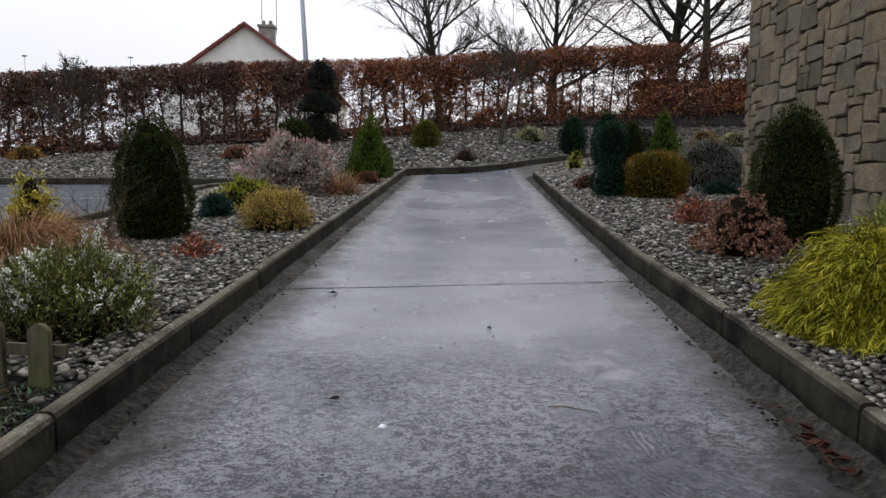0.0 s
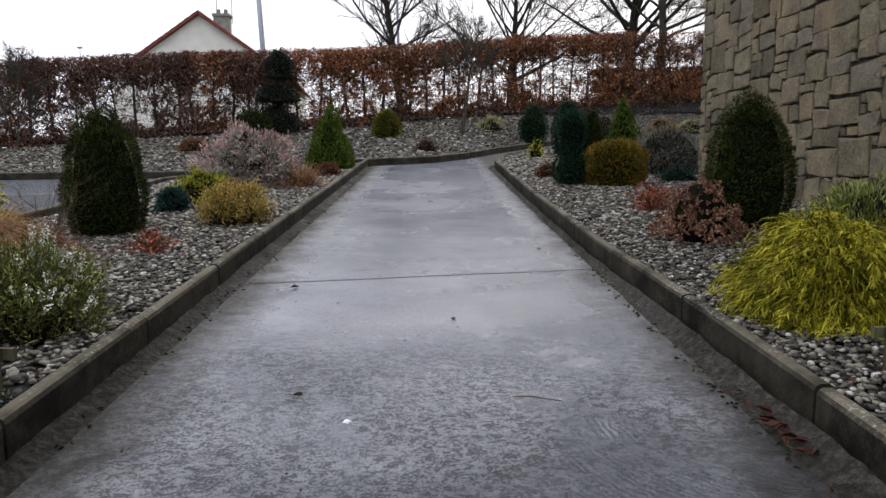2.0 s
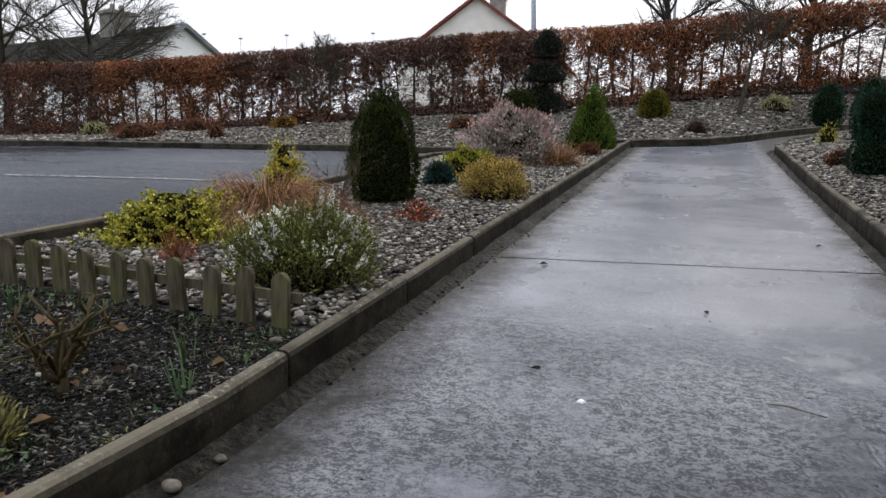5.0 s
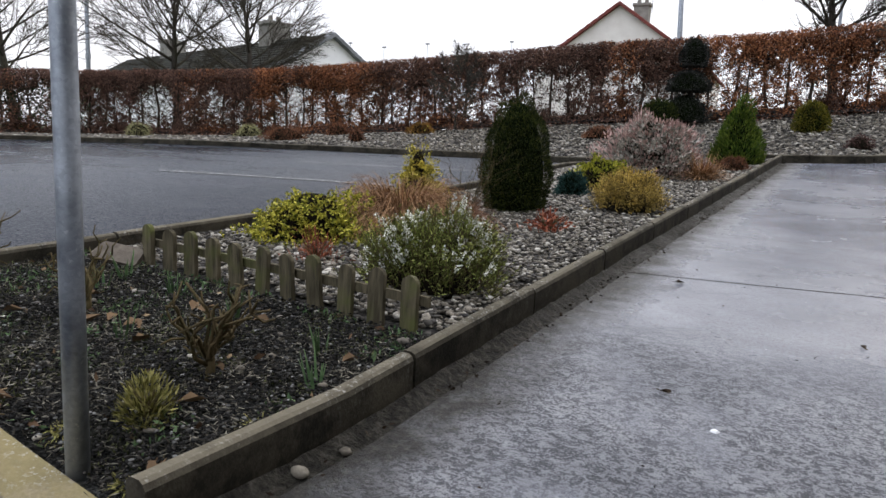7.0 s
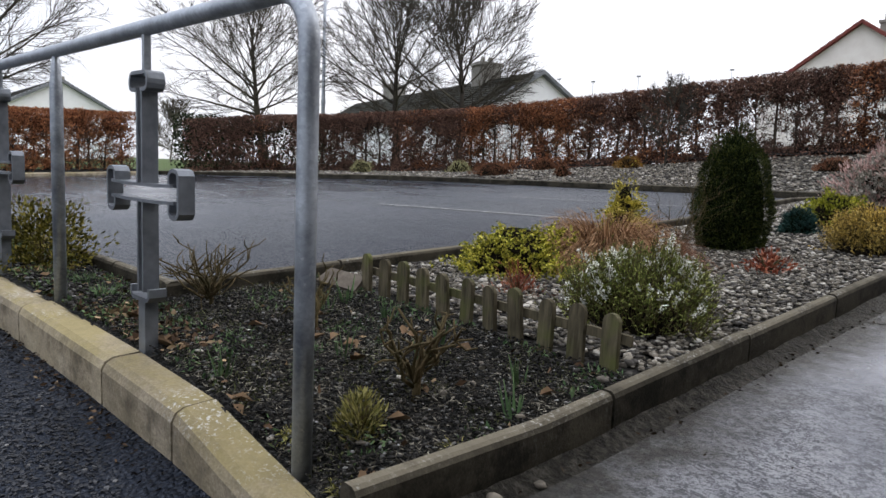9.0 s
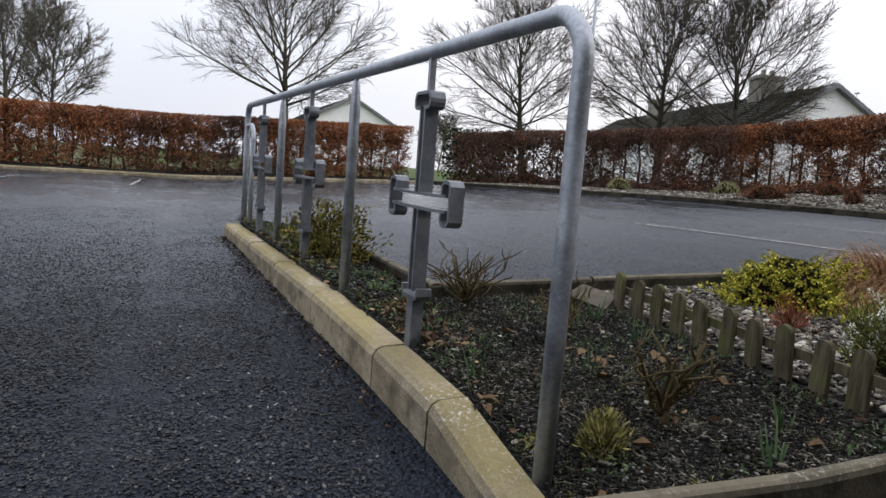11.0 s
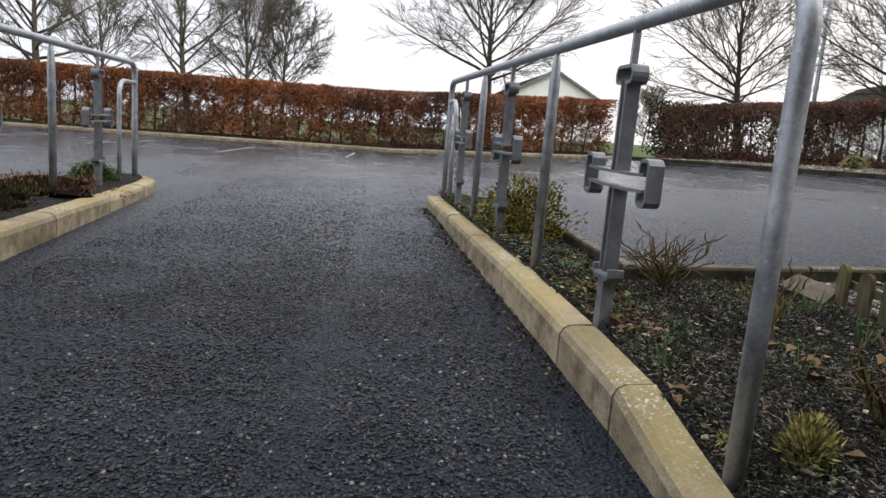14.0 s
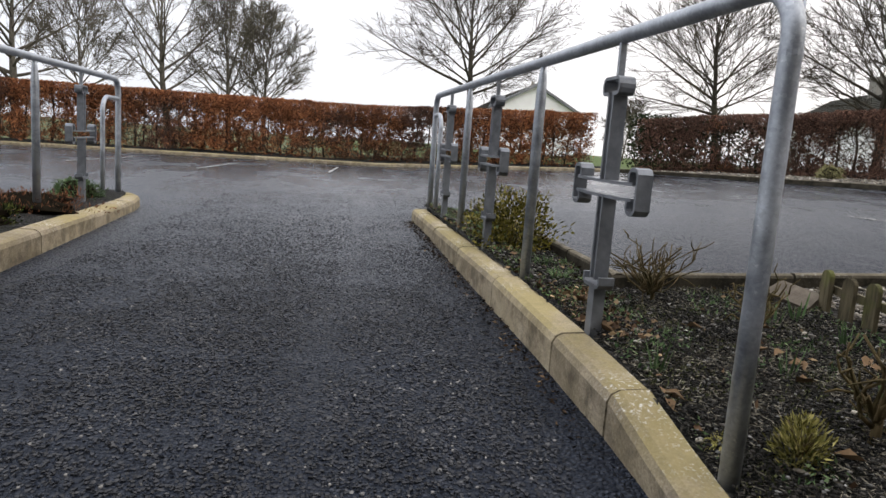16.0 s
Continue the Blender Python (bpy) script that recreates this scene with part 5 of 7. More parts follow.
# ---- poles beyond the hedge ----
def pole(name, az, d, z0, z1, r, lean, label, arm=0.0):
    x, y, _ = polar(az, d)
    t = thing(name, (x, y, z0), label, "pole")
    top = np.array([lean, 0, z1 - z0])
    part("shaft", Geo().tube([(0, 0, 0), top * 0.4, top], [r * 1.15, r, r * 0.75], 10), GALV, t, "", True)
    part("collar", Geo().tube([top * 0.35, top * 0.37], [r * 1.3, r * 1.3], 10), GALV, t)
    if arm:
        part("head", Geo().box(top + np.array([0, 0, 0.05]), (arm, 0.12, 0.12)), DARKMETAL, t)


pole("street_lamp", 103.1, 21, 1.4, 8.5, 0.075, -0.35, "grey steel lamp post standing behind the hedge")
pole("utility_pole", 92.6, 20.5, 1.6, 8.0, 0.04, -0.10, "thin grey steel pole behind the hedge")
pole("street_lamp", 148.5, 27, 0.4, 8.0, 0.07, -0.05, "grey steel lamp post standing behind the hedge")
for az, el in [(129.4, 7.5), (126.7, 7.35), (123.2, 7.8), (120.2, 7.9), (116.4, 8.25)]:
    pole("floodlight_mast", az, 70, -1, 0.73 + 70 * math.tan(radians(el)) + 0.15, 0.035, 0, "distant thin floodlight mast on the skyline", 0.4)


# ---- railings ----
def arc(c, a, b, r, k0, k1, n=8):
    return [np.array(c) + r * (math.cos(k) * np.array(a) + math.sin(k) * np.array(b)) for k in np.linspace(k0, k1, n)]


def railing(xs, line, foot, top, near_bend, crosses, loop_x, label, flip):
    """A galvanised tube rail on posts, bent down at its ends, with crosses of flat bar hung between the posts."""
    t = thing("handrail", (0, 0, 0), label, "railing", "galvanised handrails of the ramp")
    R = 0.0245
    x0, x1 = xs[0], xs[-1]
    P = lambda x, z: np.array([x, line(x), z])
    u = np.array([x1 - x0, line(x1) - line(x0), 0.0])
    u /= np.linalg.norm(u)
    up = np.array([0, 0, 1.0])
    zt = top(x0)
    a, b = P(x0, foot(x0) - 0.08), P(x1, foot(x1) - 0.08)
    rb = 0.12
    zt1 = top(x1)
    pts = [a, P(x0, zt - 0.5), P(x0, zt - rb - 0.05)] + arc(P(x0, zt - rb) + u * rb, -u, up, rb, 0, math.pi / 2) 
    end = arc(P(x1, zt1 - rb) - u * rb, up, u, rb, 0, math.pi / 2)
    mid = [pts[-1] + (end[0] - pts[-1]) * f for f in np.linspace(0.05, 0.95, 10)]
    rail = part("top_rail", Geo().tube(pts + mid + end + [P(x1, zt1 - rb - 0.05), P(x1, zt1 - 0.5), b], R, 14), GALV, t, "galvanised tube with bent ends", True)
    for e in (P(x0, zt - rb - 0.03), P(x1, zt1 - rb - 0.03)):
        part("weld_ring", Geo().tube([e - up * 0.006, e + up * 0.006], R * 1.05, 14), GALV, rail)
    for x in xs[1:-1]:
        z = top(x) - 0.01
        q = P(x, 0)
        # the post's head is flattened where it meets the rail
        part("post", Geo().tube([q + up * (foot(x) - 0.08), q + up * (z - 0.14), q + up * (z - 0.05), q + up * z], [R, R, R * 0.75, R * 0.4], 12), GALV, t, "", True)
    lp = P(loop_x, 0)
    away = P(x1, 0) - lp
    span = np.linalg.norm(away)
    zl = top(x1) - 0.17
    r = min(0.13, span * 0.5)
    pts = [lp + up * (foot(loop_x) - 0.08), lp + up * (zl - 0.4)] + arc(lp + up * (zl - r) + away / span * r, -away / span, up, r, 0, math.pi / 2) + [P(x1, zl)]
    part("end_loop", Geo().tube(pts, 0.019, 12), GALV, t, "", True)
    for cx in crosses:
        z0 = foot(cx)
        at = P(cx, 0)
        S, G = lambda z: z0 + z, 0.05
        c = part("cross", Geo().ribbon([(-0.018, S(0.19)), (-0.018, S(0.485))], 0.011, G, at, u), BAR, t, "cross of dull grey flat steel bar")
        for p, q0, q1 in ((0.018, 0.19, 0.485), (-0.018, 0.535, 0.822), (0.018, 0.535, 0.822)):
            part("upright_bar", Geo().ribbon([(p, S(q0)), (p, S(q1))], 0.011, G, at, u), BAR, c)
        part("rod", Geo().ribbon([(0, S(0.865)), (0, top(cx) - 0.02)], 0.016, 0.022, at, u), GALV, c)
        part("leg", Geo().ribbon([(0.0, S(-0.1)), (0.0, S(0.16))], 0.05, 0.042, at, u), BAR, c)
        for z in (0.485, 0.535):
            part("arm_bar", Geo().ribbon([(-0.235, S(z)), (-0.12, S(z - 0.004)), (0.12, S(z - 0.004)), (0.235, S(z))], 0.010, 0.048, at, u), BAR, c)
        for s in (-1, 1):
            a = [(s * 0.205, 0.488), (s * 0.205, 0.455), (s * 0.215, 0.444), (s * 0.235, 0.440), (s * 0.255, 0.444), (s * 0.265, 0.455), (s * 0.265, 0.51), (s * 0.265, 0.565), (s * 0.255, 0.576), (s * 0.235, 0.580), (s * 0.215, 0.576), (s * 0.205, 0.565), (s * 0.205, 0.532)]
            part("arm_end", Geo().ribbon([(p, S(q)) for p, q in a], 0.012, G, at, u), BAR, c)
        cap = [(-0.016, 0.822), (-0.050, 0.822), (-0.060, 0.828), (-0.064, 0.840), (-0.064, 0.852), (-0.058, 0.868), (-0.046, 0.873), (0.046, 0.873), (0.058, 0.868), (0.064, 0.852), (0.064, 0.840), (0.060, 0.828), (0.050, 0.822), (0.016, 0.822)]
        part("cap", Geo().ribbon([(p, S(q)) for p, q in cap], 0.011, G + 0.006, at, u), BAR, c)
        clip = [(-0.066, 0.205), (-0.066, 0.18), (-0.055, 0.168), (0.055, 0.168), (0.066, 0.18), (0.066, 0.205)]
        part("clip", Geo().ribbon([(p, S(q)) for p, q in clip], 0.013, G + 0.006, at, u), BAR, c)
    return t


railing([-1.24, -2.963, -4.572, -6.03], rail_y, rail_foot, lambda x: 1.125 - 0.0055 * (x + 1.24), 0, [-2.105, -3.78, -5.26], -5.70, "galvanised tube handrail with steel crosses in the planting strip", 0)
railing([-2.6, -4.58, -6.35], lambda x: -2.07 + 0.0678 * (x + 4.58), lambda x: 0.10, lambda x: 1.095, 0, [-3.6, -5.42], -5.92, "galvanised tube handrail with steel crosses beyond the ramp", 0)
def south_y(x):
    return float(np.interp(x, [-6.5, -6.3, -5.9, -5, -3.7, -1], [-2.10, -1.98, -1.89, -1.80, -1.71, -1.52])) - 0.115


cols = np.linspace(-6.48, -1.2, 70)
gx = np.repeat(cols[:, None], 10, 1)
gy = np.array([np.linspace(south_y(x), south_y(x) - 0.62, 10) for x in cols])
structure("soil_strip_south", grid(gx, gy, lambda x, y: 0.085 + rough_at(x, y, 0.15, 0.02)), SOIL, "mossy soil of the planting strip beyond the ramp", "soil", True)
kerb_line("edging_strip_south", "mossy concrete edging behind the far planting strip", [(x, south_y(x) - 0.60) for x in np.linspace(-6.55, -1.2, 12)], lambda x, y: z_park(x, y) - 0.01, EDGE, EDGING, [0.915], "edging_stone")


# ---- picket fence ----
def picket(h, seed):
    rng = random.Random(seed)
    w = 0.031
    prof = [(-w, -0.05), (w, -0.05), (w, h - 0.03)] + [(w * math.cos(a), h - 0.03 + 0.03 * math.sin(a)) for a in np.linspace(0.25, math.pi - 0.25, 7)] + [(-w, h - 0.03)]
    k = len(prof)
    d = 0.010
    v = [(x * 0.97, -d, z) for x, z in prof] + [(x, -d * 0.8, z) for x, z in prof] + [(x, d * 0.8, z) for x, z in prof] + [(x * 0.97, d, z) for x, z in prof]
    f = [tuple(range(k)), tuple(range(3 * k, 4 * k))[::-1]] + [(r * k + i, r * k + k + i, r * k + k + (i + 1) % k, r * k + (i + 1) % k) for r in range(3) for i in range(k)]
    return Geo().add(v, f)


fence = thing("picket_fence", (0, 0, 0), "low weathered wooden picket fence between soil and pebbles", "fence")
rng = random.Random(12)
for i in range(11):
    x = -2.41 + i * 0.1325
    y = 2.03
    p = part("picket", picket(0.195 + rng.uniform(-0.008, 0.008), i), TIMBER, fence)
    p.location = (x, y, land(x, y) - 0.01)
    p.rotation_euler = (radians(rng.uniform(-4, 4)), radians(rng.uniform(-2.5, 2.5)), radians(rng.uniform(-6, 6)))
zr = lambda x: land(x, 2.03) + 0.105
part("rail", Geo().add([(x, 2.043 + dy, zr(x) + dz) for x in (-2.48, -1.02) for dy, dz in ((0, -0.016), (0.016, -0.016), (0.016, 0.016), (0, 0.016))], [(0, 1, 2, 3), (7, 6, 5, 4), (0, 4, 5, 1), (1, 5, 6, 2), (2, 6, 7, 3), (3, 7, 4, 0)]), TIMBER, fence, "pale thin timber rail")
marker = thing("picket_marker", (1.42, 2.13, land(1.42, 2.13)), "short round-topped weathered timber picket in the pebbles", "fence")
p = part("picket", picket(0.19, 40), TIMBER, marker)
part("rail", Geo().box((0.035, 0.02, 0.115), (0.19, 0.016, 0.03)), TIMBER, marker)
plank = thing("plank", (-2.54, 1.985, land(-2.54, 1.985) + 0.035), "loose grey broken plank leaning on the soil", "plank")
p = part("board", Geo().add([(-0.125, -0.05, 0), (0.125, -0.052, 0), (0.10, 0.05, 0), (-0.12, 0.048, 0), (-0.125, -0.05, 0.02), (0.125, -0.052, 0.022), (0.10, 0.05, 0.02), (-0.12, 0.048, 0.021)], [(3, 2, 1, 0), (4, 5, 6, 7), (0, 1, 5, 4), (1, 2, 6, 5), (2, 3, 7, 6), (3, 0, 4, 7)]), wall_mat("grey_plank", (0.07, 0.058, 0.045), (0.17, 0.145, 0.115), 14), plank)
p.rotation_euler = (radians(32), radians(5), radians(13))

# ---- planting ----
L = leaf_mat
YEW = L("yew_needle", (0.006, 0.010, 0.003), (0.018, 0.027, 0.006), (0.068, 0.074, 0.016), 0.5, 5)
# conifer cores: the shade behind the needles, painted as near-black colour
YEWSHADE = wall_mat("yew_inner_shade", (0.003, 0.005, 0.002), (0.008, 0.011, 0.005), 20, 0.0)
THUJA = L("golden_thuja_spray", (0.02, 0.04, 0.008), (0.055, 0.09, 0.014), (0.13, 0.16, 0.025), 0.5, 6)
BLUEGREEN = L("blue_green_needle", (0.005, 0.016, 0.011), (0.012, 0.034, 0.021), (0.028, 0.062, 0.036), 0.5, 5)
TEAL = L("teal_juniper_needle", (0.008, 0.022, 0.020), (0.02, 0.05, 0.044), (0.04, 0.085, 0.075), 0.5, 6)
# shrub cores: shade among the twigs is put into this dark colour
SHADEIN = wall_mat("twiggy_inner_shade", (0.006, 0.005, 0.004), (0.018, 0.015, 0.010), 20, 0.0)
GOLDHEATH = L("golden_heath_tip", (0.20, 0.135, 0.025), (0.50, 0.345, 0.075), (0.74, 0.56, 0.18), 0.6, 7)
BOXYEL = L("golden_box_leaf", (0.06, 0.075, 0.010), (0.19, 0.20, 0.02), (0.40, 0.38, 0.05), 0.4, 7)
EUON = L("variegated_leaf", (0.035, 0.055, 0.008), (0.27, 0.255, 0.03), (0.56, 0.50, 0.09), 0.35, 8)
HEATHG = L("green_heath", (0.03, 0.045, 0.010), (0.13, 0.155, 0.035), (0.34, 0.36, 0.11), 0.6, 7)
WHITEFL = L("white_heather_flower", (0.46, 0.46, 0.40), (0.62, 0.62, 0.55), (0.78, 0.78, 0.72), 0.6, 9)
PIERIS = L("greyish_leaf", (0.07, 0.07, 0.055), (0.22, 0.205, 0.17), (0.44, 0.40, 0.345), 0.5, 7)
PINKTIP = L("pink_bud", (0.20, 0.12, 0.105), (0.34, 0.22, 0.19), (0.50, 0.36, 0.32), 0.6, 7)
NANDINA = L("red_nandina_leaf", (0.09, 0.024, 0.014), (0.22, 0.062, 0.034), (0.38, 0.15, 0.085), 0.45, 8)
SEDUM = L("faded_brown_pink_leaf", (0.06, 0.029, 0.018), (0.18, 0.092, 0.056), (0.36, 0.21, 0.14), 0.65, 7)
THREAD = L("yellow_thread_cypress", (0.025, 0.028, 0.003), (0.17, 0.155, 0.009), (0.46, 0.40, 0.035), 0.5, 9)
SEDGE = L("brown_sedge_blade", (0.06, 0.030, 0.015), (0.22, 0.118, 0.056), (0.46, 0.29, 0.16), 0.6, 5)
GOLDDOME = L("golden_dome_tip", (0.03, 0.04, 0.006), (0.09, 0.085, 0.012), (0.17, 0.13, 0.02), 0.55, 4)
ORANGETIP = L("orange_winter_tip", (0.10, 0.05, 0.008), (0.20, 0.105, 0.014), (0.30, 0.17, 0.025), 0.55, 5)
GREYTWIG = L("grey_twig", (0.05, 0.052, 0.044), (0.12, 0.12, 0.10), (0.24, 0.235, 0.20), 0.7, 6)
CLOUD = L("dark_cloud_leaf", (0.010, 0.011, 0.010), (0.024, 0.025, 0.022), (0.05, 0.05, 0.045), 0.5, 4)
RUSSET = L("russet_mound_leaf", (0.06, 0.025, 0.015), (0.13, 0.055, 0.03), (0.22, 0.11, 0.06), 0.65, 5)
ORANGEM = L("orange_mound_leaf", (0.09, 0.045, 0.01), (0.19, 0.10, 0.02), (0.30, 0.17, 0.05), 0.65, 5)
PALE = L("pale_tuft_leaf", (0.12, 0.12, 0.05), (0.26, 0.25, 0.12), (0.42, 0.40, 0.22), 0.6, 5)
TUFTY = L("yellow_tuft_blade", (0.06, 0.06, 0.014), (0.20, 0.185, 0.055), (0.42, 0.38, 0.15), 0.6, 6)
MOSS = L("dull_moss", (0.012, 0.014, 0.006), (0.045, 0.052, 0.02), (0.13, 0.14, 0.06), 0.7, 6)
SHOOT = L("bulb_shoot", (0.035, 0.07, 0.03), (0.075, 0.125, 0.055), (0.15, 0.21, 0.10), 0.4, 4)
STALK = L("dry_stalk", (0.012, 0.011, 0.009), (0.06, 0.054, 0.042), (0.26, 0.24, 0.19), 0.7, 5)
LITTER = L("dead_leaf", (0.030, 0.018, 0.011), (0.10, 0.062, 0.036), (0.30, 0.22, 0.13), 0.7, 5)

RUSSETLEAF = L("russet_dead_leaf", (0.022, 0.009, 0.007), (0.05, 0.019, 0.013), (0.10, 0.042, 0.03), 0.6, 5)
DARKLEAF = L("dark_wet_leaf", (0.008, 0.006, 0.005), (0.022, 0.015, 0.010), (0.06, 0.04, 0.022), 0.6, 5)


def on_land(x, y):
    return (x, y, land(x, y))


NEEDLE = (0.028, 0.0046)
# the bed between path and car park
shrub("yew", on_land(-1.97, 4.62), 0.51, 0.81, "egg", 19000, NEEDLE, YEW, YEWSHADE, "upright dark green clipped yew in the pebbles", "conifer", jag=0.05, wild=0.8, depth=0.14)
shrub("juniper", on_land(-1.98, 5.75), 0.26, 0.22, "mound", 2500, (0.03, 0.008), TEAL, YEWSHADE, "low blue-green juniper beside the yew", "conifer", jag=0.2)
shrub("pieris", on_land(-1.86, 7.75), 1.04, 0.66, "mound", 9600, (0.055, 0.017), PIERIS, SHADEIN, "broad grey-leaved shrub with faded pink tips", jag=0.20, whorl=12, solid=0.7, up=0.7, tips=(PINKTIP, 3200, (0.05, 0.013), "faded pink flower tips"))
shrub("golden_box", on_land(-1.93, 6.35), 0.50, 0.30, "mound", 4200, (0.024, 0.014), BOXYEL, SHADEIN, "low yellow-green variegated shrub in the pebbles", jag=0.22)
heather("golden_heath", on_land(-1.26, 4.98), 0.52, 0.31, 2200, GOLDHEATH, SHADEIN, "rounded golden yellow heath beside the path", None, 8, 0.09)
shrub("golden_thuja", on_land(-1.32, 9.85), 0.70, 0.86, "cone", 7000, (0.05, 0.014), THUJA, YEWSHADE, "conical yellow-green thuja near the end of the bed", "conifer", jag=0.12, up=1.2, wild=0.45)
grass_clump("sedge", on_land(-1.27, 7.5), 0.40, 0.30, 900, SEDGE, "rusty brown sedge tuft in the pebbles", 0.8, 0.007)
shrub("low_heather", on_land(-1.21, 8.9), 0.34, 0.17, "mound", 2200, (0.03, 0.006), RUSSET, SHADEIN, "low russet heather mound", "heather", jag=0.2, up=0.9)
shrub("nandina", on_land(-1.41, 3.92), 0.22, 0.13, "mound", 420, (0.030, 0.012), NANDINA, SHADEIN, "small red-leaved nandina in the pebbles", jag=0.4, depth=0.9, wild=0.9, solid=0)
heather("white_heather", on_land(-1.325, 2.55), 0.64, 0.31, 3000, HEATHG, SHADEIN, "bushy green heather with white flower spikes", WHITEFL, 5, 0.09)
grass_clump("brown_grass", on_land(-2.16, 3.52), 0.60, 0.58, 8000, SEDGE, "mound of arching dry brown sedge", 0.9, 0.0045, 1.02, 0.25, 0.42)
grass_clump("brown_grass", on_land(-1.90, 3.62), 0.42, 0.36, 3000, L("red_brown_sedge_blade", (0.05, 0.024, 0.014), (0.14, 0.066, 0.038), (0.27, 0.15, 0.09), 0.6, 5), "smaller mound of red-brown arching sedge", 0.85, 0.0045, 1.0, 0.24, 0.36)
shrub("golden_box", on_land(-2.38, 4.0), 0.30, 0.47, "egg", 5200, (0.018, 0.011), L("gold_leaf", (0.10, 0.095, 0.015), (0.33, 0.28, 0.045), (0.60, 0.51, 0.12), 0.5, 8), SHADEIN, "yellow variegated shrub behind the brown grass", jag=0.3, solid=0.5, depth=0.5)
cane_plant("bare_shrub", on_land(-2.05, 4.1), 0.7, 0.52, 16, CANE, "thin bare twiggy shrub behind the brown grass", 31, 0.0020)
shrub("euonymus", on_land(-2.35, 2.95), 0.56, 0.27, "dome", 9800, (0.017, 0.011), EUON, SHADEIN, "yellow variegated euonymus by the car park edging", jag=0.34, up=0.7, whorl=7, depth=0.45, solid=0.66)
shrub("red_twig_shrub", on_land(-1.95, 2.55), 0.20, 0.13, "mound", 420, (0.045, 0.004), NANDINA, SHADEIN, "small tuft of dark red twigs", jag=0.4, up=1.2, depth=0.9, solid=0)
# roses, tufts and shoots in the soil
shrub("yellow_tuft", on_land(-1.27, 1.21), 0.13, 0.115, "egg", 800, (0.026, 0.0048), TUFTY, SHADEIN, "small bushy yellow-green tuft in the soil", "heath", jag=0.25, up=1.1, wild=0.5, depth=0.8, solid=0)
for x, y, w, h, n in [(-1.02, 1.33, 0.12, 0.05, 70), (-1.66, 1.28, 0.2, 0.045, 120), (-2.12, 1.27, 0.22, 0.05, 140), (-1.78, 1.66, 0.2, 0.04, 110), (-1.12, 1.06, 0.14, 0.035, 80), (-2.4, 1.12, 0.2, 0.05, 120), (-1.4, 1.08, 0.16, 0.035, 90), (-2.62, 1.7, 0.2, 0.05, 110)]:
    grass_clump("weed_tuft", on_land(x, y), w, h, n, TUFTY if n < 100 else SHOOT, "low green weeds in the soil", 0.7, 0.005, 1.35)
cane_plant("rose_bush", on_land(-1.32, 1.43), 0.30, 0.23, 13, CANE, "hard pruned leafless rose bush", 3, 0.0068, 1.15)
cane_plant("rose_bush", on_land(-2.58, 1.36), 0.42, 0.27, 24, CANE, "hard pruned leafless rose bush by the kerb", 5, 0.0048, 1.9)
cane_plant("rose_bush", on_land(-2.04, 1.53), 0.28, 0.19, 9, CANE, "small pruned rose bush", 8, 0.005)
shrub("hebe", on_land(-3.95, 1.02), 0.52, 0.34, "dome", 3400, (0.028, 0.013), L("olive_hebe_leaf", (0.03, 0.03, 0.006), (0.095, 0.088, 0.016), (0.22, 0.18, 0.04), 0.45, 6), SHADEIN, "olive green small shrub in the planting strip", jag=0.28, depth=0.8, solid=0)
grass_clump("weed_tuft", on_land(-2.95, 1.05), 0.22, 0.07, 160, SHOOT, "low green weeds in the planting strip", 0.6, 0.007, 1.2)
grass_clump("weed_tuft", on_land(-3.35, 1.08), 0.26, 0.06, 190, SHOOT, "low green weeds in the planting strip", 0.6, 0.007, 1.2)
grass_clump("weed_tuft", on_land(-4.7, 0.98), 0.36, 0.10, 300, SHOOT, "low green weeds in the planting strip", 0.6, 0.008, 1.2)
grass_clump("weed_tuft", on_land(-5.3, 0.95), 0.3, 0.09, 220, TUFTY, "low yellowish weeds in the planting strip", 0.6, 0.008, 1.2)
for x, y in [(-1.05, 1.55), (-1.62, 1.78), (-1.72, 1.45), (-2.25, 1.72), (-2.32, 1.86), (-1.98, 1.83), (-1.5, 1.62), (-1.18, 1.72), (-1.75, 1.05)]:
    rb = np.random.default_rng(int(abs(x * 991 + y * 77)))
    t = thing("bulb_shoots", on_land(x, y), "young green bulb shoots in the soil", "bulb")
    for k in range(9):
        a, tl = rb.uniform(0, 6.28), rb.uniform(0.05, 0.4)
        base = np.array([[math.cos(a) * 0.02 * rb.uniform(0, 1), math.sin(a) * 0.02, -0.01]])
        lean = np.array([[math.cos(a) * math.sin(tl), math.sin(a) * math.sin(tl), math.cos(tl)]])
        part("leaf", Geo().quads(blades(rb, base, lean, 0.125, 0.013, 0.12, 4)), SHOOT, t)
for x, y, w, h, mat, lab in [(-4.75, -2.22, 0.8, 0.14, "purple", "low dark purple heather in the far planting strip"), (-4.0, -2.2, 0.6, 0.16, "dark", "low dark green shrub in the far planting strip"), (-5.75, -2.3, 0.36, 0.16, "green", "low fresh green shrub in the far planting strip")]:
    shrub("low_heather", (x, y, 0.085), w, h, "mound", 1500, (0.03, 0.008), {"purple": RUSSET, "dark": YEW, "green": SHOOT}[mat], SHADEIN, lab, "shrub", jag=0.3, depth=0.5)
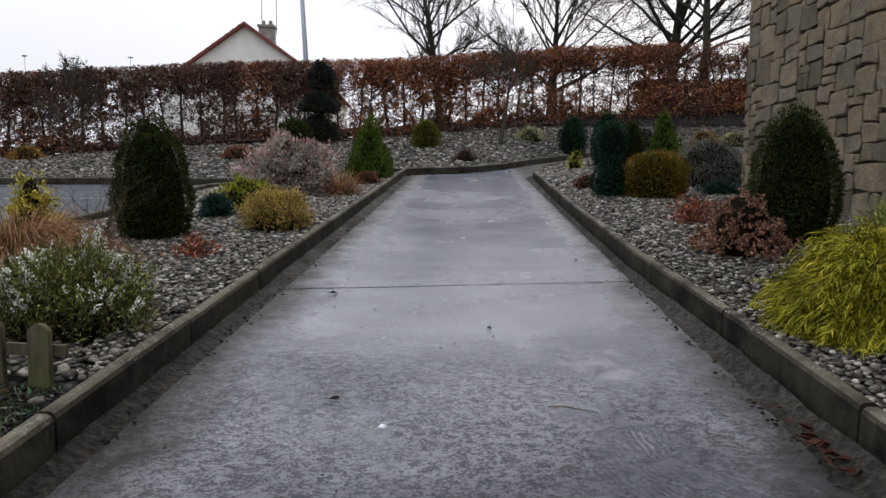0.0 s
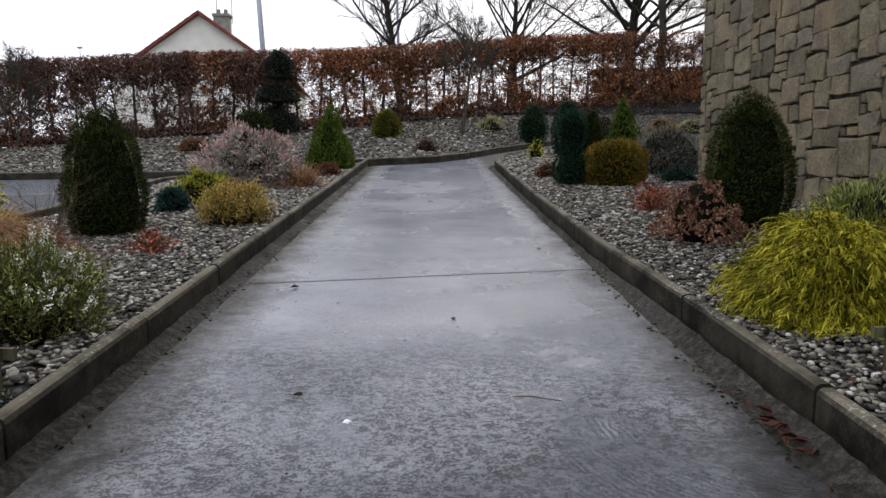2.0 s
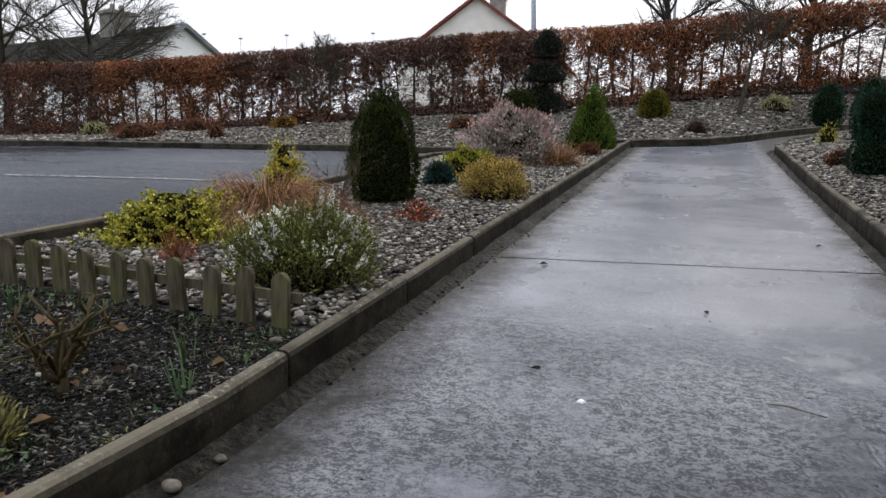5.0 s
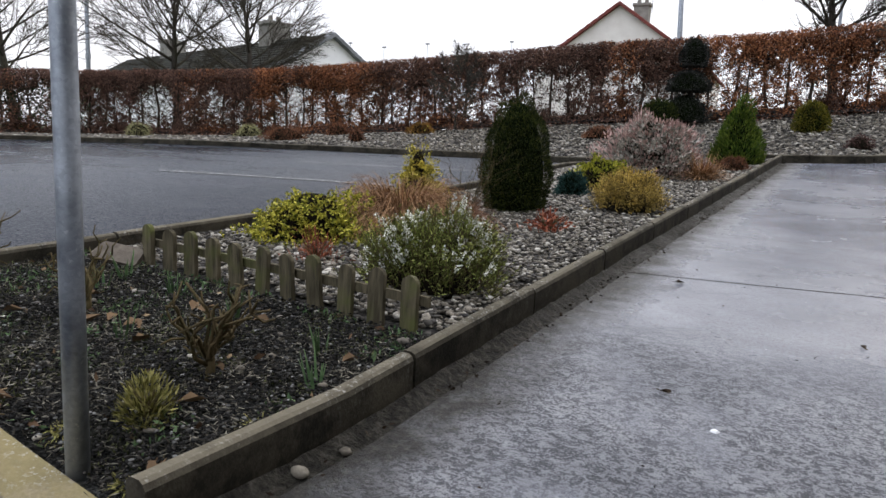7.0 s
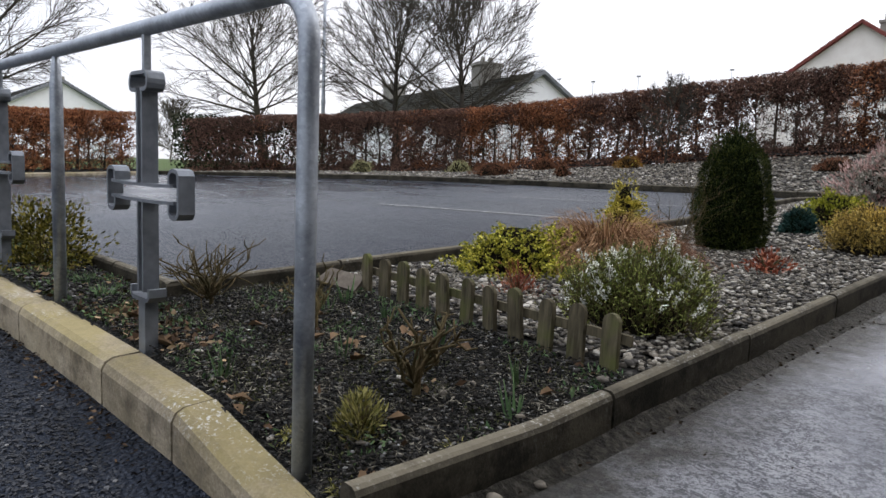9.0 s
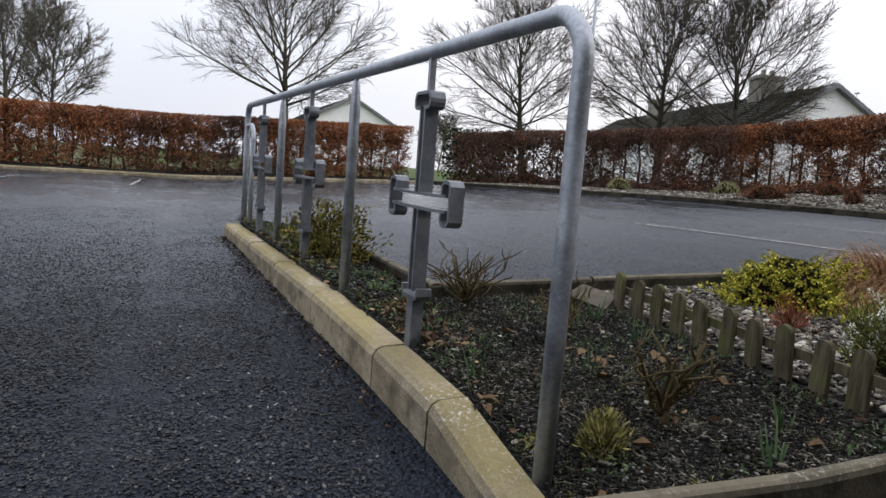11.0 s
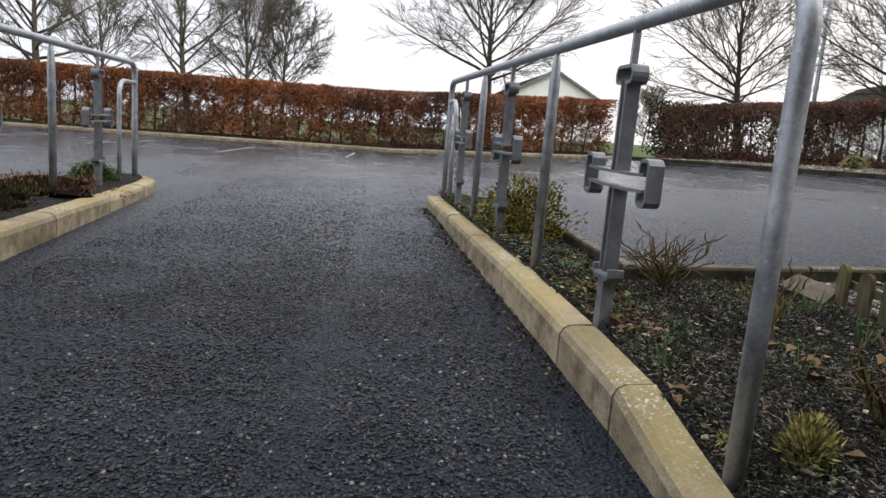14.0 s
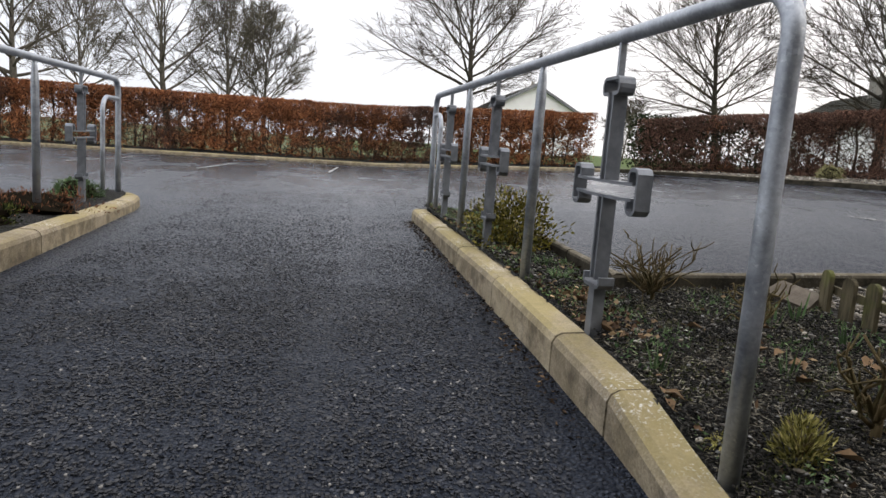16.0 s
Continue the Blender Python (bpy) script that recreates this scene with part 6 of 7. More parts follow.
# the bank
shrub("yew_dome", on_land(-3.75, 15.2), 0.85, 0.62, "dome", 3500, (0.05, 0.015), YEW, YEWSHADE, "dark clipped dome on the bank", "conifer", jag=0.05)
shrub("golden_dome", on_land(-0.82, 14.4), 0.62, 0.56, "dome", 3500, (0.045, 0.014), GOLDDOME, YEWSHADE, "olive golden clipped dome on the bank", "conifer", jag=0.05)
shrub("low_heather", on_land(0.0, 12.75), 0.38, 0.2, "mound", 900, (0.04, 0.010), L("purple_brown_leaf", (0.025, 0.014, 0.012), (0.06, 0.034, 0.03), (0.12, 0.07, 0.06), 0.7, 5), SHADEIN, "dark purple-brown heather mound on the bank", "heather", jag=0.25)
for x, y, w, h, mat, lab in [(1.42, 15.75, 0.58, 0.28, PALE, "pale yellow variegated tuft on the bank"), (-9.05, 14.1, 0.6, 0.27, ORANGEM, "orange-brown heather mound on the bank"), (-9.55, 12.3, 0.34, 0.27, RUSSET, "small russet mound near the kerb"),
                             (-11.26, 13.7, 0.6, 0.28, RUSSET, "brown heather mound on the bank"), (-11.6, 12.2, 0.95, 0.30, RUSSET, "wide russet heather mound near the kerb"), (-4.5, 13.7, 0.6, 0.22, RUSSET, "faded heather mound on the bank"),
                             (-16.3, 11.6, 0.62, 0.36, PALE, "pale dry tuft at the foot of the hedge"), (-13.9, 13.2, 0.6, 0.32, PALE, "pale dry tuft at the foot of the hedge"), (5.7, 17.1, 0.7, 0.38, ORANGEM, "golden brown mound on the bank"),
                             (6.5, 17.3, 0.8, 0.33, PALE, "pale yellow mound on the bank"), (4.3, 17.1, 0.7, 0.5, GREYTWIG, "grey-brown twiggy shrub on the bank")]:
    shrub("mound_shrub", on_land(x, y), w, h, "mound", int(2600 * w), (0.05, 0.012), mat, SHADEIN, lab, "shrub", jag=0.22, up=0.8)


def cloud_tree(at):
    t = thing("cloud_topiary", at, "dark clipped cloud topiary in three tiers before the hedge", "topiary")
    part("stem", Geo().tube([(0, 0, -0.05), (0.03, 0, 0.6), (-0.02, 0.02, 1.2), (0, 0, 1.7)], [0.06, 0.05, 0.04, 0.03], 8), BARKDARK, t, "", True)
    for i, (z, w, h, sh) in enumerate([(0.08, 1.0, 0.58, "mound"), (0.72, 0.92, 0.42, "mound"), (1.24, 0.62, 0.60, "egg")]):
        rng = np.random.default_rng(70 + i)
        g = core(sh, w, h, i, 0.08)
        g.v = [v + np.array([0.05 * (i - 1), 0, z]) for v in g.v]
        tier = part("tier", g, YEWSHADE, t, "", True)
        p, out = surface(rng, 2600, sh, w, h, i, 0.08, 0.2)
        p = np.concatenate([p, p[::3] * np.array([0.9, 0.9, 0]) + np.array([0, 0, 0.02])])
        out = np.concatenate([out, np.repeat([[0, 0, -1.0]], len(p) - len(out), 0)])
        part("tier_leaves", Geo().quads(leaves(rng, p + np.array([0.05 * (i - 1), 0, z]), out + rng.normal(size=p.shape) * 0.6, 0.05, 0.018)), CLOUD, tier)


cloud_tree(on_land(-3.3, 15.7))
yt = bare_tree(on_land(0.72, 14.8), 2.6, 0.75, 0.055, 90, "slender young tree on the gravel bank", BARK, clear=0.45, fine=0.003, dense=0.5)
bare_tree(on_land(-8.3, 14.4), 2.2, 0.75, 0.02, 93, "slender bare multi-stemmed shrub before the hedge", BARK, clear=0.1, rise=1.2, fine=0.003, dense=0.5)
# the bed beside the building
shrub("yew", on_land(2.12, 4.62), 0.56, 0.88, "egg", 20000, NEEDLE, YEW, YEWSHADE, "broad dark green clipped yew beside the stone wall", "conifer", jag=0.06, wild=0.8, depth=0.14)


def thread_cypress(at, w, h):
    """Arching fronds laid over one another, each with short side threads towards its tip."""
    rng = np.random.default_rng(77)
    t = thing("thread_cypress", at, "bright yellow thread-leaved cypress spilling over the pebbles", "conifer")
    part("inner_growth", core("mound", w * 0.66, h * 0.72, 2, 0.15), SHADEIN, t, "", True)
    p, out = surface(rng, 3000, "mound", w * 0.70, h * 0.86, 2, 0.22, 0.40)
    n = len(p)
    lean = unit(out * np.array([1, 1, 0.7]) + np.array([0, 0, 0.22]) + rng.normal(size=p.shape) * 0.30)
    ln = 0.15 * rng.uniform(0.6, 1.25, n)
    droop = rng.uniform(0.35, 0.9, n)
    side = unit(np.cross(lean, np.array([0, 0, 1.0])) + rng.normal(size=p.shape) * 0.15)

    def on(f):
        q = p + lean * (ln * f)[:, None]
        q[:, 2] -= droop * f ** 2 * ln
        return np.maximum(q, [-9, -9, 0.004])

    g = Geo()
    wide = np.linspace(0.0022, 0.0008, 5)
    for i in range(4):
        a, b = on(np.full(n, i / 4)), on(np.full(n, (i + 1) / 4))
        g.quads(np.stack([a - side * wide[i], a + side * wide[i], b + side * wide[i + 1], b - side * wide[i + 1]], 1))
    tagged(part("frond_mass", g, THREAD, t), kind="stuff")
    g = Geo()
    for k in range(10):
        f = rng.uniform(0.2, 0.98, n)
        a = on(f)
        way = unit(unit(on(f + 0.05) - a) + side * (rng.choice([-1, 1], n) * rng.uniform(0.35, 0.9, n))[:, None] + rng.normal(size=p.shape) * 0.2)
        q = leaves(rng, a, way, 0.040, 0.0036)
        q[:, 2, 2] -= 0.010
        g.quads(q)
    tagged(part("thread_foliage", g, THREAD, t), kind="stuff")


thread_cypress(on_land(1.58, 2.74), 0.70, 0.36)
shrub("green_shrub", on_land(2.55, 3.9), 0.75, 0.34, "mound", 8000, (0.045, 0.006), HEATHG, SHADEIN, "dull green spiky shrub at the foot of the wall", jag=0.25, up=1.0, tips=(PALE, 500, (0.03, 0.006), "pale tips"))
shrub("sedum", on_land(1.64, 4.18), 0.50, 0.37, "dome", 9600, (0.017, 0.011), SEDUM, SHADEIN, "faded brown-pink shrub in the pebbles", jag=0.30, depth=0.5, wild=0.8, solid=0.6, whorl=14)
shrub("nandina", on_land(1.78, 5.45), 0.34, 0.22, "mound", 900, (0.034, 0.013), NANDINA, SHADEIN, "red-leaved nandina in the pebbles", jag=0.35, depth=0.9, wild=0.9, solid=0)
shrub("low_heather", on_land(2.25, 5.6), 0.4, 0.14, "mound", 900, (0.03, 0.012), L("dark_red_leaf", (0.03, 0.012, 0.012), (0.08, 0.025, 0.024), (0.15, 0.05, 0.04), 0.5, 6), SHADEIN, "low dark red ground cover", "shrub", jag=0.3, depth=0.6)
shrub("juniper_column", on_land(1.56, 7.45), 0.40, 0.80, "column", 6500, (0.03, 0.009), BLUEGREEN, YEWSHADE, "blue-green clipped conifer with a waist", "conifer", jag=0.03, wild=0.7, depth=0.1)
shrub("golden_dome", on_land(1.98, 7.35), 0.62, 0.46, "drum", 8500, (0.035, 0.008), GOLDDOME, YEWSHADE, "clipped dome with orange winter tips", "conifer", jag=0.05, tips=(ORANGETIP, 2600, (0.035, 0.008), "orange winter tips"))
shrub("grey_shrub", on_land(2.95, 8.6), 0.98, 0.56, "mound", 9500, (0.05, 0.005), GREYTWIG, SHADEIN, "grey twiggy dome-shaped shrub by the wall corner", jag=0.12)
shrub("juniper", on_land(2.75, 7.6), 0.45, 0.16, "mound", 1500, (0.03, 0.008), TEAL, YEWSHADE, "low blue-green juniper below the grey shrub", "conifer", jag=0.25)
shrub("low_heather", on_land(1.44, 8.3), 0.28, 0.19, "mound", 1100, (0.03, 0.008), RUSSET, SHADEIN, "small dark russet heather", "heather", jag=0.2)
shrub("golden_box", on_land(1.84, 11.8), 0.24, 0.28, "egg", 500, (0.04, 0.016), EUON, SHADEIN, "small upright yellow shrub", jag=0.35, depth=0.6)
shrub("juniper_barrel", on_land(2.3, 15.25), 0.64, 0.86, "barrel", 4200, (0.04, 0.012), BLUEGREEN, YEWSHADE, "blue-green clipped barrel conifer on the bank", "conifer", jag=0.03)
shrub("juniper_dome", on_land(2.42, 12.2), 0.5, 0.98, "barrel", 4200, (0.04, 0.012), BLUEGREEN, YEWSHADE, "tall blue-green clipped conifer at the end of the bed", "conifer", jag=0.04)
shrub("yew_dome", on_land(2.95, 12.6), 0.42, 0.80, "barrel", 3000, (0.04, 0.012), YEW, YEWSHADE, "dark green clipped conifer at the end of the bed", "conifer", jag=0.04)
shrub("golden_thuja", on_land(3.6, 12.9), 0.62, 0.96, "cone", 3600, (0.06, 0.016), THUJA, YEWSHADE, "yellow-green conical thuja at the end of the bed", "conifer", jag=0.16, up=1.2)


# ---- litter ----
def dead_leaf(x, y, z, size, seed, label, mat=LITTER):
    rng = np.random.default_rng(seed)
    t = thing("dead_leaf", (x, y, z), label, "leaf")
    v = [(0, -size / 2, 0.002), (size * 0.22, -size * 0.1, size * rng.uniform(0.1, 0.4)), (size * 0.16, size * 0.3, size * rng.uniform(0.05, 0.35)), (0, size / 2, size * rng.uniform(0.1, 0.35)), (-size * 0.2, size * 0.25, size * rng.uniform(0.05, 0.4)), (-size * 0.24, -size * 0.12, size * 0.3), (0, 0, 0.002)]
    part("blade", Geo().add(v, [(i, (i + 1) % 6, 6) for i in range(6)]), mat, t)
    part("stalk", Geo().tube([(0, -size / 2, 0.003), (0.004, -size * 0.8, 0.006)], 0.0012, 4), CANE, t)
    t.rotation_euler = (0, 0, rng.uniform(0, 6.28))


path_leaves = [(-0.56, 3.50), (0.55, 6.3), (-0.43, 10.05), (1.26, 4.92), (-1.10, 5.46), (0.18, 2.95), (-0.79, 4.85), (-0.74, 6.9), (0.75, 4.4), (-0.3, 2.2)]
for i, (x, y) in enumerate(path_leaves):
    x = max(-0.84, min(0.98, x))
    dead_leaf(x, y, z_path(y) + 0.003, 0.035 if i else 0.05, i, "dark wet dead leaf lying on the concrete path", DARKLEAF)
rng = np.random.default_rng(9)
for i in range(22):
    a, b = (1.24 + 0.16 * rng.uniform(0, 1), rng.uniform(1.75, 2.1)) if i < 6 else (0.995 + 0.025 * rng.normal(), 1.98 + 0.12 * rng.normal())
    dead_leaf(a, b, (land(a, b) if i < 6 else z_path(b) + 0.006) + 0.012, rng.uniform(0.035, 0.055), 150 + i, "curled russet dead leaf beside the edging", RUSSETLEAF)
for i in range(34):
    a = rng.uniform(-2.75, -1.05) if i < 20 else rng.uniform(-5.5, -2.6)
    b = rng.uniform(0.98, 1.95) if i < 20 else rng.uniform(0.9, 1.15)
    if i >= 26:
        a, b = -2.15 + rng.normal() * 0.10 - (0.3 if i > 30 else 0), 1.02 + rng.normal() * 0.05
    dead_leaf(a, b, land(a, b) + 0.012, rng.uniform(0.04, 0.085), 50 + i, "curled brown dead leaf on the soil")


def stuff_cards(name, pts, size, mat, label, category, seed, flat=0.35):
    r = np.random.default_rng(seed)
    p = np.array(pts)
    axis = r.normal(size=p.shape) * np.array([1, 1, flat])
    return tagged(part(name, Geo().quads(leaves(r, p, axis, *size)), mat), label, category, kind="stuff")


def over(n, xr, yr, keep, seed, lift=0.005):
    r = np.random.default_rng(seed)
    out = []
    for x, y in zip(r.uniform(*xr, n), r.uniform(*yr, n)):
        if keep(x, y):
            out.append((x, y, land(x, y) + lift + rough_at(x, y, 0.18, 0.02)))
    return out


in_soil = lambda x, y: x_back(y) + 0.05 < x < x_left(y) - 0.07 and 1.11 + 0.0761 * x < y < 2.02
in_strip = lambda x, y: 1.10 + 0.0761 * x < y < 1.22
stuff_cards("soil_litter", over(22000, (-2.85, -0.95), (0.85, 2.05), in_soil, 1) + over(9000, (-6.2, -2.8), (0.62, 1.22), in_strip, 2), (0.024, 0.0032), STALK, "scattered dead stalks and leaf bits on the soil", "litter", 3)
stuff_cards("moss", [p for p in over(14000, (-2.85, -0.95), (0.85, 2.05), in_soil, 5) + over(38000, (-6.2, -2.5), (0.62, 1.22), in_strip, 6) if noise.noise(Vector((p[0] * 4, p[1] * 4, 1))) > (0.05 if p[0] > -2.6 else -0.25)], (0.012, 0.005), MOSS, "patches of moss and tiny weeds on the soil", "moss", 4, 1.5)
stuff_cards("leaf_litter", over(1000, (-6.1, -2.2), (0.62, 1.24), in_strip, 31, 0.012) + over(70, (-2.85, -1.0), (0.86, 2.0), in_soil, 32, 0.012) + over(260, (-2.75, -2.0), (0.90, 1.16), in_soil, 33, 0.014), (0.030, 0.018), LITTER, "curled brown dead leaves on the soil under the railing", "litter", 34, 0.45)
stuff_cards("small_weeds", over(5200, (-6.1, -2.2), (0.62, 1.24), in_strip, 35, 0.010) + [p for p in over(5200, (-2.85, -0.95), (0.86, 2.04), in_soil, 36, 0.008) if lattice(np.array([[p[0] * 5, p[1] * 5, 0.0]]), 8)[0] > 0.58], (0.022, 0.008), SHOOT, "tiny green weeds between the clods", "weeds", 37, 1.8)
stuff_cards("gutter_litter", [(x, y, z_path(y) + 0.002) for x, y in zip(rng.uniform(-0.90, -0.80, 420), rng.uniform(1.0, 9.0, 420))] + [(x, y, z_path(y) + 0.002) for x, y in zip(rng.uniform(0.93, 0.99, 520), rng.uniform(1.2, 8.0, 520))], (0.018, 0.009), DARKLEAF, "dead leaf crumbs along the gutters", "litter", 8, 0.15)
stuff_cards("path_crumbs", [(x, y, z_path(y) + 0.002) for x, y in zip(rng.uniform(-0.8, 0.95, 130), 1.2 + 8 * rng.uniform(0, 1, 130) ** 1.6)], (0.012, 0.006), DARKLEAF, "tiny dark crumbs on the concrete", "litter", 9, 0.15)
rk = np.random.default_rng(44)
kx = rk.uniform(-6.0, -0.9, 900)
ky = np.array([kerb_y(x) for x in kx]) - np.abs(rk.normal(size=900)) * 0.045 - 0.005
stuff_cards("kerb_litter", [(x, y, road_level(x, y) + 0.006) for x, y in zip(kx, ky)], (0.020, 0.009), DARKLEAF, "dark leaf crumbs along the foot of the ramp kerb", "litter", 18, 0.2)
stuff_cards("kerb_litter", [(x, y - 0.02, road_level(x, y) + 0.007) for x, y in zip(kx[::9], ky[::9])], (0.022, 0.010), LITTER, "pale leaf crumbs along the foot of the ramp kerb", "litter", 19, 0.2)
shard = thing("pale_shard", (-0.135, 2.03, z_path(2.03)), "pale flake of stone lying on the concrete", "stone")
part("flake", Geo().add([(-0.012, -0.006, 0), (0.006, -0.011, 0), (0.014, 0.004, 0), (-0.004, 0.010, 0), (-0.010, -0.004, 0.005), (0.005, -0.008, 0.006), (0.011, 0.003, 0.004), (-0.003, 0.008, 0.006)], [(4, 5, 6, 7), (0, 1, 5, 4), (1, 2, 6, 5), (2, 3, 7, 6), (3, 0, 4, 7)]), WHITE, shard)
tw = thing("twig", (0.40, 2.16, z_path(2.16)), "thin dark twig lying on the concrete", "twig")
part("stick", Geo().tube([(-0.07, 0.02, 0.006), (-0.02, 0.012, 0.010), (0.03, -0.005, 0.007), (0.07, -0.02, 0.006)], [0.0012, 0.002, 0.0016, 0.0014], 5), CANE, tw)


# ---- pebbles ----
def pebble_shape():
    bm = bmesh.new()
    bmesh.ops.create_icosphere(bm, subdivisions=1, radius=1.0)
    v = np.array([x.co[:] for x in bm.verts])
    f = [tuple(x.index for x in face.verts) for face in bm.faces]
    bm.free()
    return v, f


ICO = pebble_shape()


def pebbles(name, spots, size, label, seed):
    """Loose stones at spots, joined into one object of stuff."""
    r = np.random.default_rng(seed)
    v, f = ICO
    v = v / np.linalg.norm(v, axis=1)[:, None]
    n = len(spots)
    s = size * r.uniform(0.55, 1.35, n)
    scale = np.stack([s, s * r.uniform(0.6, 0.95, n), s * r.uniform(0.30, 0.52, n)], 1)
    a = r.uniform(0, 2 * np.pi, n)
    wob = 1 + r.normal(size=(n, len(v), 1)) * 0.13
    q = v[None] * wob * scale[:, None]
    tilt = r.normal(size=n) * 0.25
    q = np.stack([q[..., 0], q[..., 1] * np.cos(tilt)[:, None] - q[..., 2] * np.sin(tilt)[:, None], q[..., 1] * np.sin(tilt)[:, None] + q[..., 2] * np.cos(tilt)[:, None]], 2)
    q = np.stack([q[..., 0] * np.cos(a)[:, None] - q[..., 1] * np.sin(a)[:, None], q[..., 0] * np.sin(a)[:, None] + q[..., 1] * np.cos(a)[:, None], q[..., 2]], 2)
    q += np.array(spots)[:, None]
    me = bpy.data.meshes.new(name)
    faces = (np.array(f)[None] + (np.arange(n) * len(v))[:, None, None]).reshape(-1, 3)
    me.from_pydata(q.reshape(-1, 3).tolist(), [], faces.tolist())
    me.polygons.foreach_set("use_smooth", [True] * len(me.polygons))
    me.materials.append(PEBBLE)
    return tagged(new(name, me), label, "pebbles", kind="stuff")


def spread(density, xr, yr, keep, seed, lift=0.006):
    r = np.random.default_rng(seed)
    n = int(density * (xr[1] - xr[0]) * (yr[1] - yr[0]))
    return [(x, y, land(x, y) + lift + r.uniform(-0.004, 0.012)) for x, y in zip(r.uniform(*xr, n), r.uniform(*yr, n)) if keep(x, y)]


west = lambda x, y: x_back(y) + 0.06 < x < x_left(y) - 0.065
east = lambda x, y: x_right(y) + 0.07 < x < 3.06
pebbles("pebble_mulch", spread(3300, (-2.9, -0.98), (2.08, 4.6), west, 1), 0.0135, "rounded grey and buff pebbles of the bed", 1)
pebbles("pebble_mulch", spread(1500, (-3.5, -0.98), (4.6, 11.2), west, 2), 0.018, "rounded grey and buff pebbles of the bed", 2)
pebbles("pebble_mulch", spread(3300, (1.1, 3.1), (1.6, 5.0), east, 3), 0.0135, "rounded grey and buff pebbles by the building", 3)
pebbles("pebble_mulch", spread(1300, (1.1, 3.1), (5.0, 8.2), east, 4), 0.019, "rounded grey and buff pebbles by the building", 4)
pebbles("pebble_mulch", spread(500, (1.1, 5.5), (8.0, 15), lambda x, y: x > x_right(min(y, 11)) + 0.07 and y < y_tip(x) - 0.07, 5), 0.028, "rounded pale pebbles at the end of the bed", 5)
pebbles("bank_pebbles", spread(230, (-12, 8), (11.5, 18.5), lambda x, y: y_kerb(x) + 0.12 < y < y_hedge(x) - 0.5, 6, 0.012), 0.034, "pale rounded pebbles of the bank", 6)
pebbles("bank_pebbles", spread(200, (-21, -12), (8.5, 14), lambda x, y: y_kerb(x) + 0.12 < y < y_hedge(x) - 0.5, 7, 0.012), 0.038, "pale rounded pebbles of the bank", 7)


def clods(name, spots, size, mat, label, category, seed):
    ob = pebbles(name, spots, size, label, seed)
    ob.data.materials.clear()
    ob.data.materials.append(mat)
    ob["category"] = category


clods("soil_clods", [(x, y, z) for x, y, z in spread(7000, (-2.85, -0.95), (0.86, 2.04), in_soil, 11)], 0.0062, CRUMB, "crumbs and clods of dark damp soil", "soil", 11)
clods("soil_clods", spread(3000, (-6.2, -2.8), (0.62, 1.22), in_strip, 12), 0.011, CRUMB, "crumbs and clods of dark damp soil", "soil", 12)
pebbles("soil_stones", spread(60, (-2.85, -0.95), (0.86, 2.04), in_soil, 13), 0.013, "few small pale stones in the soil", 13)

STONES = [(-0.855, 1.29, 0.024), (-0.845, 1.43, 0.016), (-1.03, 1.93, 0.026), (-0.95, 0.90, 0.024), (-0.99, 0.97, 0.018)]
# single pebbles beside the fence and the edging, one object each on shared meshes
PEB = []
for k in range(8):
    r = np.random.default_rng(300 + k)
    bm = bmesh.new()
    bmesh.ops.create_icosphere(bm, subdivisions=2, radius=1.0)
    v = np.array([x.co[:] for x in bm.verts])
    f = [tuple(x.index for x in face.verts) for face in bm.faces]
    bm.free()
    v = v * (1 + 0.10 * np.sin(v @ r.normal(size=3) * 2.2 + k)[:, None]) * np.array([1, r.uniform(0.65, 0.9), r.uniform(0.42, 0.6)])
    PEB.append(Geo().add(v, f).mesh("pebble", PEBBLE, True))
bed = bpy.data.objects["gravel_bed"]
r = np.random.default_rng(17)
for x, y in zip(r.uniform(-2.3, -1.02, 280), 2.10 + 0.75 * r.uniform(0, 1, 280)):
    if not west(x, y):
        continue
    p = part("pebble", PEB[r.integers(0, 8)], None, bed)
    s = 0.015 * r.uniform(0.7, 1.6)
    p.location, p.rotation_euler, p.scale = (x, y, land(x, y) + 0.012), (r.normal() * 0.25, r.normal() * 0.25, r.uniform(0, 6.28)), (s, s, s)
for i, (x, y, s) in enumerate(STONES):
    t = thing("loose_stone", (x, y, land(x, y) + s * 0.35), "pale loose stone lying by the edging", "stone")
    p = part("stone", PEB[i], None, t)
    p.scale = (s, s, s)


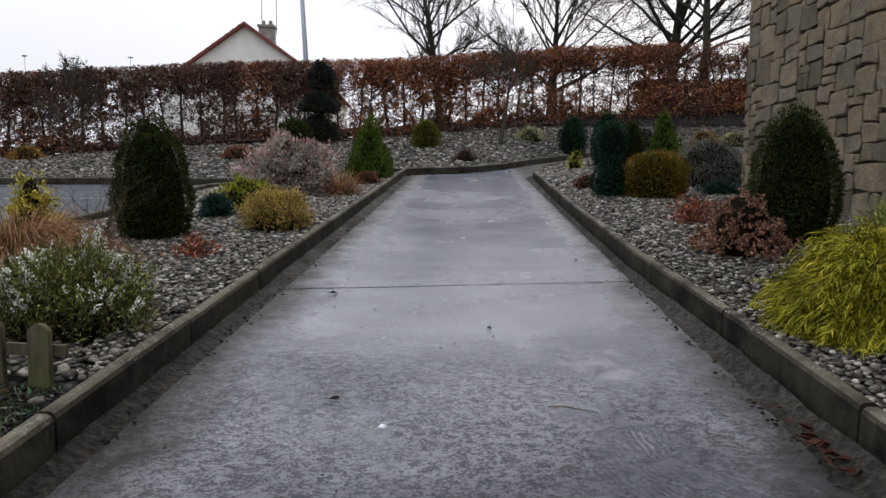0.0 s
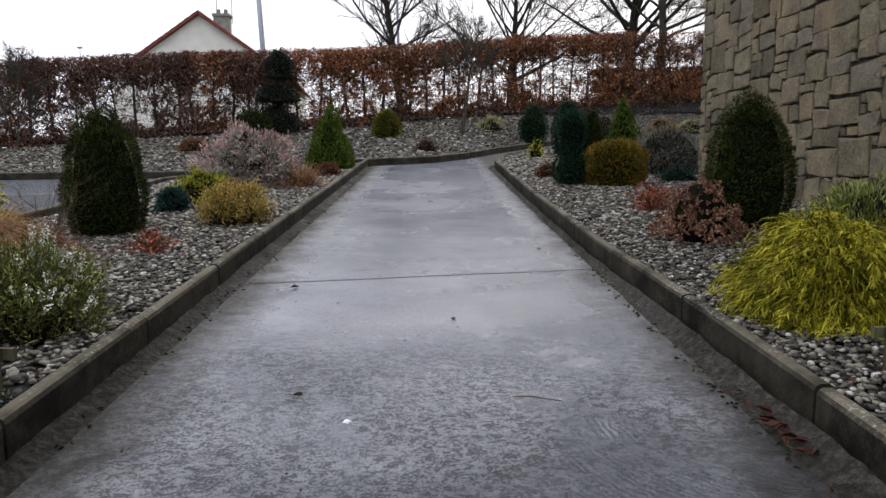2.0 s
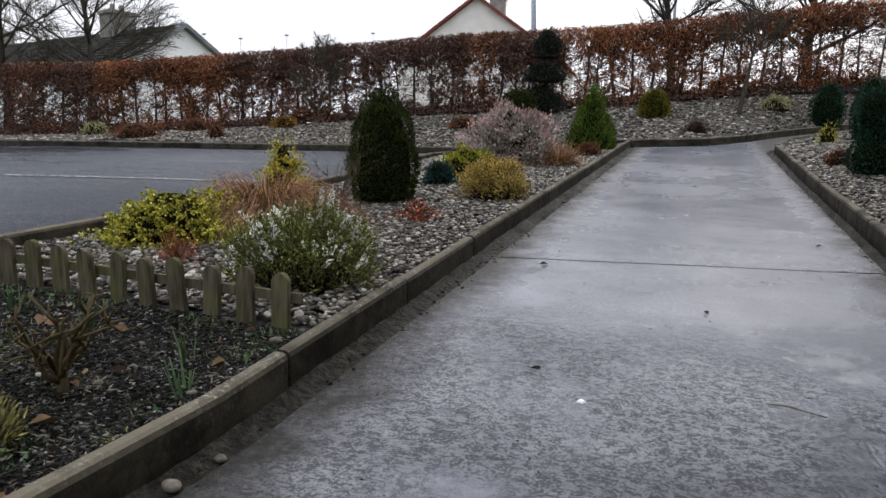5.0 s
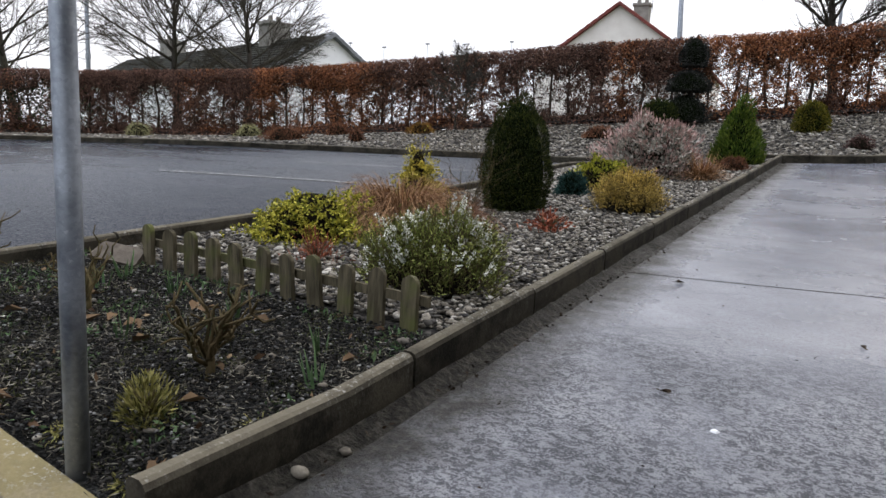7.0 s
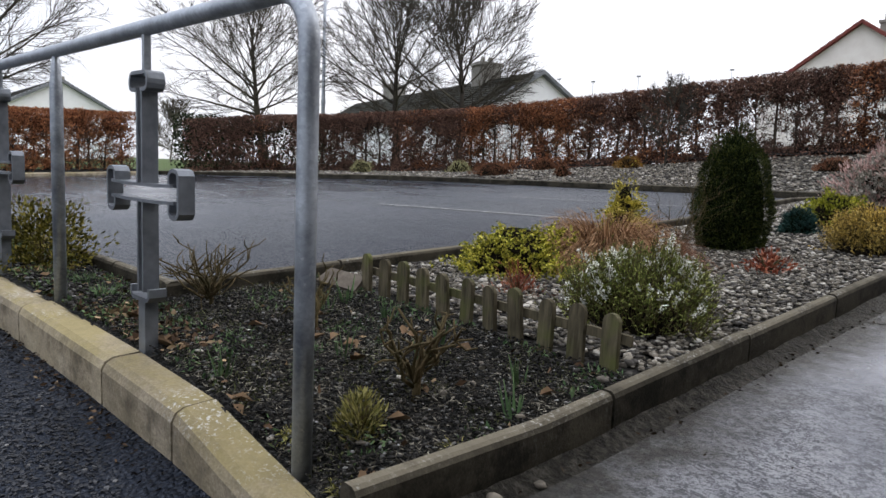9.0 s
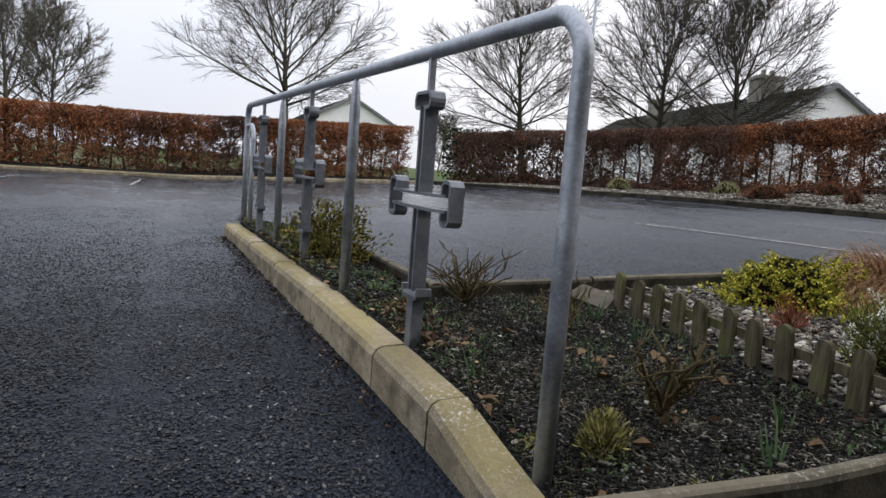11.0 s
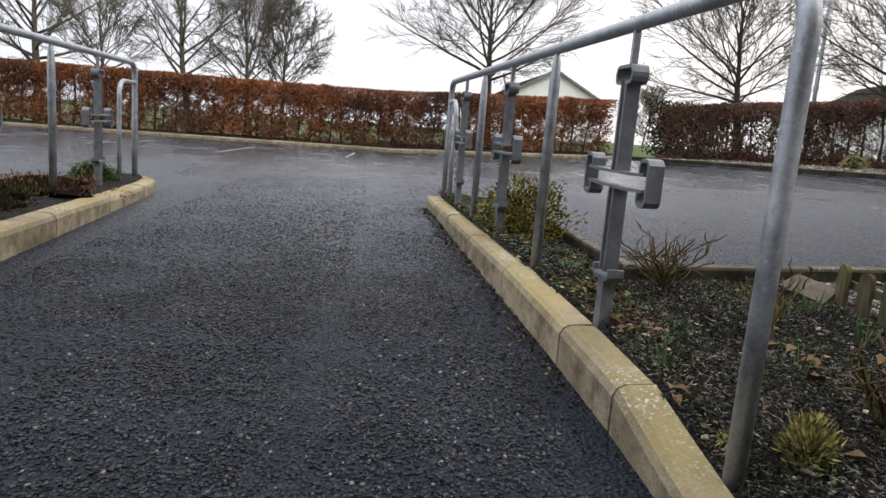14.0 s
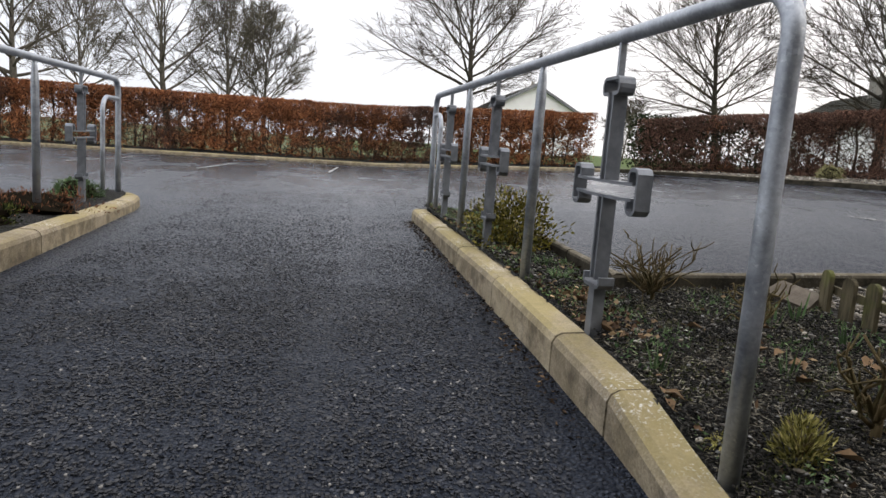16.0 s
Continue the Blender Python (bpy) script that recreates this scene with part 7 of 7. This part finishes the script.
# ---- loose and proud chips of the coarse ramp asphalt ----
def chips(n, xr, yr, size, seed):
    r = np.random.default_rng(seed)
    x, y = r.uniform(*xr, n), r.uniform(*yr, n)
    # they grow sparser towards the smoother car park
    away = np.hypot(x, y - 0.2)
    ok = (y < np.where(x > -6.2, kerb_y(x) - 0.004, 9)) & (y > np.where(x > -6.6, -1.9, -9) + 0.4) & (r.uniform(0, 1, n) < np.minimum(1, (2.9 / away) ** 2.6))
    # some stretches are worn smooth
    ok &= r.uniform(0, 1, n) < np.clip(2.6 * lattice(np.column_stack([x * 3.1, y * 3.1, 0 * x]), 5) - 0.2, 0.25, 1)
    x, y = x[ok], y[ok]
    k = len(x)
    z = np.array([road_level(a, b) + rough_at(a, b, 1.4, 0.006) for a, b in zip(x, y)])
    ang = np.sort(r.uniform(0, 2 * np.pi, (k, 1)) + np.arange(5) * 1.2566 + r.uniform(-0.4, 0.4, (k, 5)), 1)
    s = size * r.uniform(0.55, 1.35, (k, 1))
    rad = s * r.uniform(0.75, 1.2, (k, 5))
    cx, sy = np.cos(ang) * rad, np.sin(ang) * rad * r.uniform(0.6, 1.0, (k, 1))
    tilt = r.normal(size=(k, 2)) * 0.14
    top = r.uniform(0.0008, 0.0040, (k, 1)) + tilt[:, :1] * cx + tilt[:, 1:] * sy
    low = np.stack([x[:, None] + cx * 1.1, y[:, None] + sy * 1.1, z[:, None] - 0.006 + 0 * cx], 2)
    high = np.stack([x[:, None] + cx * 0.86, y[:, None] + sy * 0.86, z[:, None] + top], 2)
    v = np.concatenate([low, high], 1)
    one = [(5, 6, 7, 8, 9)] + [(i, (i + 1) % 5, 5 + (i + 1) % 5, 5 + i) for i in range(5)]
    faces = [tuple(q + 10 * i for q in f) for i in range(k) for f in one]
    me = bpy.data.meshes.new("asphalt_chips")
    me.from_pydata(v.reshape(-1, 3).tolist(), [], faces)
    me.materials.append(ASPHALTCHIP)
    return tagged(new("asphalt_chips", me), "coarse black stone chips standing proud in the wet asphalt", "asphalt", kind="stuff")


chips(150000, (-9.0, -0.84), (-1.6, 1.0), 0.0072, 21)
